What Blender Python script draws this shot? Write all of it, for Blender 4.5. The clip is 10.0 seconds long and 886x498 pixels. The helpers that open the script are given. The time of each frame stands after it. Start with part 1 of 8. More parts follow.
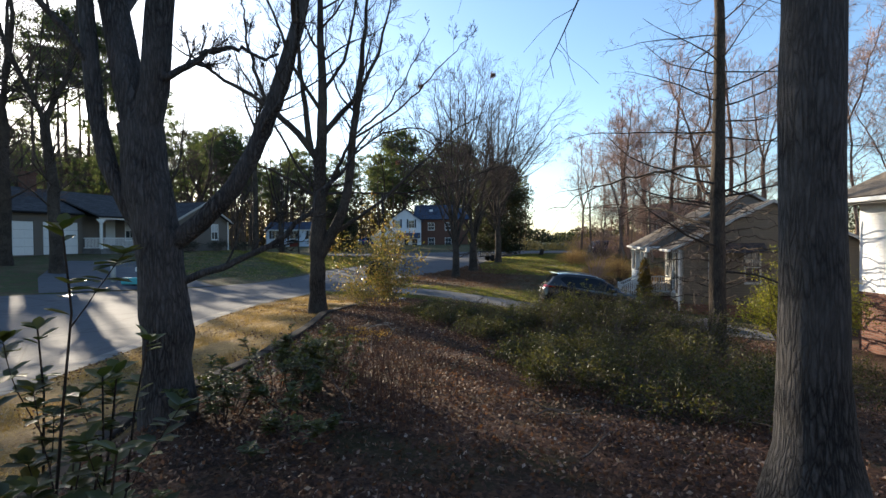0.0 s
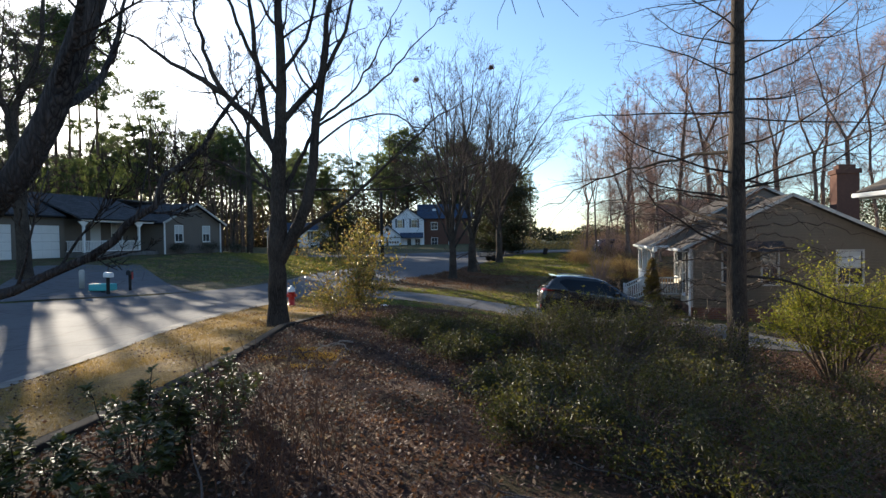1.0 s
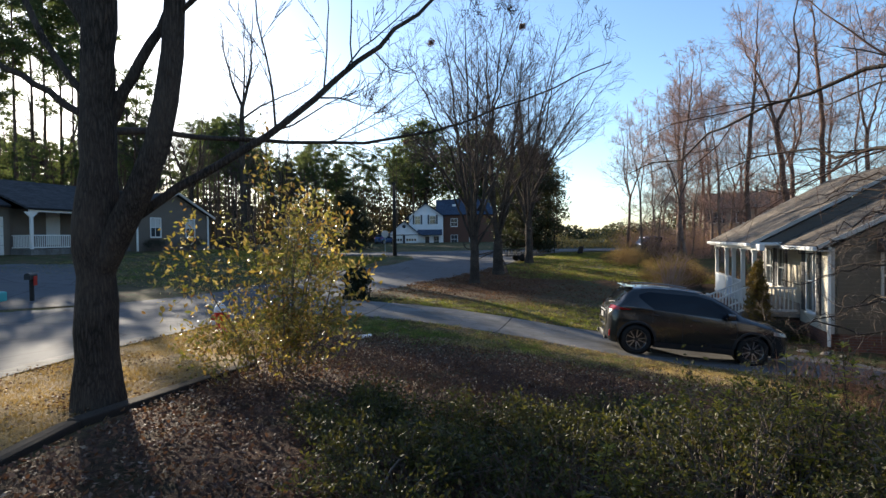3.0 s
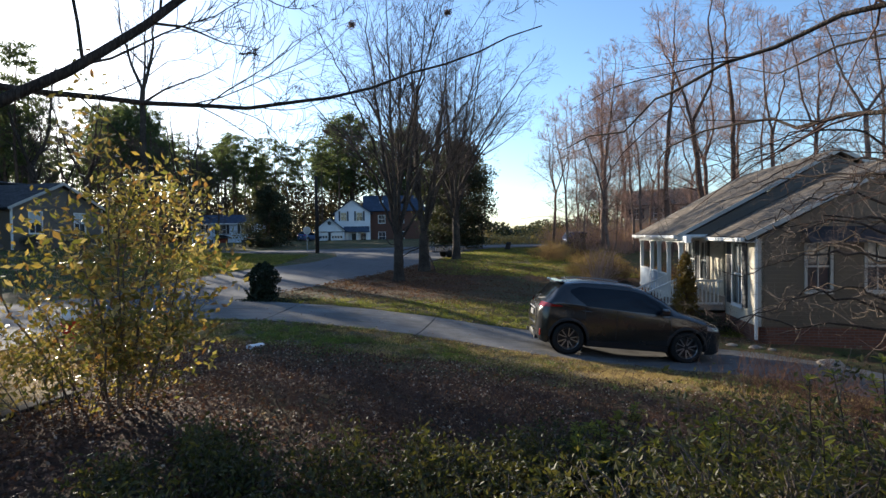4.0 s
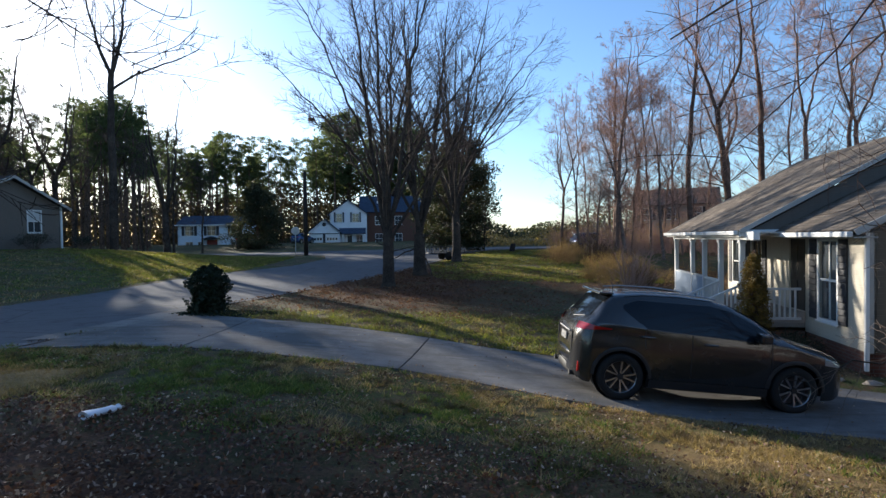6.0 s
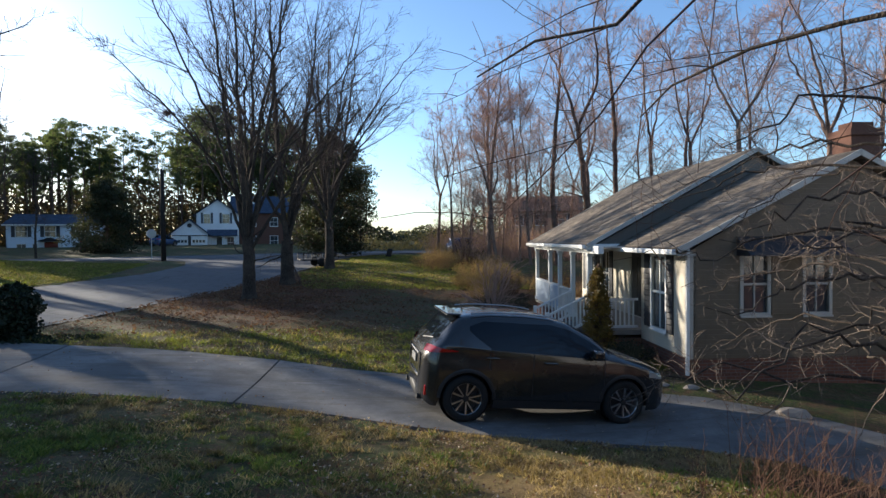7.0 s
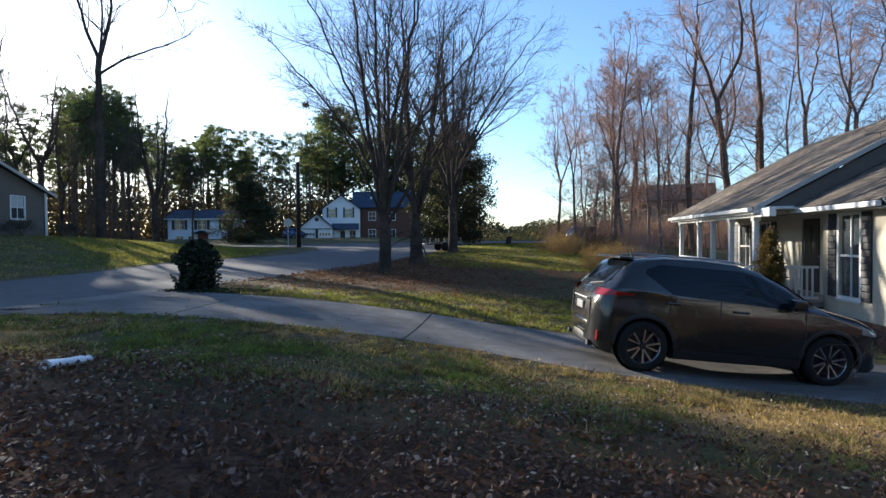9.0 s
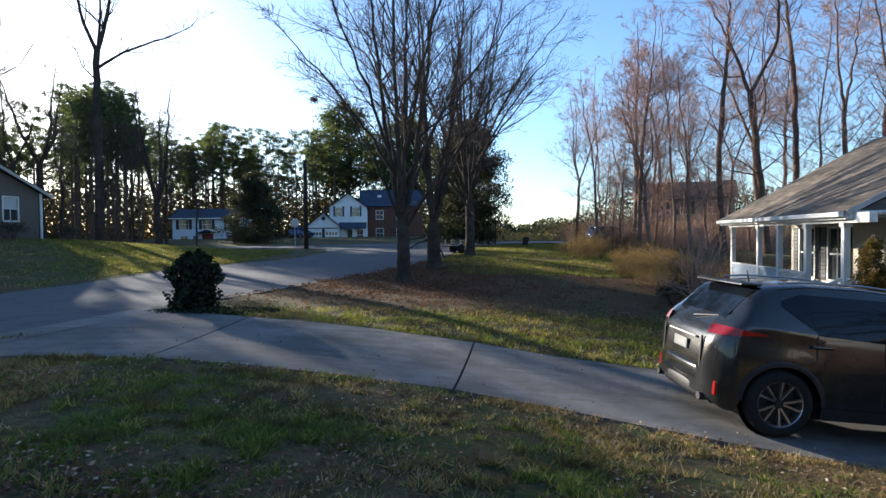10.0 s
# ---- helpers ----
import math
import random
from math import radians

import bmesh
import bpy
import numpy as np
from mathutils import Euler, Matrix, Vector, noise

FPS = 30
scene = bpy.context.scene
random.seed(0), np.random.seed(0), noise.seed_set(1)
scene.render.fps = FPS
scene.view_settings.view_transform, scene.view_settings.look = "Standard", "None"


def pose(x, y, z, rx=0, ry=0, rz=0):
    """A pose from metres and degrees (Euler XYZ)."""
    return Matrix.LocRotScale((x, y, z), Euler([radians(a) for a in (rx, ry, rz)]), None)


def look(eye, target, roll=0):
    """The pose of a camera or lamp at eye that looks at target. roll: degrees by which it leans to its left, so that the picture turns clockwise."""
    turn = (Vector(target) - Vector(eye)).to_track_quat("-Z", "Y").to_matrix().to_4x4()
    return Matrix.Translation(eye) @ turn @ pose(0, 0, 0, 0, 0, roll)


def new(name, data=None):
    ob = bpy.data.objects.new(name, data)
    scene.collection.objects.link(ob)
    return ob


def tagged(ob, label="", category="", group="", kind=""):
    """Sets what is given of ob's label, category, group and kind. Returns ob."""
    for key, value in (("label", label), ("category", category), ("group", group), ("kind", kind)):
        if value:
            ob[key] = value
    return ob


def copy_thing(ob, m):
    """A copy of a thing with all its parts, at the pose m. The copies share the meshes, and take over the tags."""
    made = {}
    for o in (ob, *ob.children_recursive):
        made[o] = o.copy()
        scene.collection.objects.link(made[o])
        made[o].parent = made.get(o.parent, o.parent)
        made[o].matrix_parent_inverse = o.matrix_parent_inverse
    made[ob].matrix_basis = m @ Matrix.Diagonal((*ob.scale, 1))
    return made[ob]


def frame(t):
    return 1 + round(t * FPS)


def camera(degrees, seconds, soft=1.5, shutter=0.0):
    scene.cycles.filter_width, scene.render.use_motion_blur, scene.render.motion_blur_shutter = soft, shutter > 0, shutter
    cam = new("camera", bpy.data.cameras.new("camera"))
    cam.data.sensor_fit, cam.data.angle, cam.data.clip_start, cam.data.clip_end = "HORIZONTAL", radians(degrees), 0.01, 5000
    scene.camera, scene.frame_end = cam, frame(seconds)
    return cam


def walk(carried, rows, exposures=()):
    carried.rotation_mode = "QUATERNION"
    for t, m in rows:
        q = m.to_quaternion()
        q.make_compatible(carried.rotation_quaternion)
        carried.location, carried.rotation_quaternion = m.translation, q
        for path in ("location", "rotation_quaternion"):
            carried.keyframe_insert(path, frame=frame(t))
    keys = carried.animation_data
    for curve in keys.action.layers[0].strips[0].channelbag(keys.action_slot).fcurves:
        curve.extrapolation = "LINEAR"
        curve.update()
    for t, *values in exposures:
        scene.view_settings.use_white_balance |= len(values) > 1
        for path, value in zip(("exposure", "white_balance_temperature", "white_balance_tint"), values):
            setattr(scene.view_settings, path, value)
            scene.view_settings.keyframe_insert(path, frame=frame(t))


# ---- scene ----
cam = camera(79.8, 10.0, soft=1.45)
PATH = [
    (0, (0.161, -2.441, 2.683), (0.15, -0.441, 2.651), -0.4),
    (0.5, (0.598, -1.636, 2.839), (0.589, 0.363, 2.797), -0.8),
    (1, (0.847, -0.703, 2.723), (0.81, 1.296, 2.689), -0.9),
    (1.5, (0.677, 0.46, 2.699), (0.604, 2.458, 2.664), -0.9),
    (2, (0.623, 2.021, 2.588), (0.536, 4.019, 2.545), -1.0),
    (2.5, (0.626, 3.969, 2.532), (0.526, 5.966, 2.482), -1.1),
    (3, (0.786, 6.065, 2.556), (0.671, 8.062, 2.517), -0.7),
    (3.2, (0.882, 6.633, 2.576), (0.903, 8.633, 2.533), -0.8),
    (4.3, (1.105, 8.054, 2.327), (1.257, 10.047, 2.275), -0.9),
    (4.5, (1.138, 8.525, 2.301), (1.266, 10.52, 2.253), -0.8),
    (5, (1.324, 10.018, 2.1), (1.409, 12.016, 2.052), -1.0),
    (5.2, (1.367, 10.681, 1.95), (1.464, 12.678, 1.906), -1.0),
    (6.3, (1.583, 11.521, 2.305), (1.804, 13.509, 2.269), -0.6),
    (6.5, (1.738, 11.614, 2.365), (2.138, 13.574, 2.329), -0.5),
    (7, (2.107, 11.686, 2.487), (2.685, 13.601, 2.448), -0.5),
    (7.5, (2.528, 11.772, 2.144), (2.81, 13.752, 2.106), -1.0),
    (8, (2.744, 11.775, 1.728), (3.039, 13.752, 1.687), -0.8),
    (8.5, (2.029, 11.851, 1.727), (2.243, 13.839, 1.693), -0.4),
    (9, (1.255, 12.091, 1.582), (1.433, 14.083, 1.541), -0.5),
    (9.5, (0.847, 13.137, 1.459), (0.969, 15.133, 1.416), -0.7),
    (10, (0.74, 14.048, 1.856), (0.899, 16.041, 1.806), -0.6),
]
walk(cam, [(t, look(eye, target, roll)) for t, eye, target, roll in PATH],
     exposures=[(0.0, 1.59, 6450, 10), (1.5, 1.45, 6100, 10), (2.5, 1.55, 6350, 10), (3.2, 1.5, 6200, 10), (4.5, 1.42, 5950, 10), (6.5, 1.34, 5750, 10), (7.0, 1.38, 5950, 10), (8.5, 1.48, 5850, 10), (10.0, 1.56, 5800, 10)])

# ---- world and sun ----
SUN_AZ, SUN_EL = radians(-39.0), radians(14.5)
world = bpy.data.worlds.new("sky")
scene.world = world
world.use_nodes = True
wn, wl = world.node_tree.nodes, world.node_tree.links
wn.clear()
sky = wn.new("ShaderNodeTexSky")
sky.sky_type, sky.sun_disc = "NISHITA", False
sky.sun_elevation, sky.sun_rotation = SUN_EL, SUN_AZ
sky.air_density, sky.dust_density, sky.ozone_density = 1.0, 0.6, 3.0
bg = wn.new("ShaderNodeBackground")
bg.inputs["Strength"].default_value = 0.1
wo = wn.new("ShaderNodeOutputWorld")
wl.new(sky.outputs[0], bg.inputs[0])
wl.new(bg.outputs[0], wo.inputs[0])
sun_data = bpy.data.lights.new("sun", "SUN")
sun_data.energy, sun_data.angle, sun_data.color = 5.0, radians(0.55), (1.0, 0.86, 0.66)
sun = new("sun", sun_data)
TO_SUN = Vector((math.sin(SUN_AZ) * math.cos(SUN_EL), math.cos(SUN_AZ) * math.cos(SUN_EL), math.sin(SUN_EL)))
sun.matrix_world = look(TO_SUN * 60, (0, 0, 0))

# ---- materials ----


class Mat:
    """A small builder of node materials."""

    def __init__(self, name, rough=0.8, metal=0.0, spec=0.4):
        self.mat = bpy.data.materials.new(name)
        self.mat.use_nodes = True
        self.tree = self.mat.node_tree
        self.nodes, self.links = self.tree.nodes, self.tree.links
        self.bsdf = next(n for n in self.nodes if n.type == "BSDF_PRINCIPLED")
        self.out = next(n for n in self.nodes if n.type == "OUTPUT_MATERIAL")
        self.set("Roughness", rough)
        self.set("Metallic", metal)
        self.set("Specular IOR Level", spec)

    def set(self, key, value):
        if hasattr(value, "is_output"):
            self.links.new(value, self.bsdf.inputs[key])
        elif isinstance(value, tuple) and len(value) == 3:
            self.bsdf.inputs[key].default_value = (*value, 1)
        else:
            self.bsdf.inputs[key].default_value = value
        return self

    def coord(self, scale=(1, 1, 1), source="Object"):
        c, m = self.nodes.new("ShaderNodeTexCoord"), self.nodes.new("ShaderNodeMapping")
        m.inputs["Scale"].default_value = scale
        self.links.new(c.outputs[source], m.inputs[0])
        return m.outputs[0]

    def noise(self, scale, detail=4.0, rough=0.6, stretch=(1, 1, 1)):
        n = self.nodes.new("ShaderNodeTexNoise")
        n.inputs["Scale"].default_value, n.inputs["Detail"].default_value, n.inputs["Roughness"].default_value = scale, detail, rough
        self.links.new(self.coord(stretch), n.inputs["Vector"])
        return n.outputs["Fac"]

    def voronoi(self, scale, feature="F1", stretch=(1, 1, 1), out="Distance"):
        n = self.nodes.new("ShaderNodeTexVoronoi")
        n.feature = feature
        n.inputs["Scale"].default_value = scale
        self.links.new(self.coord(stretch), n.inputs["Vector"])
        return n.outputs[out]

    def ramp(self, fac, stops):
        r = self.nodes.new("ShaderNodeValToRGB")
        r.color_ramp.elements[0].position, r.color_ramp.elements[1].position = stops[0][0], stops[-1][0]
        for pos, _ in stops[1:-1]:
            r.color_ramp.elements.new(pos)
        for e, (pos, col) in zip(r.color_ramp.elements, stops):
            e.position, e.color = pos, (*col, 1) if isinstance(col, tuple) else (col, col, col, 1)
        self.links.new(fac, r.inputs[0])
        return r.outputs[0]

    def mix(self, fac, a, b, blend="MIX"):
        m = self.nodes.new("ShaderNodeMix")
        m.data_type, m.blend_type = "RGBA", blend
        for slot, value in ((m.inputs[0], fac), (m.inputs[6], a), (m.inputs[7], b)):
            if hasattr(value, "is_output"):
                self.links.new(value, slot)
            elif isinstance(value, tuple):
                slot.default_value = (*value, 1)
            else:
                slot.default_value = value
        return m.outputs[2]

    def math(self, op, a, b=0.0):
        m = self.nodes.new("ShaderNodeMath")
        m.operation = op
        for slot, value in ((m.inputs[0], a), (m.inputs[1], b)):
            if hasattr(value, "is_output"):
                self.links.new(value, slot)
            else:
                slot.default_value = value
        return m.outputs[0]

    def island(self):
        return self.nodes.new("ShaderNodeNewGeometry").outputs["Random Per Island"]

    def per_object(self):
        return self.nodes.new("ShaderNodeObjectInfo").outputs["Random"]

    def attribute(self, name):
        a = self.nodes.new("ShaderNodeAttribute")
        a.attribute_name = name
        s = self.nodes.new("ShaderNodeSeparateColor")
        self.links.new(a.outputs["Color"], s.inputs[0])
        return s.outputs

    def bump(self, height, strength=0.5, distance=0.02):
        b = self.nodes.new("ShaderNodeBump")
        b.inputs["Strength"].default_value, b.inputs["Distance"].default_value = strength, distance
        self.links.new(height, b.inputs["Height"])
        self.links.new(b.outputs[0], self.bsdf.inputs["Normal"])
        return self

    def translucent(self, colour, amount):
        t, m = self.nodes.new("ShaderNodeBsdfTranslucent"), self.nodes.new("ShaderNodeMixShader")
        m.inputs[0].default_value = amount
        if hasattr(colour, "is_output"):
            self.links.new(colour, t.inputs[0])
        else:
            t.inputs[0].default_value = (*colour, 1)
        self.links.new(self.bsdf.outputs[0], m.inputs[1])
        self.links.new(t.outputs[0], m.inputs[2])
        self.links.new(m.outputs[0], self.out.inputs[0])
        return self


def plain(name, colour, rough=0.6, metal=0.0, wear=0.25, scale=6.0, spec=0.4, bump=0.0):
    """A painted or moulded surface with a faint two-scale mottling."""
    m = Mat(name, rough, metal, spec)
    lo = tuple(c * (1 - wear) for c in colour)
    hi = tuple(min(1, c * (1 + wear * 0.5)) for c in colour)
    f = m.math("MULTIPLY_ADD", m.noise(scale, 5), 0.6)
    m.nodes[-1].inputs[2].default_value = 0.0
    fine = m.noise(scale * 9, 3)
    m.set("Base Color", m.mix(m.math("ADD", f, m.math("MULTIPLY", fine, 0.4)), lo, hi))
    if bump:
        m.bump(fine, bump, 0.01)
    return m.mat


def bark(name, dark, light, scale=1.0, ridge=0.9, moss=None):
    """Furrowed bark: long wandering ridges broken into short plates."""
    m = Mat(name, 0.95, spec=0.15)
    c = m.coord((1, 1, 0.13))
    warp = m.nodes.new("ShaderNodeTexNoise")
    warp.inputs["Scale"].default_value, warp.inputs["Detail"].default_value = 9 * scale, 4
    m.links.new(c, warp.inputs["Vector"])
    bend = m.nodes.new("ShaderNodeVectorMath")
    bend.operation = "MULTIPLY_ADD"
    bend.inputs[1].default_value = (0.13 / scale,) * 3
    m.links.new(warp.outputs["Color"], bend.inputs[0])
    m.links.new(c, bend.inputs[2])
    v = m.nodes.new("ShaderNodeTexVoronoi")
    v.feature = "DISTANCE_TO_EDGE"
    v.inputs["Scale"].default_value = 21 * scale
    m.links.new(bend.outputs[0], v.inputs["Vector"])
    n = m.noise(34 * scale, 6, 0.75, (1, 1, 0.3))
    crack = m.ramp(m.math("MULTIPLY", v.outputs["Distance"], m.math("MULTIPLY", n, 2.4)), [(0.0, 0.0), (0.12, 0.45), (0.4, 1.0)])
    big = m.noise(1.7, 5, 0.65)
    col = m.mix(crack, dark, light)
    col = m.mix(m.ramp(n, [(0.35, 0.55), (0.6, 0.0)]), col, dark)
    col = m.mix(m.ramp(big, [(0.4, 0.0), (0.7, 0.6)]), col, tuple(c * 1.4 for c in light))
    if moss:
        col = m.mix(m.ramp(m.noise(3.1, 5), [(0.52, 0.0), (0.66, 0.6)]), col, moss)
    m.set("Base Color", col)
    h = m.math("ADD", crack, m.math("MULTIPLY", n, 0.6))
    m.bump(h, ridge, 0.028 / max(scale, 0.4))
    return m.mat


def leaf_mat(name, colours, trans=0.45, rough=0.5, back=1.25):
    m = Mat(name, rough, spec=0.35)
    n = len(colours)
    col = m.ramp(m.island(), [(i / max(1, n - 1), c) for i, c in enumerate(colours)])
    col = m.mix(m.ramp(m.noise(1.3, 3), [(0.3, 0.0), (0.75, 0.4)]), col, tuple(c * 0.55 for c in colours[0]))
    m.set("Base Color", col)
    glow = m.mix(1.0, col, (back, back, back * 0.7), "MULTIPLY")
    m.translucent(glow, trans)
    return m.mat


def grass_mat(name, green, straw, cut):
    """Blades that turn from green to straw in patches, with dead brown tufts."""
    m = Mat(name, 0.6, spec=0.3)
    r = m.island()
    patch = m.math("ADD", m.math("MULTIPLY", m.noise(0.8, 6, 0.7), 0.85), m.math("MULTIPLY", r, 0.15))
    col = m.mix(m.ramp(patch, [(cut - 0.05, 0.0), (cut + 0.03, 1.0)]), m.mix(r, green[0], green[1]), m.mix(r, straw[0], straw[1]))
    col = m.mix(m.ramp(m.noise(2.3, 5, 0.7), [(0.5, 0.0), (0.6, 0.8)]), col, (0.075, 0.05, 0.03))
    m.set("Base Color", col)
    m.translucent(m.mix(1.0, col, (1.3, 1.3, 0.8), "MULTIPLY"), 0.45)
    return m.mat


M_BARK_GREY = bark("bark_grey_oak", (0.022, 0.02, 0.019), (0.115, 0.106, 0.1), 1.6)
M_BARK_BROWN = bark("bark_brown", (0.02, 0.016, 0.013), (0.085, 0.066, 0.052), 1.7, 0.7)
M_BARK_THIN = bark("bark_pale_twig", (0.06, 0.046, 0.038), (0.2, 0.158, 0.128), 2.5, 0.4)
M_BARK_PALE = bark("bark_weathered_pale", (0.12, 0.095, 0.075), (0.42, 0.34, 0.27), 2.5, 0.4)
M_BARK_TAN = bark("bark_tan_woods", (0.07, 0.05, 0.04), (0.24, 0.165, 0.13), 1.2, 0.5)
M_BARK_WARM = bark("bark_reddish_woods", (0.05, 0.034, 0.026), (0.17, 0.105, 0.078), 1.2, 0.6)
M_BARK_PINE = bark("bark_pine", (0.04, 0.028, 0.02), (0.16, 0.105, 0.075), 0.9, 0.6)
M_TWIG_TAN = plain("twig_tan", (0.38, 0.245, 0.195), 0.9, 0, 0.4, 0.6, 0.15)
M_TWIG_GREY = plain("twig_grey", (0.11, 0.08, 0.068), 0.9, 0, 0.4, 0.6, 0.15)
M_TWIG_BROWN = plain("twig_dark_brown", (0.1, 0.06, 0.045), 0.9, 0, 0.4, 2.0, 0.15)
M_STALK_GOLD = plain("dry_stalk_gold", (0.3, 0.185, 0.08), 0.9, 0, 0.4, 2.0, 0.15)
M_STALK = plain("dry_stalk_brown", (0.13, 0.07, 0.045), 0.9, 0, 0.4, 2.0, 0.15)
M_LEAF_YELLOW = leaf_mat("shrub_leaf_yellow", [(0.08, 0.085, 0.02), (0.34, 0.22, 0.05), (0.5, 0.37, 0.15), (0.14, 0.14, 0.03), (0.26, 0.12, 0.045), (0.36, 0.27, 0.07), (0.11, 0.12, 0.03), (0.2, 0.17, 0.04)], 0.48, 0.28, 1.4)
M_LEAF_AZALEA = leaf_mat("azalea_leaf", [(0.022, 0.027, 0.01), (0.05, 0.055, 0.014), (0.105, 0.102, 0.022), (0.055, 0.04, 0.018), (0.17, 0.153, 0.034)], 0.4)
M_LEAF_BRIGHT = leaf_mat("bush_leaf_light_green", [(0.12, 0.14, 0.022), (0.25, 0.245, 0.035), (0.32, 0.27, 0.05)], 0.52)
M_LEAF_HOLLY = leaf_mat("glossy_dark_leaf", [(0.035, 0.05, 0.015), (0.07, 0.088, 0.02), (0.15, 0.14, 0.035), (0.05, 0.06, 0.018), (0.11, 0.115, 0.025)], 0.4, 0.46)
M_LEAF_IVY = leaf_mat("ivy_leaf", [(0.007, 0.014, 0.005), (0.018, 0.028, 0.009)], 0.15, 0.6)
M_NEEDLE = leaf_mat("pine_needle", [(0.05, 0.07, 0.03), (0.085, 0.11, 0.045), (0.12, 0.125, 0.055)], 0.6, 0.6, 1.5)
M_NEEDLE_DARK = leaf_mat("dark_evergreen_needle", [(0.024, 0.034, 0.014), (0.045, 0.052, 0.022), (0.08, 0.062, 0.03)], 0.32, 0.6)
M_UNDERGROWTH = leaf_mat("undergrowth_leaf", [(0.035, 0.04, 0.02), (0.09, 0.065, 0.035), (0.14, 0.09, 0.05), (0.05, 0.055, 0.022)], 0.4, 0.7)
M_CYPRESS = leaf_mat("cypress_leaf_gold", [(0.07, 0.06, 0.014), (0.2, 0.135, 0.026), (0.28, 0.17, 0.045)], 0.35)
M_BRUSH_TAN = leaf_mat("dry_brush_tan", [(0.22, 0.14, 0.05), (0.42, 0.29, 0.1), (0.3, 0.2, 0.08)], 0.4, 0.8)
M_LITTER = leaf_mat("fallen_leaf", [(0.04, 0.022, 0.017), (0.085, 0.042, 0.028), (0.13, 0.062, 0.04), (0.17, 0.08, 0.048), (0.24, 0.11, 0.055), (0.075, 0.042, 0.031), (0.12, 0.062, 0.042), (0.06, 0.035, 0.026), (0.19, 0.1, 0.062), (0.46, 0.36, 0.29)], 0.22, 0.66)
M_STRAW = leaf_mat("pine_straw_leaf", [(0.07, 0.03, 0.016), (0.14, 0.065, 0.034), (0.2, 0.1, 0.05), (0.09, 0.045, 0.025), (0.26, 0.16, 0.09)], 0.25, 0.8)
M_LAWN_LEAF = leaf_mat("pale_fallen_leaf", [(0.08, 0.038, 0.022), (0.16, 0.075, 0.04), (0.24, 0.125, 0.06), (0.1, 0.05, 0.03), (0.4, 0.28, 0.18), (0.6, 0.5, 0.4)], 0.25, 0.8)
M_GRASS = grass_mat("lawn_blade", [(0.06, 0.1, 0.022), (0.2, 0.235, 0.055)], [(0.19, 0.135, 0.07), (0.46, 0.33, 0.18)], 0.54)
# dormant straw blades, lightened to carry the sunlit strip by the drive
M_GRASS_PALE = grass_mat("sunlit_straw_blade", [(0.2, 0.145, 0.06), (0.34, 0.24, 0.11)], [(0.32, 0.225, 0.11), (0.48, 0.36, 0.2)], 0.5)
# yellower, brighter green with sunlight put into it, for the lit lawns
M_GRASS_SUNLIT = grass_mat("sunlit_lawn_blade", [(0.1, 0.125, 0.022), (0.2, 0.205, 0.04)], [(0.26, 0.2, 0.075), (0.38, 0.3, 0.12)], 0.58)
M_STRAW_GOLD = leaf_mat("golden_straw_blade", [(0.4, 0.22, 0.04), (0.55, 0.34, 0.07), (0.3, 0.15, 0.035)], 0.5, 0.6)
M_GRASS_DRY = leaf_mat("dormant_grass_blade", [(0.27, 0.175, 0.062), (0.4, 0.265, 0.1), (0.24, 0.145, 0.06)], 0.42, 0.6)


def ground_mat():
    m = Mat("ground", 0.95, spec=0.15)
    zone = m.attribute("zone")
    g1, g2, g3 = m.noise(0.55, 5), m.noise(5.0, 6, 0.7), m.noise(42, 4, 0.7)
    mid = m.noise(14, 5, 0.75)
    lawn = m.mix(m.ramp(g1, [(0.46, 0.0), (0.56, 1.0)]), (0.055, 0.085, 0.02), (0.14, 0.105, 0.058))
    lawn = m.mix(m.ramp(m.noise(1.7, 5, 0.65), [(0.46, 0.0), (0.56, 0.9)]), lawn, (0.105, 0.06, 0.037))
    lawn = m.mix(m.ramp(g2, [(0.45, 0.0), (0.6, 0.85)]), lawn, (0.055, 0.07, 0.024))
    lawn = m.mix(m.ramp(mid, [(0.5, 0.0), (0.62, 0.9)]), lawn, (0.034, 0.034, 0.02))
    lawn = m.mix(m.ramp(g3, [(0.54, 0.0), (0.68, 0.75)]), lawn, (0.22, 0.17, 0.095))
    litter = m.mix(m.ramp(m.voronoi(34, "F1", out="Color"), [(0.1, 0.0), (0.9, 1.0)]), (0.042, 0.022, 0.015), (0.165, 0.085, 0.052))
    litter = m.mix(m.ramp(g2, [(0.42, 0.0), (0.66, 0.85)]), litter, (0.032, 0.02, 0.015))
    litter = m.mix(m.ramp(m.noise(0.9, 5, 0.65), [(0.5, 0.0), (0.64, 0.6)]), litter, (0.04, 0.042, 0.014))
    gold = m.mix(m.ramp(g2, [(0.35, 0.0), (0.7, 1.0)]), (0.3, 0.195, 0.07), (0.14, 0.085, 0.034))
    gold = m.mix(m.ramp(m.noise(1.3, 5, 0.65), [(0.48, 0.0), (0.62, 0.7)]), gold, (0.15, 0.085, 0.045))
    gold = m.mix(m.ramp(g3, [(0.4, 0.0), (0.75, 0.55)]), gold, (0.46, 0.33, 0.14))
    straw = m.mix(m.ramp(g2, [(0.35, 0.0), (0.7, 1.0)]), (0.06, 0.026, 0.014), (0.135, 0.062, 0.031))
    straw = m.mix(m.ramp(m.noise(0.8, 5, 0.65), [(0.5, 0.0), (0.66, 0.7)]), straw, (0.07, 0.075, 0.025))
    col = m.mix(zone[0], lawn, litter)
    col = m.mix(zone[1], col, gold)
    col = m.mix(zone[2], col, straw)
    m.set("Base Color", col)
    m.bump(m.math("ADD", m.math("MULTIPLY", g2, 0.7), g3), 0.9, 0.05)
    return m.mat


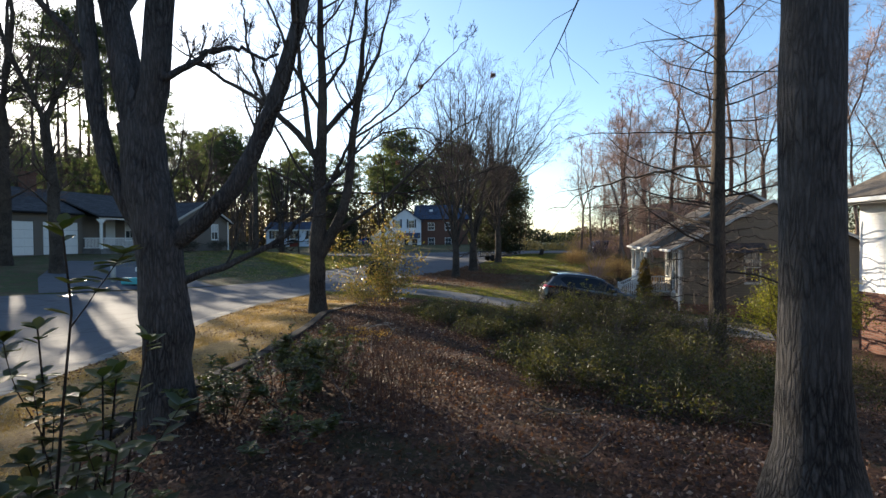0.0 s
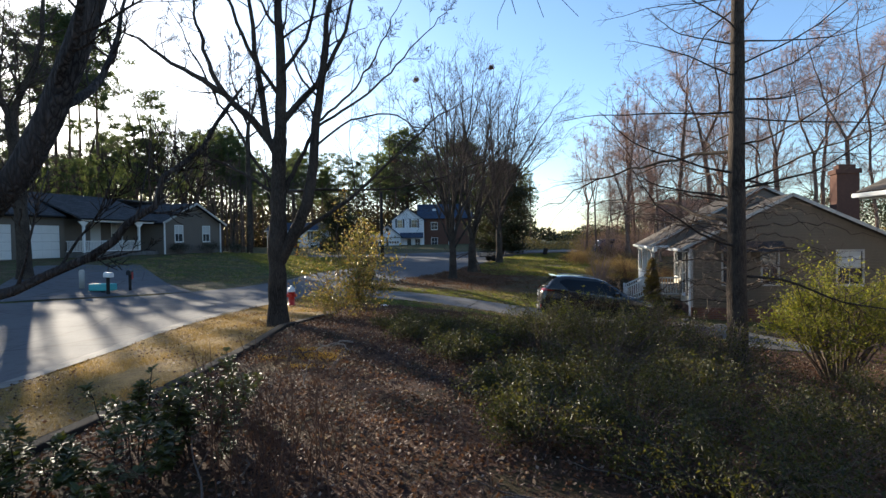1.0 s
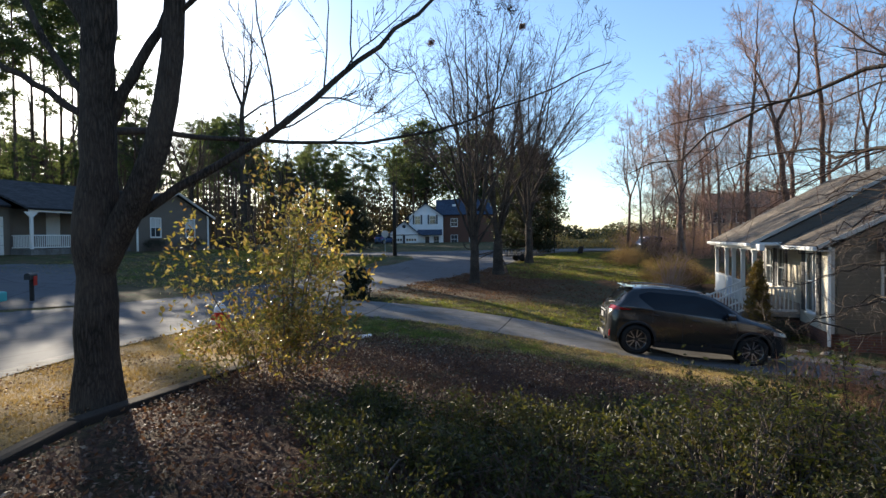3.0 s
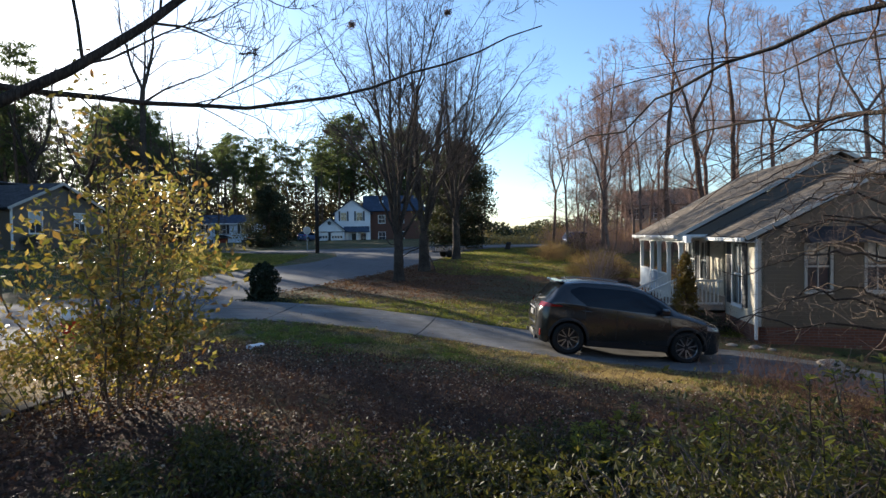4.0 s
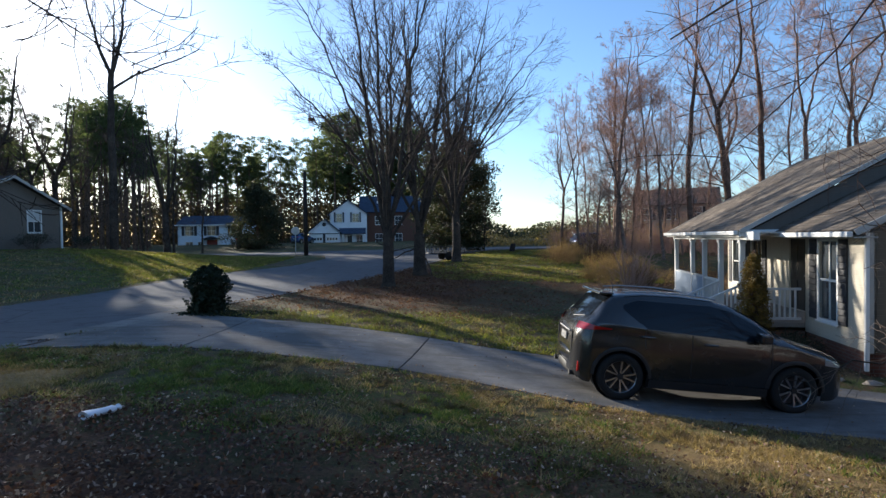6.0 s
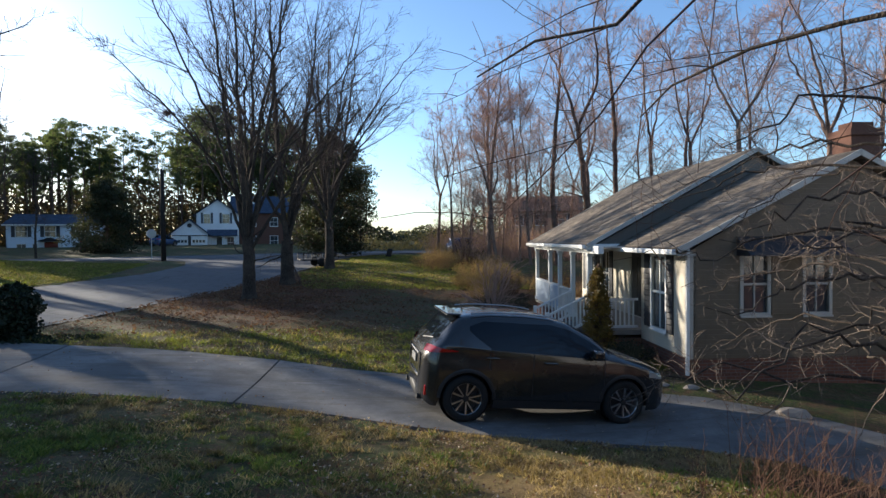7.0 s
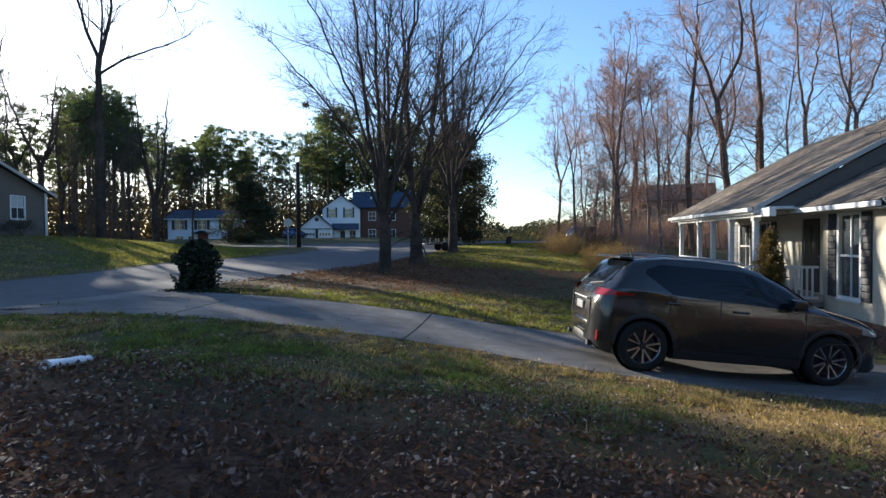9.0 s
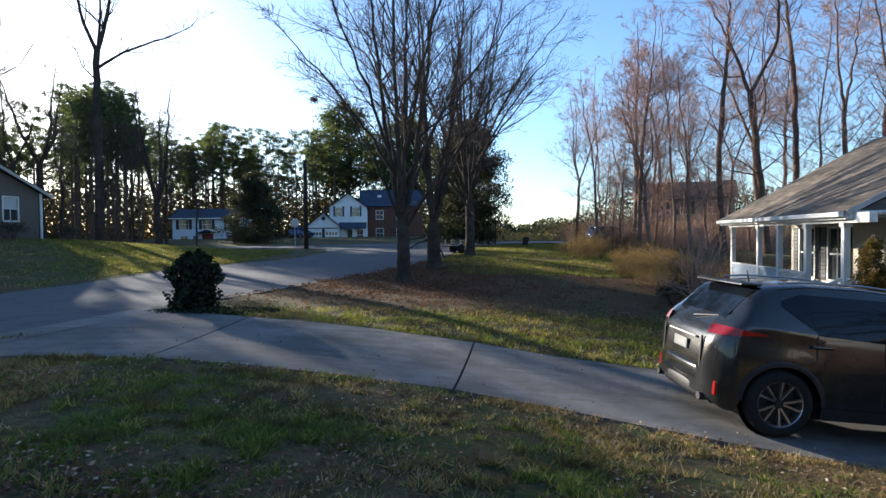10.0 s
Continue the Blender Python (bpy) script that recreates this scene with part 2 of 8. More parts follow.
def asphalt_mat():
    m = Mat("asphalt", 0.88, spec=0.17)
    fine, big = m.noise(160, 3, 0.8), m.noise(0.35, 6, 0.7)
    col = m.mix(m.ramp(fine, [(0.3, 0.0), (0.75, 1.0)]), (0.058, 0.061, 0.068), (0.12, 0.124, 0.134))
    col = m.mix(m.ramp(big, [(0.38, 0.0), (0.62, 0.75)]), col, (0.105, 0.108, 0.116))
    col = m.mix(m.ramp(m.noise(2.2, 6, 0.7), [(0.52, 0.0), (0.66, 0.55)]), col, (0.045, 0.044, 0.043))
    crack = m.ramp(m.voronoi(0.32, "DISTANCE_TO_EDGE"), [(0.0, 1.0), (0.012, 0.0)])
    col = m.mix(m.math("MULTIPLY", crack, 0.6), col, (0.025, 0.024, 0.023))
    m.set("Base Color", col)
    m.bump(fine, 0.5, 0.006)
    return m.mat


def concrete_mat(name="concrete", base=(0.178, 0.173, 0.168)):
    m = Mat(name, 0.9, spec=0.14)
    fine, big = m.noise(70, 4, 0.75), m.noise(0.8, 6, 0.7)
    col = m.mix(m.ramp(big, [(0.4, 0.0), (0.6, 1.0)]), tuple(c * 0.62 for c in base), tuple(c * 1.1 for c in base))
    col = m.mix(m.math("MULTIPLY", m.per_object(), 0.25), col, tuple(c * 0.7 for c in base))
    col = m.mix(m.ramp(m.noise(1.6, 6, 0.7, (0.35, 2.2, 1)), [(0.5, 0.0), (0.64, 0.6)]), col, (0.085, 0.068, 0.052))
    col = m.mix(m.ramp(m.noise(5.5, 6, 0.75), [(0.54, 0.0), (0.68, 0.55)]), col, tuple(c * 0.45 for c in base))
    col = m.mix(m.ramp(fine, [(0.4, 0.0), (0.75, 0.45)]), col, tuple(c * 0.5 for c in base))
    m.set("Base Color", col)
    m.bump(fine, 0.5, 0.007)
    return m.mat


def siding_mat(name, colour, pitch=0.11, rough=0.6):
    m = Mat(name, rough, spec=0.3)
    w = m.nodes.new("ShaderNodeTexWave")
    w.wave_type, w.bands_direction, w.wave_profile = "BANDS", "Z", "SAW"
    w.inputs["Scale"].default_value = 0.314 / pitch
    m.links.new(m.coord(), w.inputs["Vector"])
    saw = w.outputs["Fac"]
    col = m.mix(m.noise(1.1, 5), tuple(c * 0.8 for c in colour), colour)
    col = m.mix(m.ramp(m.noise(9, 5, 0.7, (1, 1, 0.2)), [(0.5, 0.0), (0.75, 0.35)]), col, tuple(c * 0.6 for c in colour))
    m.set("Base Color", col)
    m.bump(saw, 1.0, 0.018)
    return m.mat


def shingle_mat(name, dark, light):
    m = Mat(name, 0.92, spec=0.2)
    b = m.nodes.new("ShaderNodeTexBrick")
    b.inputs["Scale"].default_value = 1.0
    b.inputs["Brick Width"].default_value, b.inputs["Row Height"].default_value = 0.3, 0.14
    b.inputs["Mortar Size"].default_value = 0.008
    for key, c in (("Color1", dark), ("Color2", light), ("Mortar", tuple(x * 0.4 for x in dark))):
        b.inputs[key].default_value = (*c, 1)
    m.links.new(m.coord((1, 1, 1), "UV"), b.inputs["Vector"])
    streak = m.ramp(m.noise(0.9, 5, 0.65, (1, 1, 0.25)), [(0.35, 0.0), (0.7, 0.6)])
    col = m.mix(streak, b.outputs["Color"], tuple(x * 0.5 for x in dark))
    col = m.mix(m.ramp(m.noise(35, 4), [(0.4, 0.0), (0.8, 0.4)]), col, light)
    m.set("Base Color", col)
    m.bump(b.outputs["Fac"], 0.6, -0.012)
    return m.mat


def brick_mat(name):
    m = Mat(name, 0.9, spec=0.2)
    b = m.nodes.new("ShaderNodeTexBrick")
    b.inputs["Scale"].default_value = 1.0
    b.inputs["Brick Width"].default_value, b.inputs["Row Height"].default_value = 0.215, 0.075
    b.inputs["Mortar Size"].default_value = 0.008
    for key, c in (("Color1", (0.2, 0.085, 0.055)), ("Color2", (0.13, 0.055, 0.04)), ("Mortar", (0.16, 0.13, 0.11))):
        b.inputs[key].default_value = (*c, 1)
    sep, com = m.nodes.new("ShaderNodeSeparateXYZ"), m.nodes.new("ShaderNodeCombineXYZ")
    m.links.new(m.coord(), sep.inputs[0])
    m.links.new(m.math("ADD", sep.outputs[0], sep.outputs[1]), com.inputs[0])
    m.links.new(sep.outputs[2], com.inputs[1])
    m.links.new(com.outputs[0], b.inputs["Vector"])
    m.set("Base Color", m.mix(m.math("MULTIPLY", m.noise(6, 5), 0.5), b.outputs["Color"], (0.1, 0.055, 0.04)))
    m.bump(b.outputs["Fac"], 0.6, -0.01)
    return m.mat


def glass_mat(name, tint=(0.03, 0.035, 0.04), rough=0.05, spec=0.8):
    """Dark window glass: a deep room behind it lets little light back, so gloss carries its look."""
    m = Mat(name, rough, 0.0, spec)
    m.set("Base Color", m.mix(m.noise(1.2, 3), tint, tuple(c * 1.8 for c in tint)))
    return m.mat


M_GROUND = ground_mat()
M_ASPHALT = asphalt_mat()
M_CONCRETE = concrete_mat()
M_GUTTER = concrete_mat("gutter_concrete", (0.22, 0.21, 0.195))
# tan house away from the sun: shade put into a tan darker than its cream front
M_SIDING_TAN_SHADED = siding_mat("siding_tan_shaded", (0.165, 0.135, 0.1))
M_SIDING_PORCH = siding_mat("siding_porch_blue", (0.42, 0.49, 0.58))
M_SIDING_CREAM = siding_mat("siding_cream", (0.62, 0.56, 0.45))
M_SIDING_DUN = siding_mat("siding_dun", (0.36, 0.31, 0.255))
M_SIDING_GREY = siding_mat("siding_grey_brown", (0.17, 0.145, 0.122))
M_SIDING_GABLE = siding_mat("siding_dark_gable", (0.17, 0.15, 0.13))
M_SIDING_WHITE = siding_mat("siding_white", (0.86, 0.86, 0.86))
M_SIDING_BLUE = siding_mat("siding_pale_blue", (0.72, 0.8, 0.9))
M_SHINGLE = shingle_mat("shingle_weathered_grey", (0.08, 0.066, 0.052), (0.23, 0.187, 0.144))
M_SHINGLE_DARK = shingle_mat("shingle_dark", (0.035, 0.037, 0.042), (0.08, 0.08, 0.085))
M_SHINGLE_BLUE = shingle_mat("shingle_slate_blue", (0.04, 0.055, 0.085), (0.075, 0.1, 0.15))
M_BRICK = brick_mat("brick_red")
M_BRICK_DARK = plain("chimney_brick", (0.12, 0.062, 0.045), 0.9, 0, 0.45, 9.0, 0.2, 0.5)
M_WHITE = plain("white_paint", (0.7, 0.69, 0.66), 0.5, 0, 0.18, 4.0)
# mottled white with shade put into it, mostly for side trim, rakes and soffits
M_TRIM_DIM = plain("dim_mottled_white_paint", (0.42, 0.4, 0.36), 0.6, 0, 0.35, 5.0)
M_SHUTTER = plain("dark_shutter_paint", (0.03, 0.03, 0.035), 0.5, 0, 0.3, 8.0)
M_DOOR_RED = plain("red_door_paint", (0.2, 0.035, 0.025), 0.5, 0, 0.25, 4.0)
M_DOOR_DARK = plain("dark_door_paint", (0.04, 0.035, 0.03), 0.5, 0, 0.3, 4.0)
M_GLASS = glass_mat("window_glass")
M_CURTAIN = plain("pale_blind", (0.5, 0.5, 0.48), 0.8, 0, 0.15, 3.0)
M_TIMBER = plain("weathered_timber", (0.05, 0.038, 0.03), 0.95, 0, 0.5, 7.0, 0.15, 0.6)
M_DECK = plain("porch_boards", (0.3, 0.26, 0.22), 0.8, 0, 0.3, 5.0)
M_STEEL = plain("galvanised_steel", (0.35, 0.35, 0.35), 0.45, 0.8, 0.3, 12.0)
M_BLACK = plain("black_plastic", (0.015, 0.015, 0.016), 0.55, 0, 0.3, 12.0)
M_RUBBER = plain("tyre_rubber", (0.018, 0.018, 0.018), 0.85, 0, 0.3, 20.0, 0.2)
M_RED = plain("red_paint", (0.5, 0.03, 0.02), 0.4, 0, 0.25, 8.0)
M_TEAL = plain("teal_plastic", (0.08, 0.4, 0.4), 0.5, 0, 0.2, 6.0)
M_POLE = plain("dark_pole_wood", (0.035, 0.03, 0.027), 0.9, 0, 0.4, 8.0, 0.15)
M_PAPER = plain("white_paper", (0.8, 0.8, 0.82), 0.5, 0, 0.1, 14.0)
M_ROCK = plain("pale_rock", (0.3, 0.26, 0.215), 0.9, 0, 0.35, 6.0, 0.2, 0.6)

# ---- mesh helpers ----
RNG = np.random.default_rng(11)


def raw_mesh(name, verts, faces, material, smooth=True, uv=None):
    """A mesh out of an array of points and an array of faces that all have one count of corners."""
    verts, faces = np.asarray(verts, np.float32).reshape(-1, 3), np.asarray(faces, np.int32)
    me = bpy.data.meshes.new(name)
    me.vertices.add(len(verts))
    me.vertices.foreach_set("co", verts.ravel())
    n, k = faces.shape
    me.loops.add(n * k)
    me.loops.foreach_set("vertex_index", faces.ravel())
    me.polygons.add(n)
    me.polygons.foreach_set("loop_start", np.arange(0, n * k, k, dtype=np.int32))
    me.polygons.foreach_set("loop_total", np.full(n, k, np.int32))
    me.polygons.foreach_set("use_smooth", np.full(n, smooth))
    me.update(calc_edges=True)
    if uv is not None:
        me.uv_layers.new(name="uv").data.foreach_set("uv", np.asarray(uv, np.float32)[faces.ravel()].ravel())
    me.materials.append(material)
    return me


def empty(name, m, label, category, group="", kind=""):
    ob = new(name)
    ob.empty_display_size = 0.2
    ob.matrix_world = m
    return tagged(ob, label, category, group, kind)


def mesh_part(name, me, parent, label=""):
    ob = new(name, me)
    if parent is not None:
        ob.parent = parent
    return tagged(ob, label)


def part(name, bm, material, parent, label="", smooth=False):
    me = bpy.data.meshes.new(name)
    for f in bm.faces:
        f.smooth = smooth
    bm.normal_update()
    bm.to_mesh(me)
    bm.free()
    me.materials.append(material)
    return mesh_part(name, me, parent, label)


def box(bm, x0, y0, z0, x1, y1, z1, bevel=0.0):
    """Adds a box, its edges rounded off by bevel."""
    vs = bmesh.ops.create_cube(bm, size=1.0)["verts"]
    bmesh.ops.transform(bm, matrix=Matrix.Translation(((x0 + x1) / 2, (y0 + y1) / 2, (z0 + z1) / 2)) @ Matrix.Diagonal((abs(x1 - x0), abs(y1 - y0), abs(z1 - z0), 1)), verts=vs)
    if bevel:
        edges = list({e for v in vs for e in v.link_edges})
        bmesh.ops.bevel(bm, geom=edges, offset=bevel, segments=2, affect="EDGES", profile=0.6)
    return bm


def boxed(name, dims, material, parent, bevel=0.0, label=""):
    return part(name, box(bmesh.new(), *dims, bevel), material, parent, label)


def rod(bm, a, b, r0, r1=None, k=10):
    """Adds a straight tapered rod from a to b."""
    a, b = Vector(a), Vector(b)
    d = b - a
    m = Matrix.Translation((a + b) / 2) @ d.to_track_quat("Z", "Y").to_matrix().to_4x4()
    bmesh.ops.create_cone(bm, cap_ends=True, segments=k, radius1=r0, radius2=r0 if r1 is None else r1, depth=d.length, matrix=m)
    return bm


def lathe(bm, profile, k=28, axis="Z"):
    """Turns a profile of (radius, height) round an axis."""
    rings = []
    for r, h in profile:
        ring = []
        for i in range(k):
            a = 2 * math.pi * i / k
            p = (r * math.cos(a), r * math.sin(a), h) if axis == "Z" else (r * math.cos(a), h, r * math.sin(a))
            ring.append(bm.verts.new(p))
        rings.append(ring)
    for lo, hi in zip(rings, rings[1:]):
        for i in range(k):
            bm.faces.new((lo[i], lo[(i + 1) % k], hi[(i + 1) % k], hi[i]))
    return bm


def prism(bm, outline, depth, m=None):
    """Pushes a flat outline of (x, z) through depth along y."""
    front = [bm.verts.new((x, 0, z)) for x, z in outline]
    back = [bm.verts.new((x, depth, z)) for x, z in outline]
    n = len(outline)
    bm.faces.new(front)
    bm.faces.new(back[::-1])
    for i in range(n):
        bm.faces.new((front[(i + 1) % n], front[i], back[i], back[(i + 1) % n]))
    bmesh.ops.recalc_face_normals(bm, faces=bm.faces[:])
    if m is not None:
        bmesh.ops.transform(bm, matrix=m, verts=front + back)
    return bm


# ---- ground ----
SWELLS = [(0, 0, 9, 1.049), (8, 19, 7, 0.273), (12, 30, 9, -0.847), (-24, 40, 11, 1.205), (-6, 5, 6, -0.858), (18, 12, 11, -1.376),
          (-28, 20, 12, 1.049), (10, 55, 12, 0.473), (0, 12, 6, 0.44), (0, 24, 7, 0.308), (4, 40, 9, 0.175), (-12, 55, 12, 0.078),
          (-10, 25, 8, -0.497), (-3.5, 8, 3.5, 0.388), (5, 8, 4, -0.426), (4.5, 19.5, 3.5, -0.54), (10.5, 20, 4, -0.049),
          (-6.5, 9, 3, -0.116), (-5, 43, 7, -0.327), (-19, 48, 6, 0.425), (1.5, 21, 4, -0.072), (14, 36, 6, -0.149), (-2.3, 3, 2.5, 0.166), (7.6, 20.0, 1.5, -0.105), (4.6, 20.4, 1.1, 0.045)]


def smooth(a, b, v):
    u = np.clip((v - a) / (b - a), 0, 1)
    return u * u * (3 - 2 * u)


def ground_z(x, y):
    x, y = np.asarray(x, float), np.asarray(y, float)
    z = 0.40 + 1.44 * smooth(45, 105, y)
    for cx, cy, s, h in SWELLS:
        z = z + h * np.exp(-((x - cx) ** 2 + (y - cy) ** 2) / (2 * s * s))
    # the planted bank stands a little proud of the verge, held by its timbers
    z = z + 0.10 * (smooth(-2.95, -2.7, x) - 0.5) * smooth(0, 1, y) * smooth(11.5, 10, y) * smooth(3, -1, x)
    return z


def gz(x, y):
    return float(ground_z(x, y))


ROAD_R = [(-40, -14), (-12, -8.2), (0, -6.6), (5, -6.3), (9, -6.2), (14, -6.0), (18, -5.6), (22, -5.0), (26, -4.3), (29.5, -3.0), (34, -1.5), (39, 0.5), (46, 3.4), (53, 6.0), (60, 10.0), (62, 14)]
ROAD_L = [(-40, -60), (-12, -34), (2, -26), (12, -18.4), (17.8, -13.9), (21.2, -11.7), (26, -9.8), (30, -8.8), (35, -8.1), (40, -7.0), (46, -5.3), (52, -4.4), (57, -5.2), (60, -8), (62, -14)]


def road_right(y):
    return np.interp(y, [p[0] for p in ROAD_R], [p[1] for p in ROAD_R])


def road_left(y):
    return np.interp(y, [p[0] for p in ROAD_L], [p[1] for p in ROAD_L])


def street_mid(x):
    """The cross street's middle line."""
    return 65.0 + 0.03 * x + 0.0012 * np.clip(x, 0, None) ** 2 * 4


DRIVE = [((-5.0, 20.7), (-4.6, 26.2)), ((-3.9, 20.85), (-3.7, 25.2)), ((-2.4, 20.8), (-2.2, 24.5)), ((-1.1, 20.6), (-0.6, 24.0)), ((0.3, 20.4), (0.8, 23.55)),
         ((1.35, 20.3), (2.0, 23.2)), ((2.6, 19.9), (3.3, 22.7)), ((4.0, 19.2), (4.8, 22.3)), ((5.0, 18.75), (6.6, 21.9)), ((6.2, 18.35), (8.4, 21.2)),
         ((7.4, 17.8), (9.9, 20.0)), ((8.3, 16.8), (10.8, 18.4)), ((8.7, 15.4), (11.2, 16.4)), ((8.8, 13.6), (11.4, 13.8))]


def inside_quad(px, py, quad):
    ok = np.ones_like(px, bool)
    for (ax, ay), (bx, by) in zip(quad, quad[1:] + quad[:1]):
        ok &= (bx - ax) * (py - ay) - (by - ay) * (px - ax) >= -0.02
    return ok


def paved(x, y):
    """Where the road, the cross street, the drives or the house lie."""
    m = (x > road_left(y) + 0.1) & (x < road_right(y) - 0.1) & (y < 62)
    m |= (np.abs(y - street_mid(x)) < 3.6) & (np.abs(x) < 90)
    for (n0, f0), (n1, f1) in zip(DRIVE, DRIVE[1:]):
        m |= inside_quad(x, y, [n0, n1, f1, f0])
    return m


def axis_steps(lo, hi, step, far_lo, far_hi):
    core = np.arange(lo, hi + step / 2, step)
    up, v, s = [], hi, step
    while v < far_hi:
        s *= 1.22
        v += s
        up.append(v)
    dn, v, s = [], lo, step
    while v > far_lo:
        s *= 1.22
        v -= s
        dn.append(v)
    return np.r_[dn[::-1], core, up]


def build_ground():
    xs, ys = axis_steps(-17, 17, 0.25, -2600, 2600), axis_steps(-4, 46, 0.25, -900, 4200)
    gx, gy = np.meshgrid(xs, ys, indexing="ij")
    z = ground_z(gx, gy)
    near = (np.abs(gx) < 30) & (gy > -10) & (gy < 70)
    rough = np.zeros_like(z)
    for i, j in zip(*np.nonzero(near)):
        rough[i, j] = noise.noise(Vector((gx[i, j] * 0.9, gy[i, j] * 0.9, 0))) * 0.035 + noise.noise(Vector((gx[i, j] * 3.1, gy[i, j] * 3.1, 4))) * 0.02
    hard = paved(gx, gy)
    z = np.where(hard, z - 0.07, z + rough)
    nx, ny = len(xs), len(ys)
    idx = np.arange(nx * ny).reshape(nx, ny)
    faces = np.stack([idx[:-1, :-1], idx[1:, :-1], idx[1:, 1:], idx[:-1, 1:]], -1).reshape(-1, 4)
    me = raw_mesh("ground", np.stack([gx, gy, z], -1), faces, M_GROUND)
    wob = np.vectorize(lambda a, b: noise.noise(Vector((a * 0.55, b * 0.55, 9))))(np.clip(gx, -60, 60), np.clip(gy, -60, 120))
    wx, wy = gx + wob * 0.5, gy + wob * 0.8
    litter = smooth(-3.0, -2.6, wx) * smooth(16.7, 15.0, wy + 0.3 * wx) * smooth(30, 8, wx)
    litter = np.maximum(litter, smooth(5.6, 7.4, wx) * smooth(18.6, 16.8, wy))
    gold = smooth(-2.6, -3.0, gx) * smooth(road_right(gy) - 0.3, road_right(gy) + 0.2, gx) * smooth(21.8, 19.5, wy) * (gx < 0)
    # golden ground near the drive, with sunlight painted into it
    gold = np.maximum(gold, 0.8 * np.exp(-(((wx - 5.2) / 2.0) ** 2 + ((wy - 16.6) / 1.6) ** 2)) * (gx > 2))
    gold = np.maximum(gold, 0.9 * np.exp(-(((wx + 1.5) / 0.5) ** 2 + ((wy - 7.6) / 0.75) ** 2)))
    straw = np.exp(-(((wx - 1.2) / 5.0) ** 2 + ((wy - 36.0) / 9.0) ** 2) * 1.2) * (gx > road_right(gy) - 0.2)
    straw = np.clip(straw * 1.7, 0, 1)
    straw = np.maximum(straw, smooth(7.5, 10, wx + 0.15 * (wy - 30)) * smooth(24, 27, wy) * smooth(44, 38, wy) * 0.8)
    col = np.stack([litter, gold, straw, np.ones_like(z)], -1).astype(np.float32)
    me.attributes.new("zone", "FLOAT_COLOR", "POINT").data.foreach_set("color", col.ravel())
    ob = new("ground", me)
    tagged(ob, "winter lawn with fallen leaves, pine straw and dormant grass", "ground", kind="structure")


def ribbon(name, left, right, material, lift, label, category, across=12, thick=0.0):
    """A paved strip laid on the ground between two edge lines of as many points."""
    left, right = np.array(left, float), np.array(right, float)
    u = np.linspace(0, 1, across)[None, :, None]
    p = left[:, None] * (1 - u) + right[:, None] * u
    z = ground_z(p[..., 0], p[..., 1]) + lift
    n = len(left)
    idx = np.arange(n * across).reshape(n, across)
    faces = np.stack([idx[:-1, :-1], idx[:-1, 1:], idx[1:, 1:], idx[1:, :-1]], -1).reshape(-1, 4)
    me = raw_mesh(name, np.concatenate([p, z[..., None]], -1), faces, material)
    return tagged(new(name, me), label, category, kind="structure")


def build_roads():
    ys = np.arange(-40, 61.6, 0.5)
    ribbon("road", [(road_left(y), y) for y in ys], [(road_right(y), y) for y in ys], M_ASPHALT, 0.0, "worn grey asphalt residential street", "road", 24)
    xs = np.arange(-90, 90.1, 1.5)
    ribbon("cross_street", [(x, street_mid(x) + 3.6) for x in xs], [(x, street_mid(x) - 3.6) for x in xs], M_ASPHALT, 0.012, "grey asphalt side street beyond the junction", "road", 8)
    ys = np.arange(-6, 21.6, 0.4)
    ribbon("gutter", [(road_right(y) - 0.35, y) for y in ys], [(road_right(y) + 0.12, y) for y in ys], M_GUTTER, 0.02, "pale concrete gutter along the street edge", "kerb", 3)
    ys = np.arange(21.6, 26.9, 0.4)
    ribbon("gutter", [(road_right(y) - 0.45, y) for y in ys], [(road_right(y) + 0.25, y) for y in ys], M_GUTTER, 0.022, "pale concrete gutter across the drive mouth", "kerb", 3)
    ys = np.arange(26.8, 52, 0.4)
    ribbon("gutter", [(road_right(y) - 0.12 - 0.05 * math.sin(1.7 * y), y) for y in ys], [(road_right(y) + 0.1 + 0.04 * math.sin(2.9 * y), y) for y in ys], M_GUTTER, 0.02, "pale concrete gutter beside the straw bed", "kerb", 3)
    # the neighbour's asphalt drive
    ribbon("neighbour_drive", [(-14.8, 16.9), (-18, 21), (-21.5, 27), (-26.5, 35.5), (-28.5, 38.5)], [(-10.9, 22.9), (-13.5, 25.5), (-18, 31), (-23.0, 37.5), (-24.8, 40)],
           M_ASPHALT, 0.03, "dark asphalt drive of the brown house", "driveway", 14)


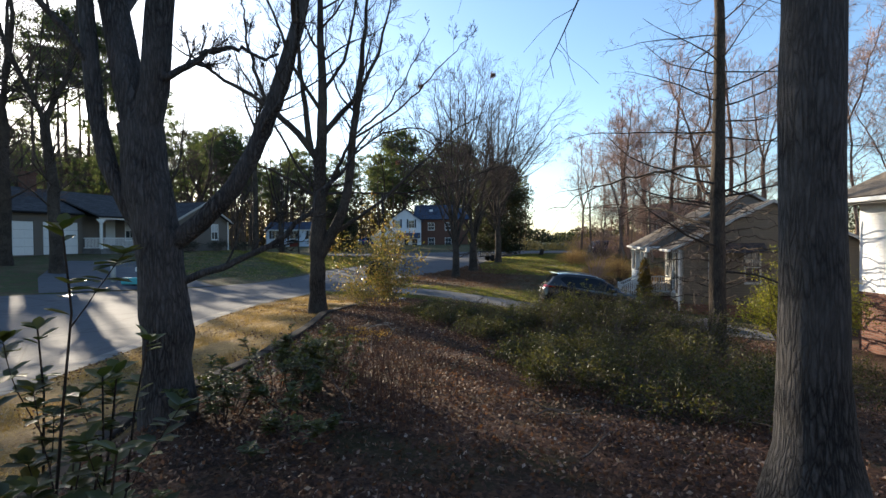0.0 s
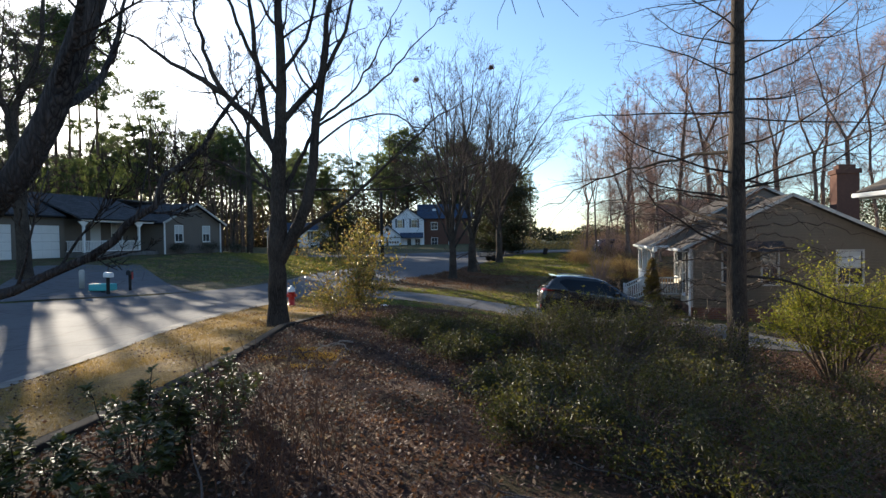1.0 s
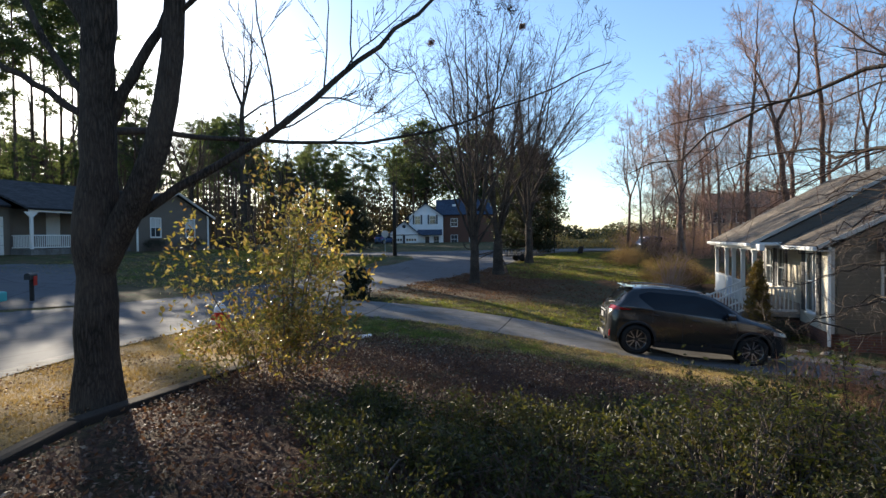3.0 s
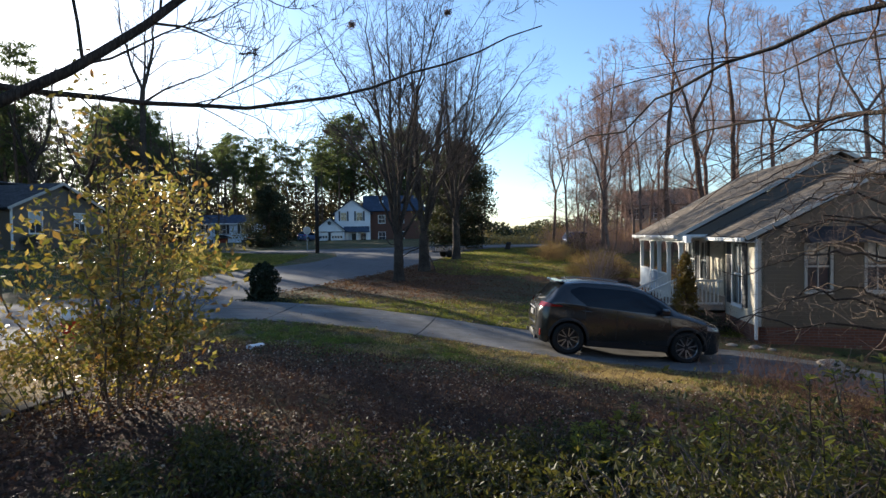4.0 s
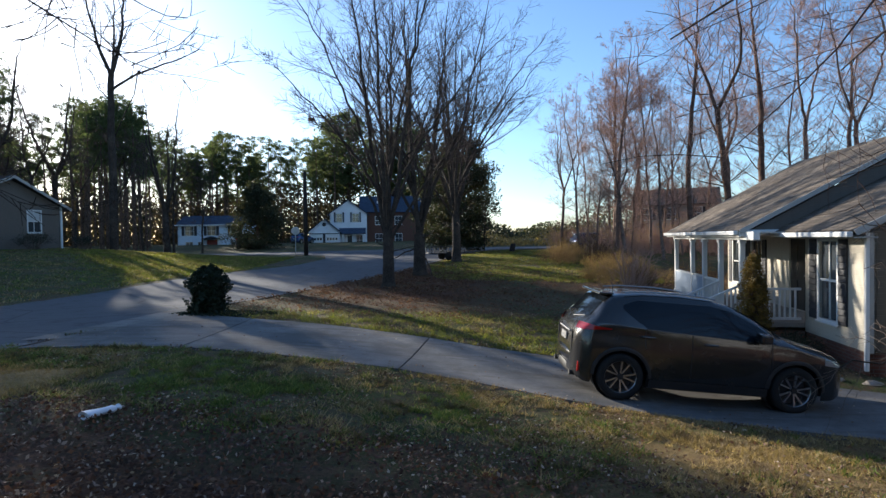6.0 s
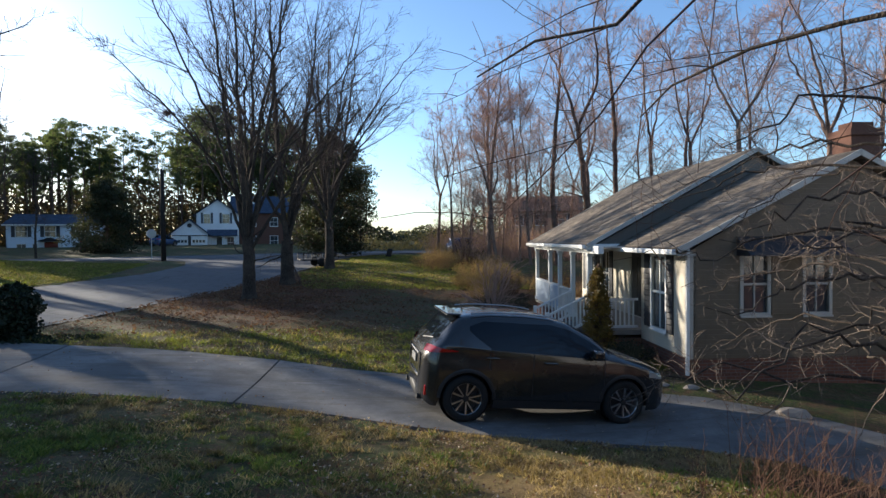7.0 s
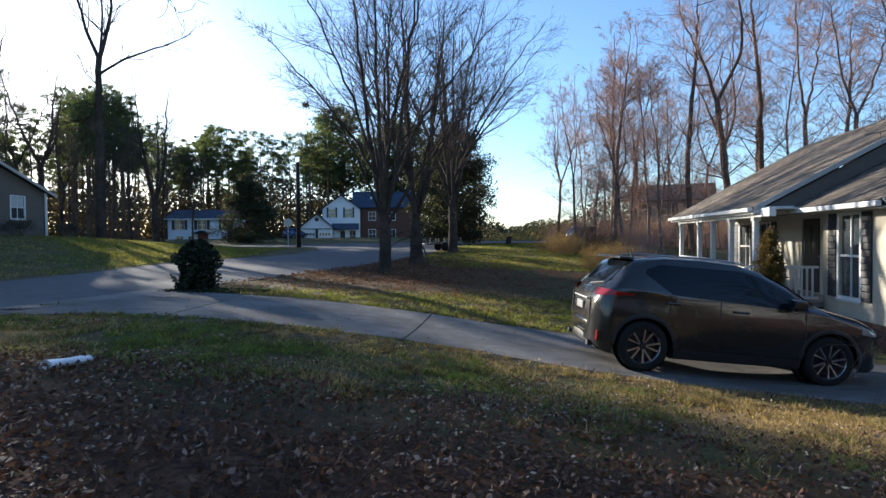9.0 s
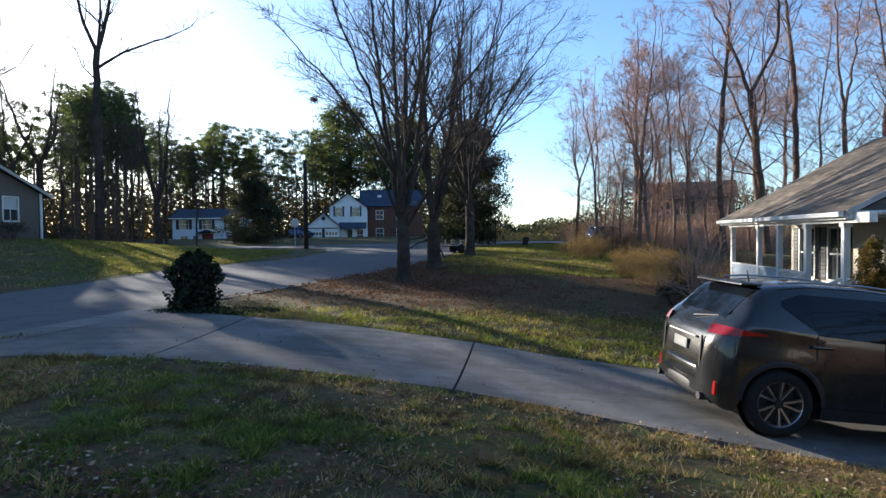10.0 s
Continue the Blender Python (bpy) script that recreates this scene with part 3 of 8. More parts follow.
def build_drive():
    """Concrete drive: slabs cut by joints."""
    drive = empty("driveway", pose(0, 0, 0), "pale concrete driveway with cracked joints", "driveway", kind="structure")
    cuts = [0, 2, 5, 13]
    for a, b in zip(cuts, cuts[1:]):
        near = [np.array(DRIVE[i][0], float) for i in range(a, b + 1)]
        far = [np.array(DRIVE[i][1], float) for i in range(a, b + 1)]
        pts, rows = [], []
        steps = []
        for i in range(b - a):
            for u in np.linspace(0, 1, 8, endpoint=False):
                steps.append(i + u)
        steps.append(b - a)
        for s in steps:
            s = min(max(s, 0.012), b - a - 0.012)
            i = min(int(s), b - a - 1)
            u = s - i
            n, f = near[i] * (1 - u) + near[i + 1] * u, far[i] * (1 - u) + far[i + 1] * u
            rows.append([n * (1 - v) + f * v for v in np.linspace(0, 1, 10)])
        p = np.array(rows)
        z = ground_z(p[..., 0], p[..., 1]) + 0.015
        top = np.concatenate([p, z[..., None]], -1)
        low = top - (0, 0, 0.12)
        n, k = p.shape[:2]
        idx = np.arange(n * k).reshape(n, k)
        faces = [np.stack([idx[:-1, :-1], idx[1:, :-1], idx[1:, 1:], idx[:-1, 1:]], -1).reshape(-1, 4)]
        rim = np.r_[idx[:, 0], idx[-1, 1:], idx[-2::-1, -1], idx[0, -2:0:-1]]
        nxt = np.roll(rim, -1)
        off = n * k
        faces.append(np.stack([nxt, rim, rim + off, nxt + off], -1))
        me = raw_mesh("slab", np.concatenate([top.reshape(-1, 3), low.reshape(-1, 3)]), np.concatenate(faces), M_CONCRETE, False)
        mesh_part("slab", me, drive)


build_ground()
build_roads()
build_drive()

# ---- house parts ----


def wall_run(parent, a, b, z0, z1, openings, material, thick=0.14, label=""):
    """A wall from a to b (plan points in the house's own frame), its outer face on that line with the outside to the right of the way from a to b,
    cut by openings of (start, end, low, high)."""
    a, b = Vector((*a, 0)), Vector((*b, 0))
    length = (b - a).length
    bm = bmesh.new()
    cuts = sorted({0.0, length, *[v for o in openings for v in o[:2]]})
    levels = sorted({z0, z1, *[min(max(v, z0), z1) for o in openings for v in o[2:]]})
    for s, e in zip(cuts, cuts[1:]):
        for lo, hi in zip(levels, levels[1:]):
            if not any(o[0] < (s + e) / 2 < o[1] and o[2] < (lo + hi) / 2 < o[3] for o in openings):
                box(bm, s, 0, lo, e, thick, hi)
    bmesh.ops.remove_doubles(bm, verts=bm.verts[:], dist=0.0005)
    ang = math.atan2(b.y - a.y, b.x - a.x)
    m = Matrix.Translation(a) @ Matrix.Rotation(ang, 4, "Z")
    bmesh.ops.transform(bm, matrix=m, verts=bm.verts[:])
    part("wall", bm, material, parent, label)
    return m


def window_at(parent, m, s, e, lo, hi, shutters=0.0, blind=False, trim=None, bars=True, depth=0.0):
    """A sash window in the opening (s, e, lo, hi) of a wall whose frame is m."""
    trim = trim or M_WHITE
    bm = bmesh.new()
    w = 0.07
    for x0, z0, x1, z1 in ((s - w, lo - w, s, hi + w), (e, lo - w, e + w, hi + w), (s, hi, e, hi + w), (s, lo - w, e, lo)):
        box(bm, x0, -0.03, z0, x1, 0.06, z1)
    box(bm, s - w, -0.07, lo - w - 0.035, e + w, -0.03, lo - w)
    bmesh.ops.remove_doubles(bm, verts=bm.verts[:], dist=0.0005)
    bmesh.ops.transform(bm, matrix=m, verts=bm.verts[:])
    win = part("window", bm, trim, parent)
    if bars:
        bm = bmesh.new()
        mid = (lo + hi) / 2
        box(bm, s, 0.0, mid - 0.025, e, 0.05, mid + 0.025)
        box(bm, (s + e) / 2 - 0.012, 0.015, lo, (s + e) / 2 + 0.012, 0.045, mid - 0.025)
        box(bm, (s + e) / 2 - 0.012, 0.015, mid + 0.025, (s + e) / 2 + 0.012, 0.045, hi)
        bmesh.ops.transform(bm, matrix=m, verts=bm.verts[:])
        part("sash", bm, trim, win)
    bm = box(bmesh.new(), s, 0.05, lo, e, 0.06, hi)
    bmesh.ops.transform(bm, matrix=m, verts=bm.verts[:])
    part("pane", bm, M_GLASS, win)
    if blind:
        bm = box(bmesh.new(), s + 0.02, 0.028, lo + (hi - lo) * 0.5 + 0.03, e - 0.02, 0.047, hi - 0.01)
        bmesh.ops.transform(bm, matrix=m, verts=bm.verts[:])
        part("blind", bm, M_CURTAIN, win)
    if shutters:
        for x0 in (s - w - shutters - 0.02, e + w + 0.02):
            bm = bmesh.new()
            prof = [(-0.004, hi + 0.05), (-0.004, lo - 0.05), (-0.045, lo - 0.05), (-0.045, lo + 0.02)]
            for k in range(12):
                z, dz = lo + 0.02 + (hi - lo - 0.04) * k / 12, (hi - lo - 0.04) / 12
                prof += [(-0.052, z + 0.1 * dz), (-0.036, z + 0.95 * dz)]
            prof += [(-0.045, hi - 0.02), (-0.045, hi + 0.05)]
            ends = [[bm.verts.new((x, y, z)) for y, z in prof] for x in (x0, x0 + shutters)]
            for i in range(len(prof)):
                j = (i + 1) % len(prof)
                bm.faces.new((ends[0][i], ends[0][j], ends[1][j], ends[1][i]))
            for e_ in ends:
                bm.faces.new(e_)
            bmesh.ops.recalc_face_normals(bm, faces=bm.faces[:])
            bmesh.ops.transform(bm, matrix=m, verts=bm.verts[:])
            part("shutter", bm, M_SHUTTER, parent, "dark louvred shutter")
    return win


def roof_slab(parent, e0, e1, r1, r0, material, thick=0.11, name="roof"):
    """One roof slope: eave from e0 to e1, ridge from r0 to r1."""
    e0, e1, r1, r0 = (Vector(v) for v in (e0, e1, r1, r0))
    n = (e1 - e0).cross(r0 - e0).normalized()
    if n.z < 0:
        n = -n
    up = (r0 - e0).length
    verts = [e0, e1, r1, r0]
    verts += [v - n * thick for v in verts]
    uv = [(0, 0), ((e1 - e0).length, 0), ((r1 - e0).dot((e1 - e0).normalized()), up), ((r0 - e0).dot((e1 - e0).normalized()), up)] * 2
    faces = [(0, 1, 2, 3), (7, 6, 5, 4), (4, 5, 1, 0), (5, 6, 2, 1), (6, 7, 3, 2), (7, 4, 0, 3)]
    me = raw_mesh(name, [tuple(v) for v in verts], faces, material, False, uv)
    return mesh_part(name, me, parent)


def beam(parent, a, b, w, h, material, name, label=""):
    """A board from a to b: w wide, h high, its top on the line."""
    a, b = Vector(a), Vector(b)
    d = (b - a).normalized()
    side = Vector((-d.y, d.x, 0)).normalized()
    up = d.cross(side) if d.cross(side).z > 0 else -d.cross(side)
    bm = bmesh.new()
    ring = []
    for p in (a, b):
        ring.append([bm.verts.new(p + side * sx * w / 2 + up * sz) for sx, sz in ((-1, 0), (1, 0), (1, -h), (-1, -h))])
    for i in range(4):
        bm.faces.new((ring[0][i], ring[0][(i + 1) % 4], ring[1][(i + 1) % 4], ring[1][i]))
    bm.faces.new(ring[0][::-1])
    bm.faces.new(ring[1])
    bmesh.ops.recalc_face_normals(bm, faces=bm.faces[:])
    return part(name, bm, material, parent, label)


def gable_fill(parent, x0, x1, xr, z0, zr, y, thick, material):
    """The triangle of wall under a ridge that runs along y."""
    bm = prism(bmesh.new(), [(x0, z0), (x1, z0), (xr, zr)], thick, Matrix.Translation((0, y, 0)))
    return part("gable", bm, material, parent)


def railing(parent, a, b, floor_a, floor_b, height=0.85, gap=0.115, material=None):
    a, b = Vector((*a, floor_a)), Vector((*b, floor_b))
    material = material or M_WHITE
    rail_ob = None
    for h in (height, 0.12):
        rail = bmesh.new()
        p, q = a + Vector((0, 0, h)), b + Vector((0, 0, h))
        d = (q - p).normalized()
        side = Vector((-d.y, d.x, 0)).normalized() * 0.035
        vs = [[rail.verts.new(c + side * sx + Vector((0, 0, sz))) for sx, sz in ((-1, 0), (1, 0), (1, -0.06), (-1, -0.06))] for c in (p, q)]
        for i in range(4):
            rail.faces.new((vs[0][i], vs[0][(i + 1) % 4], vs[1][(i + 1) % 4], vs[1][i]))
        rail.faces.new(vs[0][::-1])
        rail.faces.new(vs[1])
        bmesh.ops.recalc_face_normals(rail, faces=rail.faces[:])
        if rail_ob is None:
            rail_ob = part("railing", rail, material, parent)
        else:
            part("bottom_rail", rail, material, rail_ob)
    n = max(2, int((b - a).length / gap))
    base = box(bmesh.new(), -0.018, -0.018, 0.1, 0.018, 0.018, height - 0.03)
    me = None
    for i in range(1, n):
        p = a.lerp(b, i / n)
        if me is None:
            ob = part("baluster", base, material, rail_ob)
            me = ob.data
        else:
            ob = mesh_part("baluster", me, rail_ob)
        ob.location = p


# ---- the tan house with the porch ----
HOUSE = pose(10.6, 21.2, 0, 0, 0, -14.05)


def build_tan_house():
    h = empty("house", HOUSE, "tan single-storey house with a white front porch and weathered shingles", "house")
    f, top = -0.2, 2.18
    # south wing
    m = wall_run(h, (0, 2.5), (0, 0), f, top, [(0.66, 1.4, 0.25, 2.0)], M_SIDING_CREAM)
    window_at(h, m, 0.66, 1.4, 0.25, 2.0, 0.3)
    # south wall in the darkened tan, the sunlit front in cream
    m = wall_run(h, (0.0, 0), (7.6, 0), f, top, [(1.2, 1.75, 0.8, 2.05), (2.62, 3.15, 0.8, 2.05), (5.2, 6.0, 0.8, 2.05)], M_SIDING_TAN_SHADED)
    # white frames painted dimmer, as the shaded side would show them
    window_at(h, m, 1.2, 1.75, 0.8, 2.05, 0.0, trim=M_TRIM_DIM)
    window_at(h, m, 2.62, 3.15, 0.8, 2.05, 0.0, trim=M_TRIM_DIM)
    window_at(h, m, 5.2, 6.0, 0.8, 2.05, 0.0, True, trim=M_TRIM_DIM)
    boxed("window_panel", (1.84, -0.03, 0.75, 2.53, 0.02, 2.1), M_SIDING_TAN_SHADED, h, 0.01, "tan panel between two windows")
    bm = prism(bmesh.new(), [(0, 0), (0, 0.42), (-0.5, 0.03), (-0.5, 0)], 2.3, Matrix.Translation((1.05, -0.01, 2.06)) @ Matrix.Rotation(radians(-90), 4, "Z") @ Matrix.Diagonal((-1, 1, 1, 1)))
    bmesh.ops.recalc_face_normals(bm, faces=bm.faces[:])
    part("awning", bm, M_SHUTTER, h, "dark awning over the side windows")
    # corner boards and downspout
    # one corner board: its shaded face in the dim white, its sunlit face in white
    boxed("corner_board", (-0.025, -0.03, f, 0.07, -0.002, top), M_TRIM_DIM, h)
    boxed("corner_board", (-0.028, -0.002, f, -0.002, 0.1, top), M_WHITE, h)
    boxed("downspout", (-0.1, -0.075, -0.55, -0.03, -0.005, top + 0.05), M_WHITE, h, 0.015)
    wall_run(h, (7.6, 0), (7.6, 10.4), f, top, [], M_SIDING_TAN_SHADED)
    # foundation
    for a, b in (((0.02, 2.5), (0.02, 0.02)), ((0.02, 0.02), (7.58, 0.02)), ((7.58, 0.02), (7.58, 10.38)), ((7.58, 10.38), (0.9, 10.38)), ((-1.05, 10.2), (-1.05, 2.5)), ((-1.05, 2.5), (0, 2.5))):
        wall_run(h, a, b, -1.6, f, [], M_BRICK, 0.2)
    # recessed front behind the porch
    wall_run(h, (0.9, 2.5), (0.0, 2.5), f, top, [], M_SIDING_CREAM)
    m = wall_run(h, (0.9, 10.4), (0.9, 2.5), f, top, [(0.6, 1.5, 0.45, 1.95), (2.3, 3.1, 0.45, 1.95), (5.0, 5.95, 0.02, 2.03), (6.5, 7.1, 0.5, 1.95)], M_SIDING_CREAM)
    window_at(h, m, 0.6, 1.5, 0.45, 1.95, 0.28)
    window_at(h, m, 2.3, 3.1, 0.45, 1.95, 0.28)
    window_at(h, m, 6.5, 7.1, 0.5, 1.95, 0.2)
    bm = bmesh.new()
    box(bm, 5.0, 0.04, 0.02, 5.95, 0.09, 2.03)
    for z0, z1 in ((0.15, 0.85), (0.95, 1.85)):
        for x0, x1 in ((5.1, 5.43), (5.52, 5.85)):
            box(bm, x0, 0.025, z0, x1, 0.045, z1, 0.008)
    bmesh.ops.transform(bm, matrix=m, verts=bm.verts[:])
    door = part("door", bm, M_DOOR_DARK, h, "dark panelled front door")
    bm = bmesh.new()
    rod(bm, m @ Vector((5.88, 0.0, 1.0)), m @ Vector((5.88, 0.05, 1.0)), 0.03)
    part("door_handle", bm, M_STEEL, door)
    wall_run(h, (7.6, 10.4), (0.9, 10.4), f, top, [], M_SIDING_TAN_SHADED)
    # porch
    boxed("porch_floor", (-1.1, 2.55, -0.12, 0.89, 10.3, 0.0), M_DECK, h, 0.01)
    for y in (3.55, 5.17, 6.68, 8.0, 10.1):
        bm = bmesh.new()
        box(bm, -1.115, y - 0.065, 0, -0.985, y + 0.065, 2.03, 0.012)
        box(bm, -1.14, y - 0.09, 1.95, -0.96, y + 0.09, 2.04, 0.01)
        box(bm, -1.14, y - 0.09, 0.0, -0.96, y + 0.09, 0.12, 0.01)
        part("post", bm, M_WHITE, h, "white porch post")
    boxed("porch_beam", (-1.13, 2.6, 2.04, -0.97, 10.3, 2.25), M_WHITE, h, 0.01)
    # the shade below the roof is put into the ceiling's dimmer white
    boxed("porch_ceiling", (-0.97, 2.55, 2.2, 0.89, 10.3, 2.24), M_TRIM_DIM, h)
    boxed("knee_wall", (-1.1, 6.76, 0.0, -1.0, 7.92, 0.82), M_SIDING_PORCH, h, 0, "pale blue boarded knee wall")
    boxed("knee_wall", (-1.1, 8.08, 0.0, -1.0, 10.02, 0.82), M_SIDING_PORCH, h, 0, "pale blue boarded knee wall")
    boxed("wall_cap", (-1.13, 6.75, 0.82, -0.97, 10.03, 0.86), M_WHITE, h, 0.008)
    railing(h, (-1.05, 5.25), (-1.05, 6.6), 0.0, 0.0)
    railing(h, (-1.0, 2.62), (-0.05, 2.62), 0.0, 0.0)
    railing(h, (-1.05, 2.62), (-1.05, 3.47), 0.0, 0.0)
    # steps and their rails
    for i in range(4):
        boxed("step", (-1.1 - 0.3 * (i + 1), 3.65, -0.9, -1.1 - 0.3 * i, 5.08, -0.12 - 0.15 * i), M_CONCRETE, h, 0.01)
    for y in (3.58, 5.14):
        railing(h, (-1.1, y), (-2.25, y), 0.0, -0.55)
        boxed("newel", (-2.31, y - 0.05, -0.75, -2.21, y + 0.05, 0.36), M_WHITE, h, 0.01)
    # roofs
    s = 0.55
    zr = 2.32 + s * (3.6 + 1.2)
    roof_slab(h, (-1.25, 10.8, 2.3), (-1.25, 3.15, 2.3), (3.6, 3.15, 2.3 + s * 4.85), (3.6, 10.8, 2.3 + s * 4.85), M_SHINGLE)
    roof_slab(h, (8.45, 3.15, 2.3), (8.45, 10.8, 2.3), (3.6, 10.8, 2.3 + s * 4.85), (3.6, 3.15, 2.3 + s * 4.85), M_SHINGLE)
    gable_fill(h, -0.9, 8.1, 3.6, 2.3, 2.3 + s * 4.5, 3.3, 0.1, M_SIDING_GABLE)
    gable_fill(h, 0.0, 7.4, 3.6, 2.2, 2.3 + s * 4.1, 10.3, 0.1, M_SIDING_TAN_SHADED)
    for y in (3.13, 10.82):
        beam(h, (-1.27, y, 2.3), (3.6, y, 2.3 + s * 4.87), 0.035, 0.11, M_TRIM_DIM, "rake_board")
        beam(h, (8.47, y, 2.3), (3.6, y, 2.3 + s * 4.87), 0.035, 0.11, M_TRIM_DIM, "rake_board")
    boxed("gutter", (-1.37, 3.2, 2.17, -1.26, 10.8, 2.28), M_WHITE, h, 0.02)
    boxed("fascia", (-1.25, 3.17, 2.12, -1.21, 10.78, 2.25), M_WHITE, h)
    boxed("soffit_return", (-1.2, 3.14, 2.13, 0.3, 3.3, 2.3), M_WHITE, h, 0.01)
    z0 = 2.24
    roof_slab(h, (-0.42, 3.28, z0), (-0.42, -0.3, z0), (3.6, -0.3, z0 + 0.52 * 4.02), (3.6, 3.28, z0 + 0.52 * 4.02), M_SHINGLE)
    roof_slab(h, (7.9, -0.3, z0 - 0.13), (7.9, 3.28, z0 - 0.13), (3.6, 3.28, z0 + 0.52 * 4.02), (3.6, -0.3, z0 + 0.52 * 4.02), M_SHINGLE)
    gable_fill(h, 0.02, 7.5, 3.6, top, z0 + 0.52 * 3.75, 0.0, 0.12, M_SIDING_TAN_SHADED)
    beam(h, (-0.44, -0.32, z0), (3.6, -0.32, z0 + 0.52 * 4.04), 0.035, 0.12, M_TRIM_DIM, "rake_board")
    beam(h, (7.92, -0.32, z0 - 0.13), (3.6, -0.32, z0 + 0.52 * 4.04), 0.035, 0.12, M_TRIM_DIM, "rake_board")
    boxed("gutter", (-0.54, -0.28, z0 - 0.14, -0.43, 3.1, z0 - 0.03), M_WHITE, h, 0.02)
    boxed("soffit", (-0.42, -0.28, z0 - 0.16, 0.0, 3.2, z0 - 0.13), M_TRIM_DIM, h)
    # chimney
    bm = box(bmesh.new(), 6.5, 3.35, 2.5, 7.35, 4.05, 5.35)
    box(bm, 6.43, 3.28, 5.35, 7.42, 4.12, 5.55)
    box(bm, 6.6, 3.45, 5.55, 7.25, 3.95, 5.75)
    part("chimney", bm, M_BRICK_DARK, h, "red brick chimney")


build_tan_house()

# ---- the white house at the edge of the lot ----


def build_white_house():
    h = empty("house", pose(12.4, 13.3, 0, 0, 0, 0), "white sided neighbouring house in full sun", "house")
    for a, b in (((0, 0), (0, -15)), ((8, 0), (0.15, 0)), ((0.15, -15), (8, -15)), ((8, -15), (8, 0))):
        wall_run(h, a, b, -1.2, 1.1, [], M_BRICK, label="brick foundation wall")
        wall_run(h, a, b, 1.1, 3.75, [], M_SIDING_WHITE)
    roof_slab(h, (-0.6, 0.6, 3.85), (-0.6, -15.6, 3.85), (4.0, -15.6, 6.0), (4.0, 0.6, 6.0), M_SHINGLE)
    roof_slab(h, (8.6, -15.6, 3.85), (8.6, 0.6, 3.85), (4.0, 0.6, 6.0), (4.0, -15.6, 6.0), M_SHINGLE)
    for y in (-0.12, -14.98):
        gable_fill(h, 0.02, 7.98, 4.0, 3.75, 5.7, y, 0.1, M_SIDING_WHITE)
    boxed("gutter", (-0.72, -15.5, 3.68, -0.61, 0.6, 3.8), M_WHITE, h, 0.02)
    boxed("soffit", (-0.6, -15.5, 3.65, 0.0, 0.5, 3.68), M_TRIM_DIM, h)


build_white_house()

# ---- the brown house across the street ----
BROWN = pose(-20.11, 46.67, 0.35, 0, 0, -13.6) @ Matrix.Diagonal((-1, 1, 1, 1))


def build_brown_house():
    """Own frame: y runs along the front towards its gable end, x points away from the street."""
    h = empty("house", BROWN, "brown-grey ranch house with white porch, garage doors and dark roof", "house")
    g, top = 1.6, 4.25
    # gable wing facing the street
    m = wall_run(h, (0, 0), (0, -6.6), g - 0.6, top, [(1.4, 2.22, 2.6, 3.85), (4.62, 5.44, 2.6, 3.85)], M_SIDING_GREY)
    for s in (1.4, 4.62):
        window_at(h, m, s, s + 0.82, 2.6, 3.85, 0.0, True)
    wall_run(h, (6, 0), (0, 0), g - 0.6, top, [], M_SIDING_GREY)
    wall_run(h, (0, -6.6), (2.6, -6.6), g - 0.6, top, [], M_SIDING_GREY)
    bm = prism(bmesh.new(), [(-6.58, top), (-0.02, top), (-3.3, 5.62)], 0.12, Matrix.Rotation(radians(90), 4, "Z") @ Matrix.Diagonal((1, -1, 1, 1)))
    bmesh.ops.recalc_face_normals(bm, faces=bm.faces[:])
    part("gable", bm, M_SIDING_GREY, h)
    roof_slab(h, (-0.35, -7.1, top - 0.2), (5.2, -7.1, top - 0.2), (5.2, -3.3, 5.8), (-0.35, -3.3, 5.8), M_SHINGLE_DARK)
    roof_slab(h, (8.0, 0.5, top - 0.2), (-0.35, 0.5, top - 0.2), (-0.35, -3.3, 5.8), (8.0, -3.3, 5.8), M_SHINGLE_DARK)
    for y0 in (-7.1, 0.5):
        beam(h, (-0.37, y0, top - 0.18), (-0.37, -3.3, 5.82), 0.03, 0.16, M_TRIM_DIM, "rake_board")
    for y0 in (-6.62, -0.02):
        boxed("downspout", (-0.1, y0 - 0.05, g - 0.2, -0.01, y0 + 0.06, top), M_WHITE, h, 0.01)
    # main wing with porch and garages, its ridge along the front
    m = wall_run(h, (2.6, -6.6), (2.6, -13.1), g - 0.4, top, [(1.4, 2.3, 2.55, 4.0), (3.2, 4.1, 2.1, 4.1)], M_SIDING_GREY)
    window_at(h, m, 1.4, 2.3, 2.55, 4.0, 0.0, True)
    bm = box(bmesh.new(), 3.2, 0.04, 2.1, 4.1, 0.09, 4.1, 0.01)
    bmesh.ops.transform(bm, matrix=m, verts=bm.verts[:])
    part("door", bm, M_CURTAIN, h, "pale storm door")
    m = wall_run(h, (2.1, -13.1), (2.1, -20.5), g - 0.4, top, [(0.3, 2.8, g, 3.74), (3.4, 5.9, g, 3.74)], M_SIDING_GREY)
    for s in (0.3, 3.4):
        bm = bmesh.new()
        for k in range(4):
            box(bm, s, 0.05, g + 0.535 * k, s + 2.5, 0.1, g + 0.535 * (k + 1) - 0.012, 0.006)
            for c in range(4):
                box(bm, s + 0.08 + c * 0.61, 0.035, g + 0.535 * k + 0.1, s + 0.59 + c * 0.61, 0.055, g + 0.535 * k + 0.43, 0.008)
        bmesh.ops.transform(bm, matrix=m, verts=bm.verts[:])
        part("garage_door", bm, M_WHITE, h, "white panelled garage door")
    wall_run(h, (2.1, -20.5), (9, -20.5), g - 0.4, top, [], M_SIDING_GREY)
    wall_run(h, (9, -20.5), (9, 0), g - 0.4, top, [], M_SIDING_GREY)
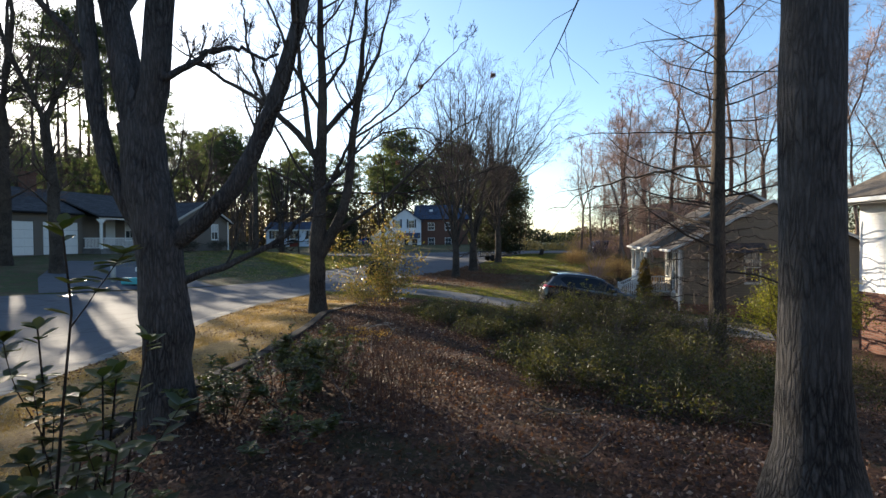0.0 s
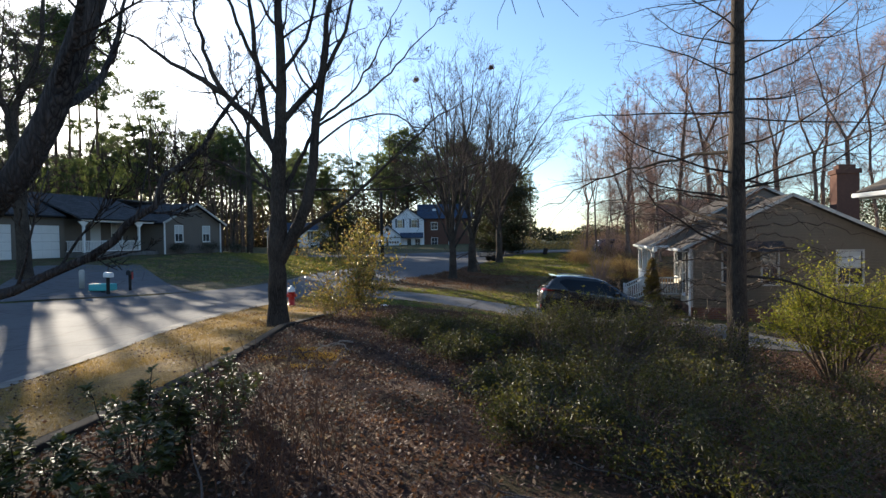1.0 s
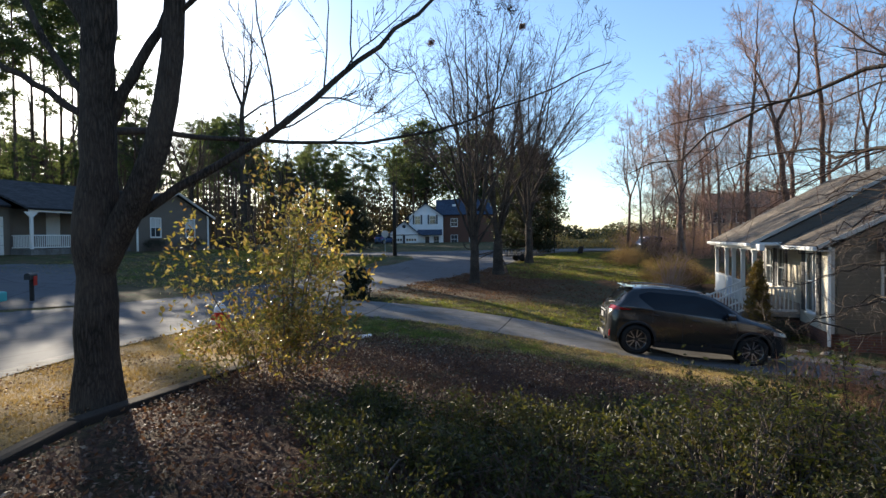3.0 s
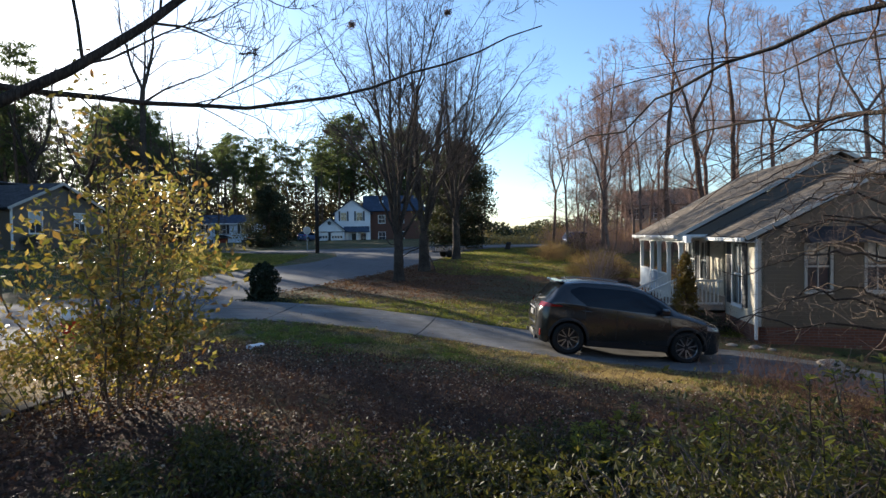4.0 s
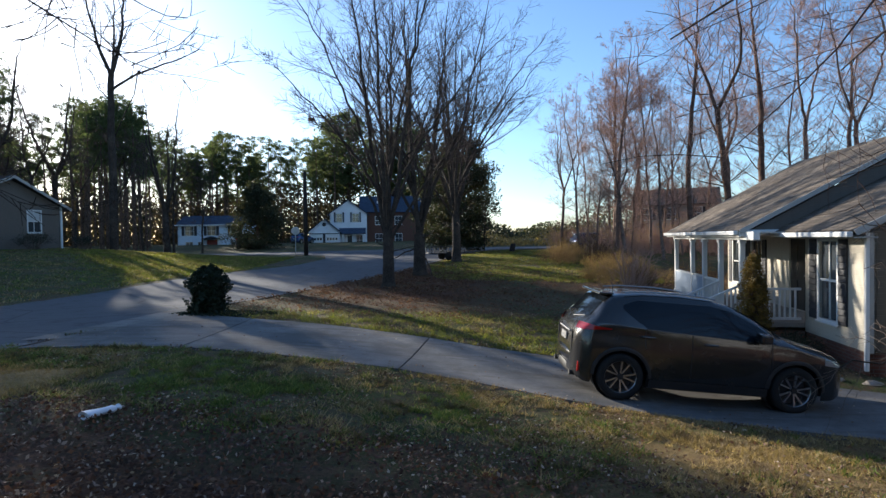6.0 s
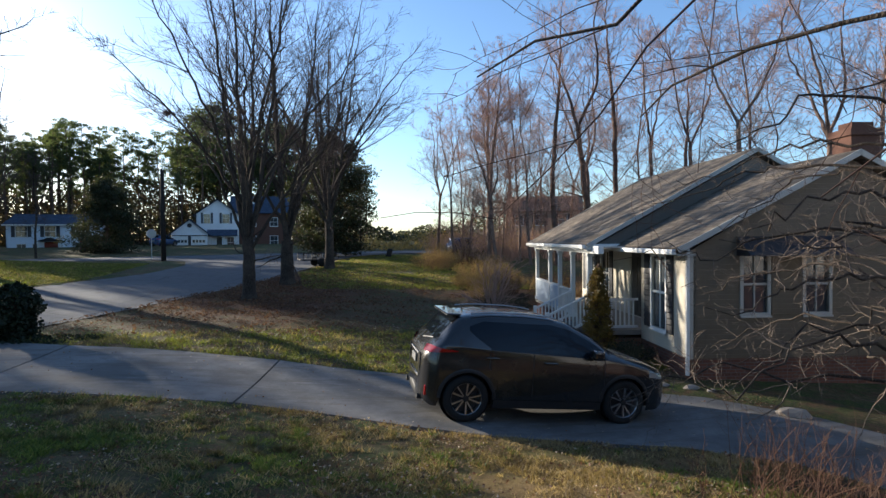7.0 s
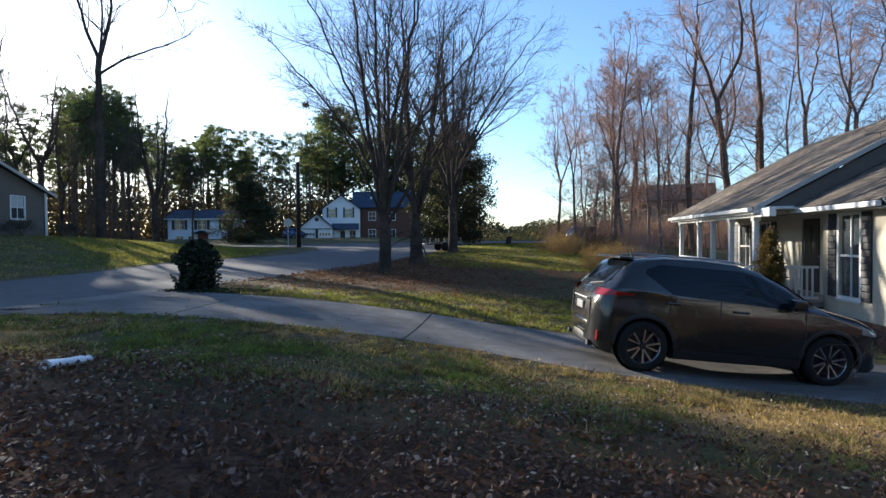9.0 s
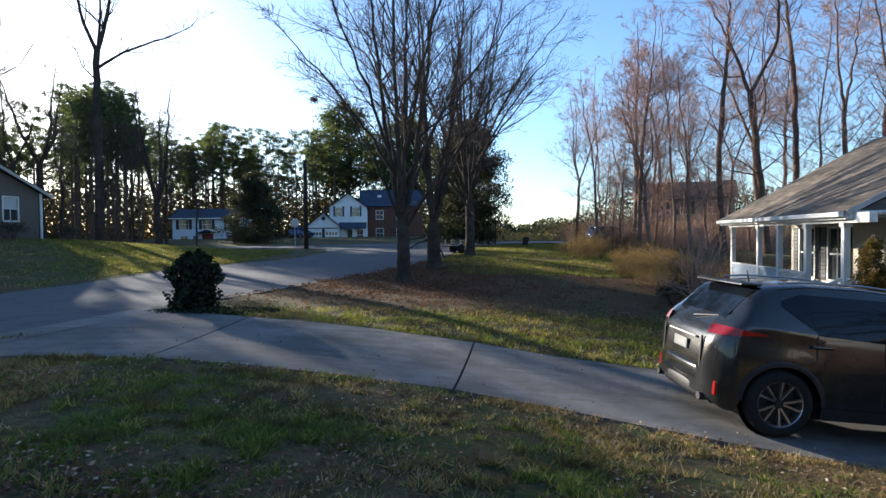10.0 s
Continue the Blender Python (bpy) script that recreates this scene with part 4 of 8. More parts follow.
    roof_slab(h, (0.35, -6.0, top - 0.05), (0.35, -13.3, top - 0.05), (5.6, -13.3, 6.2), (5.6, -6.0, 6.2), M_SHINGLE_DARK)
    roof_slab(h, (1.6, -13.3, top + 0.1), (1.6, -21.0, top + 0.1), (5.6, -21.0, 6.2), (5.6, -13.3, 6.2), M_SHINGLE_DARK)
    roof_slab(h, (9.6, -21.0, top), (9.6, 0.2, top), (5.6, 0.2, 6.2), (5.6, -21.0, 6.2), M_SHINGLE_DARK)
    gable_fill_y = prism(bmesh.new(), [(2.0, top), (8.9, top), (5.6, 6.15)], 0.1, Matrix.Translation((0, -20.5, 0)))
    part("gable", gable_fill_y, M_SIDING_GREY, h)
    boxed("porch_floor", (0.5, -13.1, g - 0.3, 2.59, -6.64, 1.9), M_CONCRETE, h, 0.02)
    boxed("porch_beam", (0.5, -13.1, 3.98, 0.64, -6.64, 4.18), M_WHITE, h, 0.01)
    for y in (-13.0, -8.45):
        bm = box(bmesh.new(), 0.5, y - 0.07, 1.9, 0.64, y + 0.07, 4.0, 0.012)
        for sgn in (-1, 1):
            prism(bm, [(0, 0), (0.32, 0.0), (0, -0.32)], 0.08, Matrix.Translation((0.61, y + sgn * 0.07, 3.98)) @ Matrix.Rotation(radians(90), 4, "Z") @ Matrix.Diagonal((sgn, 1, 1, 1)))
        bmesh.ops.recalc_face_normals(bm, faces=bm.faces[:])
        part("post", bm, M_WHITE, h, "white porch post with brackets")
    railing(h, (0.57, -12.9), (0.57, -8.55), 1.9, 1.9, 0.8)
    railing(h, (0.6, -13.02), (2.05, -13.02), 1.9, 1.9, 0.8)
    bm = box(bmesh.new(), 5.2, -14.5, 5.6, 5.9, -13.8, 7.3)
    box(bm, 5.14, -14.56, 7.1, 5.96, -13.74, 7.25)
    part("chimney", bm, M_BRICK_DARK, h, "dark brick chimney")


build_brown_house()


def build_blue_house():
    """Split-level house behind the cedar."""
    h = empty("house", pose(-33.6, 97, 0, 0, 0, 3), "pale blue split-level house with dark shutters and red door", "house")
    g, top = 0.6, 4.9
    ops = [(1.1, 2.35, 3.25, 4.65), (4.4, 5.65, 3.25, 4.65), (8.0, 9.2, 3.25, 4.65), (1.2, 2.2, 1.2, 2.2), (3.0, 3.6, 1.2, 2.2), (4.3, 5.9, 0.9, 2.5), (8.0, 9.2, 1.2, 2.2)]
    m = wall_run(h, (0, 0), (10.4, 0), g, top, ops, M_SIDING_BLUE)
    for s, e, lo, hi in ops:
        if lo != 0.9:
            window_at(h, m, s, e, lo, hi, 0.42 if lo > 3 else 0.0)
    boxed("door", (4.3, 0.04, 0.9, 5.9, 0.1, 2.5), M_DOOR_RED, h, 0.01, "dark red front door")
    bm = prism(bmesh.new(), [(3.7, 2.6), (6.6, 2.6), (5.1, 3.1)], 1.2, Matrix.Translation((0, -1.2, 0)))
    part("door_canopy", bm, M_SHINGLE_DARK, h)
    for x in (3.85, 6.35):
        boxed("post", (x, -1.15, g, x + 0.12, -1.03, 2.6), M_WHITE, h, 0.01)
    wall_run(h, (10.4, 0), (10.4, 8), g, top, [], M_SIDING_BLUE)
    wall_run(h, (0, 8), (0, 0), g, top, [], M_SIDING_BLUE)
    wall_run(h, (10.4, 8), (0, 8), g, top, [], M_SIDING_BLUE)
    roof_slab(h, (-0.3, -0.5, top), (10.7, -0.5, top), (10.7, 4, 6.5), (-0.3, 4, 6.5), M_SHINGLE_BLUE)
    roof_slab(h, (10.7, 8.5, top), (-0.3, 8.5, top), (-0.3, 4, 6.5), (10.7, 4, 6.5), M_SHINGLE_BLUE)
    boxed("fascia", (-0.3, -0.56, top - 0.15, 10.7, -0.51, top + 0.02), M_WHITE, h)


def build_garage_house():
    """White two-storey house with a street-facing garage gable and a brick wing."""
    h = empty("house", pose(-14.55, 103, 0, 0, 0, 3), "white two-storey house with garage gable, brick wing, blue roof", "house")
    g = 0.9
    ops = [(0.25, 2.3, g, 3.25), (2.85, 4.95, g, 3.25)]
    m = wall_run(h, (0, 0), (5.2, 0), g, 3.65, ops, M_SIDING_WHITE)
    for s, e, lo, hi in ops:
        bm = bmesh.new()
        for k in range(4):
            box(bm, s, 0.05, lo + 0.585 * k, e, 0.1, lo + 0.585 * (k + 1) - 0.02)
        door = part("garage_door", bm, M_WHITE, h)
        for c in range(4):
            boxed("pane", (s + 0.14 + c * 0.48, 0.035, lo + 1.3, s + 0.5 + c * 0.48, 0.048, lo + 1.72), M_GLASS, door)
    boxed("door_header", (0.1, -0.06, 3.27, 5.1, -0.002, 3.4), M_SHUTTER, h, 0.01, "dark header over the garage doors")
    boxed("door_pier", (2.36, -0.05, g, 2.8, -0.002, 3.26), M_SHUTTER, h, 0.01, "dark pier between the garage doors")
    gable_fill(h, 0, 5.2, 2.6, 3.65, 5.75, 0.0, 0.15, M_SIDING_WHITE)
    bm = bmesh.new()
    bmesh.ops.create_cone(bm, cap_ends=True, segments=20, radius1=0.34, radius2=0.34, depth=0.08, matrix=Matrix.Translation((2.6, -0.03, 4.9)) @ Matrix.Rotation(radians(90), 4, "X"))
    part("vent", bm, M_SHUTTER, h, "round dark gable vent")
    roof_slab(h, (-0.4, 2.0, 3.45), (-0.4, -0.4, 3.45), (2.6, -0.4, 5.9), (2.6, 2.0, 5.9), M_SHINGLE_BLUE)
    roof_slab(h, (5.6, -0.4, 3.45), (5.6, 2.0, 3.45), (2.6, 2.0, 5.9), (2.6, -0.4, 5.9), M_SHINGLE_BLUE)
    wall_run(h, (0, 9), (0, 0), g, 3.65, [], M_SIDING_WHITE)
    # tall gabled block set behind the garage
    ops = [(1.1, 2.1, 5.35, 7.0), (3.9, 5.0, 5.35, 7.0), (3.0, 3.8, g, 3.0), (4.6, 5.6, 1.3, 3.0)]
    m = wall_run(h, (3.4, 2.0), (9.8, 2.0), g, 6.8, ops, M_SIDING_WHITE)
    for o in ops:
        if o[2] != g:
            window_at(h, m, *o, 0.3 if o[2] > 4 else 0.0)
    bm = box(bmesh.new(), 3.0, 0.04, g, 3.8, 0.1, 3.0)
    bmesh.ops.transform(bm, matrix=m, verts=bm.verts[:])
    part("door", bm, M_DOOR_DARK, h)
    gable_fill(h, 3.4, 9.8, 6.6, 6.8, 9.1, 2.0, 0.15, M_SIDING_WHITE)
    roof_slab(h, (2.9, 10, 6.55), (2.9, 1.6, 6.55), (6.6, 1.6, 9.3), (6.6, 10, 9.3), M_SHINGLE_BLUE)
    roof_slab(h, (10.3, 1.6, 6.55), (10.3, 10, 6.55), (6.6, 10, 9.3), (6.6, 1.6, 9.3), M_SHINGLE_BLUE)
    wall_run(h, (3.4, 10), (3.4, 2.0), 3.4, 6.8, [], M_SIDING_WHITE)
    # lean-to over the entrance, falling from the garage ridge
    roof_slab(h, (5.0, 0.5, 3.3), (9.6, 0.5, 3.3), (9.6, 2.0, 4.3), (5.0, 2.0, 4.3), M_SHINGLE_BLUE)
    for x in (5.6, 7.4, 9.2):
        boxed("post", (x, 0.6, g, x + 0.15, 0.75, 3.25), M_WHITE, h)
    # brick wing
    ops = [(1.5, 2.7, 1.6, 3.2), (5.0, 6.2, 1.6, 3.2), (1.5, 2.7, 4.9, 6.3), (5.0, 6.2, 4.9, 6.3)]
    m = wall_run(h, (9.8, 3.4), (19.5, 3.4), g, 7.2, ops, M_BRICK_DARK)
    for o in ops:
        window_at(h, m, *o, 0.0)
    roof_slab(h, (8.4, 2.9, 7.1), (20.0, 2.9, 7.1), (20.0, 7.6, 10.3), (8.4, 7.6, 10.3), M_SHINGLE_BLUE)
    roof_slab(h, (20.0, 12.3, 7.1), (8.4, 12.3, 7.1), (8.4, 7.6, 10.3), (20.0, 7.6, 10.3), M_SHINGLE_BLUE)
    wall_run(h, (19.5, 3.4), (19.5, 11.8), g, 7.2, [], M_BRICK_DARK)
    boxed("skylight", (11.6, 5.3, 8.78, 12.3, 5.9, 9.2), M_WHITE, h, 0.02)


def build_tan_far_house():
    """A two-storey house behind the bare woods."""
    h = empty("house", pose(29.5, 74, 0, 0, 0, -30), "tan two-storey house half hidden behind bare trees", "house")
    g = 0.6
    ops = [(1.0, 2.0, 4.1, 5.4), (3.6, 4.6, 4.1, 5.4), (6.4, 7.4, 4.1, 5.4), (1.0, 2.0, 1.5, 2.9), (6.4, 7.4, 1.5, 2.9)]
    m = wall_run(h, (0, 0), (9, 0), g, 5.9, ops, M_SIDING_DUN)
    for o in ops:
        window_at(h, m, *o, 0.35)
    wall_run(h, (0, 8), (0, 0), g, 5.9, [], M_SIDING_DUN)
    wall_run(h, (9, 0), (9, 8), g, 5.9, [], M_SIDING_DUN)
    roof_slab(h, (-0.4, -0.5, 5.8), (9.4, -0.5, 5.8), (9.4, 4, 8.0), (-0.4, 4, 8.0), M_SHINGLE)
    roof_slab(h, (9.4, 8.5, 5.8), (-0.4, 8.5, 5.8), (-0.4, 4, 8.0), (9.4, 4, 8.0), M_SHINGLE)


build_blue_house()
build_garage_house()
build_tan_far_house()

# ---- cars ----


def interp(x, pts):
    return float(np.interp(x, [p[0] for p in pts], [p[1] for p in pts]))


CAR_TOP = [(-2.27, 0.62), (-2.25, 0.92), (-2.2, 1.04), (-2.12, 1.15), (-1.97, 1.34), (-1.82, 1.53), (-1.7, 1.6), (-1.45, 1.635), (-1.0, 1.67), (-0.4, 1.68), (0.05, 1.655), (0.4, 1.58), (0.78, 1.4), (1.08, 1.22),
           (1.25, 1.135), (1.5, 1.085), (1.8, 1.02), (2.05, 0.935), (2.18, 0.85), (2.26, 0.66)]
CAR_BELT = [(-2.27, 0.62), (-2.2, 0.99), (-2.0, 1.16), (-1.6, 1.17), (-1.0, 1.125), (0.0, 1.08), (0.9, 1.05), (1.25, 1.02), (1.8, 0.9), (2.1, 0.79), (2.26, 0.62)]
CAR_WIDE = [(-2.27, 0.5), (-2.22, 0.62), (-2.1, 0.76), (-1.9, 0.865), (-1.4, 0.915), (0, 0.92), (1.35, 0.915), (1.8, 0.88), (2.05, 0.8), (2.18, 0.7), (2.26, 0.55)]
CAR_ROOF = [(-2.27, 0.46), (-2.1, 0.6), (-1.8, 0.6), (-1.0, 0.63), (0, 0.64), (0.5, 0.64), (0.9, 0.7), (1.25, 0.76), (1.8, 0.74), (2.1, 0.64), (2.26, 0.45)]
AXLES = (-1.35, 1.35)


def car_low(x):
    z = 0.23 if abs(x) < 2.0 else 0.23 + (abs(x) - 2.0) * 0.35
    for a in AXLES:
        if abs(x - a) < 0.425:
            z = max(z, 0.36 + math.sqrt(0.425 ** 2 - (x - a) ** 2) * 0.97)
    return z


def car_section(x):
    """Half a cross section, from the lower edge to the middle of the roof: points of (y, z)."""
    low, belt, top, w, rw = car_low(x), interp(x, CAR_BELT), interp(x, CAR_TOP), interp(x, CAR_WIDE), interp(x, CAR_ROOF)
    belt = max(belt, low + 0.06)
    top = max(top, belt + 0.02)
    pts = []
    for u in (0.0, 0.12, 0.3, 0.5, 0.7, 0.86, 1.0):
        z = low + (belt - low) * u
        zz = (z - 0.23) / 0.85
        pts.append((w * (0.955 + 0.05 * math.sin(math.pi * min(1, max(0, zz)) * 0.78 + 0.35)) - 0.006 * math.cos(zz * 14), z))
    tall = top - belt
    if tall > 0.16:
        edge = top - 0.085
        for u in (0.04, 0.25, 0.5, 0.75, 1.0):
            pts.append((pts[6][0] * (1 - u) + (rw + 0.03) * u + 0.02 * math.sin(math.pi * u), belt + (edge - belt) * u))
        pts += [(rw - 0.02, top - 0.035), (rw * 0.7, top - 0.012), (rw * 0.35, top - 0.003), (0, top)]
    else:
        for u in (0.1, 0.22, 0.34, 0.46, 0.58):
            pts.append((pts[6][0] * (1 - u) + rw * 0.8 * u + 0.02 * math.sin(math.pi * u), belt + tall * math.sin(u * math.pi / 2) * 0.9))
        pts += [(rw * 0.66, top - 0.012), (rw * 0.45, top - 0.006), (rw * 0.22, top - 0.002), (0, top)]
    return pts


def car_side(x, z):
    """How wide the body is at a height."""
    s = car_section(x)
    return float(np.interp(z, [p[1] for p in s[:12]], [p[0] for p in s[:12]]))


def side_panel(bm, xs, lo, hi, lift=0.006, side=1, rows=4):
    """A patch laid on the body's flank between two height lines."""
    grid = []
    for x in xs:
        a, b = lo(x), hi(x)
        grid.append([bm.verts.new((x, side * (car_side(x, a + (b - a) * k / rows) + lift), a + (b - a) * k / rows)) for k in range(rows + 1)])
    for p, q in zip(grid, grid[1:]):
        for k in range(rows):
            bm.faces.new((p[k], q[k], q[k + 1], p[k + 1]))
    return bm


def wheel_part(car, x, y, side, scale=1.0):
    """Tyre and ten-spoke rim."""
    hub = bmesh.new()
    lathe(hub, [(0.0, 0.085), (0.045, 0.085), (0.05, 0.06), (0.06, 0.05)], 20, "Y")
    wheel = part("wheel", hub, M_BLACK, car)
    wheel.location = (x, y, 0.36)
    wheel.scale = (1, side, 1)
    bm = lathe(bmesh.new(), [(0.245, 0.1), (0.26, 0.115), (0.31, 0.118), (0.345, 0.105), (0.36, 0.08), (0.362, 0.0), (0.36, -0.08), (0.34, -0.11), (0.25, -0.115)], 40, "Y")
    part("tyre", bm, M_RUBBER, wheel, "", True)
    bm = lathe(bmesh.new(), [(0.25, 0.1), (0.246, 0.103), (0.24, 0.095), (0.236, 0.05), (0.232, -0.1)], 40, "Y")
    for i in range(10):
        a = 2 * math.pi * (i // 2) / 5 + (0.17 if i % 2 else -0.17)
        a2 = 2 * math.pi * (i // 2) / 5 + (0.26 if i % 2 else -0.26)
        d0, d1 = Vector((math.cos(a), 0, math.sin(a))), Vector((math.cos(a2), 0, math.sin(a2)))
        t = Vector((-math.sin(a), 0, math.cos(a)))
        quad = []
        for d, r, w, yy in ((d0, 0.05, 0.008, 0.075), (d1, 0.238, 0.012, 0.098)):
            quad.append([bm.verts.new(d * r + t * w * sx + Vector((0, yy - dy, 0))) for sx, dy in ((-1, 0), (1, 0), (1, 0.03), (-1, 0.03))])
        for k in range(4):
            bm.faces.new((quad[0][k], quad[0][(k + 1) % 4], quad[1][(k + 1) % 4], quad[1][k]))
    bmesh.ops.recalc_face_normals(bm, faces=bm.faces[:])
    part("rim", bm, M_RIM, wheel, "machined ten-spoke alloy rim")
    bm = lathe(bmesh.new(), [(0.0, 0.0), (0.22, 0.0), (0.225, -0.02)], 30, "Y")
    part("brake_disc", bm, M_BLACK, wheel)
    return wheel


def build_car(name, m, paint, label, glass):
    car = empty(name, m, label, "car")
    xs = sorted(set(np.round(np.r_[np.arange(-2.27, 2.27, 0.05), 2.26, [a + d for a in AXLES for d in (-0.425, -0.42, -0.4, -0.37, 0.37, 0.4, 0.42, 0.425)]], 3)))
    secs = [car_section(float(x)) for x in xs]
    k = len(secs[0])
    verts, faces = [], []
    for x, s in zip(xs, secs):
        verts += [(x, y, z) for y, z in s] + [(x, -y, z) for y, z in s[-2::-1]]
    w = 2 * k - 1
    for i in range(len(xs) - 1):
        for j in range(w - 1):
            faces.append((i * w + j, i * w + j + 1, (i + 1) * w + j + 1, (i + 1) * w + j))
    me = raw_mesh("body", verts, faces, paint, True)
    bm = bmesh.new()
    bm.from_mesh(me)
    bm.verts.ensure_lookup_table()
    bm.faces.new([bm.verts[j] for j in range(w)])
    bm.faces.new([bm.verts[(len(xs) - 1) * w + j] for j in range(w)][::-1])
    bmesh.ops.recalc_face_normals(bm, faces=bm.faces[:])
    bm.to_mesh(me)
    bm.free()
    mesh_part("body", me, car)
    # underbody and wheel wells
    bm = box(bmesh.new(), -0.92, -0.8, 0.2, 0.92, 0.8, 0.4)
    box(bm, -2.1, -0.62, 0.24, 2.1, 0.62, 0.6)
    part("underbody", bm, M_BLACK, car)
    # dark cladding along the sills and arches
    for side in (1, -1):
        bm = bmesh.new()
        side_panel(bm, np.arange(-0.92, 0.921, 0.08), lambda x: 0.232, lambda x: 0.36, 0.012, side, 2)
        for a in AXLES:
            pts = []
            for t in np.linspace(0.02, math.pi - 0.02, 22):
                row = []
                for r in (0.415, 0.45, 0.475):
                    x, z = a + r * math.cos(t), 0.36 + r * math.sin(t)
                    row.append(bm.verts.new((x, side * (car_side(min(2.2, max(-2.2, x)), max(z, 0.25)) + (0.012 if r < 0.47 else 0.004)), z)))
                pts.append(row)
            for p, q in zip(pts, pts[1:]):
                for j in range(2):
                    bm.faces.new((p[j], q[j], q[j + 1], p[j + 1]))
        bmesh.ops.recalc_face_normals(bm, faces=bm.faces[:])
        part("sill_cladding", bm, M_BLACK, car, "black lower body cladding")
        # side glass
        head = lambda x: min(interp(x, CAR_TOP) - 0.12, 1.535) - max(0.0, -1.15 - x) * 0.22
        base = lambda x: interp(x, CAR_BELT) + 0.03 + max(0.0, -1.0 - x) * 0.5
        for a, b, nm in ((-1.44, -1.1, "quarter_window"), (-1.05, -0.3, "rear_door_window"), (-0.23, 0.92, "front_door_window")):
            bm = bmesh.new()
            side_panel(bm, np.linspace(a, b, 14), base, lambda x: max(base(x) + 0.012, head(x)), 0.005, side, 5)
            bmesh.ops.recalc_face_normals(bm, faces=bm.faces[:])
            part(nm, bm, glass, car, "", True)
        bm = bmesh.new()
        side_panel(bm, np.linspace(-1.44, 0.97, 34), base, lambda x: max(base(x) + 0.01, head(x) + 0.012), 0.0025, side, 5)
        bmesh.ops.recalc_face_normals(bm, faces=bm.faces[:])
        part("window_surround", bm, glass, car, "", True)
        bm = bmesh.new()
        side_panel(bm, np.linspace(-1.0, 1.0, 30), lambda x: interp(x, CAR_BELT) + 0.01, lambda x: interp(x, CAR_BELT) + 0.03, 0.009, side, 1)
        part("window_trim", bm, glass, car)
        # door seams and handles
        for x0 in (-1.02, -0.29, 0.95):
            bm = bmesh.new()
            side_panel(bm, (x0, x0 + 0.012), lambda x: 0.42 if x0 > -0.9 else 0.85, lambda x: interp(x, CAR_BELT), 0.003, side, 6)
            part("door_seam", bm, M_BLACK, car)
        for x0, z0 in ((-1.08, 0.99), (-0.1, 0.945)):
            y = side * (car_side(x0, z0) + 0.018)
            bm = box(bmesh.new(), x0, y - 0.018, z0, x0 + 0.22, y + 0.014, z0 + 0.035, 0.012)
            part("door_handle", bm, paint, car)
        # tail lamp wrapping round the corner
        bm = bmesh.new()
        side_panel(bm, np.linspace(-2.215, -1.56, 18), lambda x: 1.03 + max(0, x + 2.2) * 0.08, lambda x: 1.135 - max(0, x + 2.0) * 0.09, 0.014, side, 4)
        bmesh.ops.recalc_face_normals(bm, faces=bm.faces[:])
        part("tail_lamp", bm, M_TAIL, car, "red wraparound tail lamp", True)
        bm = bmesh.new()
        side_panel(bm, np.linspace(1.78, 2.18, 10), lambda x: 0.74 + (2.2 - x) * 0.12, lambda x: 0.83 + (2.2 - x) * 0.1, 0.008, side, 2)
        part("head_lamp", bm, M_LAMP_GLASS, car, "", True)
        # mirror
        y = side * 1.0
        bm = box(bmesh.new(), 0.66, y - 0.1, 1.07, 0.84, y + 0.1, 1.22, 0.04)
        box(bm, 0.72, min(y, side * 0.86), 1.05, 0.78, max(y, side * 0.86), 1.1, 0.01)
        part("mirror", bm, paint, car)
        # roof rail
        bm = bmesh.new()
        pts = [Vector((x, side * 0.6, interp(x, CAR_TOP) + 0.012)) for x in np.linspace(-1.45, 0.15, 10)]
        rings = [[bm.verts.new(p + Vector((0, 0.014 * math.cos(t), 0.014 * math.sin(t)))) for t in np.linspace(0, 2 * math.pi, 7)[:-1]] for p in pts]
        for p, q in zip(rings, rings[1:]):
            for j in range(6):
                bm.faces.new((p[j], p[(j + 1) % 6], q[(j + 1) % 6], q[j]))
        bmesh.ops.recalc_face_normals(bm, faces=bm.faces[:])
        part("roof_rail", bm, M_STEEL, car)
        bm = rod(bmesh.new(), (-2.3, side * 0.56, 0.3), (-2.1, side * 0.56, 0.3), 0.045, 0.045, 16)
        part("exhaust_tip", bm, M_BLACK, car)
        bm = box(bmesh.new(), -2.15, side * 0.7 - 0.05, 0.36, -1.98, side * 0.7 + 0.06, 0.52, 0.02)
        part("reflector", bm, M_TAIL, car)
    for a in AXLES:
        for side in (1, -1):
            wheel_part(car, a, side * 0.8, side)
            bm = lathe(bmesh.new(), [(0.0, 0.0), (0.415, 0.0), (0.415, 0.18)], 28, "Y")
            ob = part("wheel_well", bm, M_BLACK, car)
            ob.location, ob.scale = (a, side * 0.62, 0.37), (1, side, 1)

    def top_panel(name, x0, x1, margin, material, lift=0.006, label=""):
        bm = bmesh.new()
        grid = []
        for x in np.linspace(x0, x1, 10):
            half = interp(x, CAR_ROOF) - margin
            grid.append([bm.verts.new((x, half * v, interp(x, CAR_TOP) - 0.03 * abs(v) ** 3 + lift)) for v in np.linspace(-1, 1, 13)])
        for p, q in zip(grid, grid[1:]):
            for j in range(12):
                bm.faces.new((p[j], q[j], q[j + 1], p[j + 1]))
        bmesh.ops.recalc_face_normals(bm, faces=bm.faces[:])
        return part(name, bm, material, car, label, True)

    top_panel("windscreen", 0.47, 1.2, 0.03, glass, 0.012)
    top_panel("rear_window", -2.06, -1.77, 0.04, glass, 0.014)
    bm = box(bmesh.new(), -2.06, -0.54, 1.592, -1.66, 0.54, 1.628, 0.016)
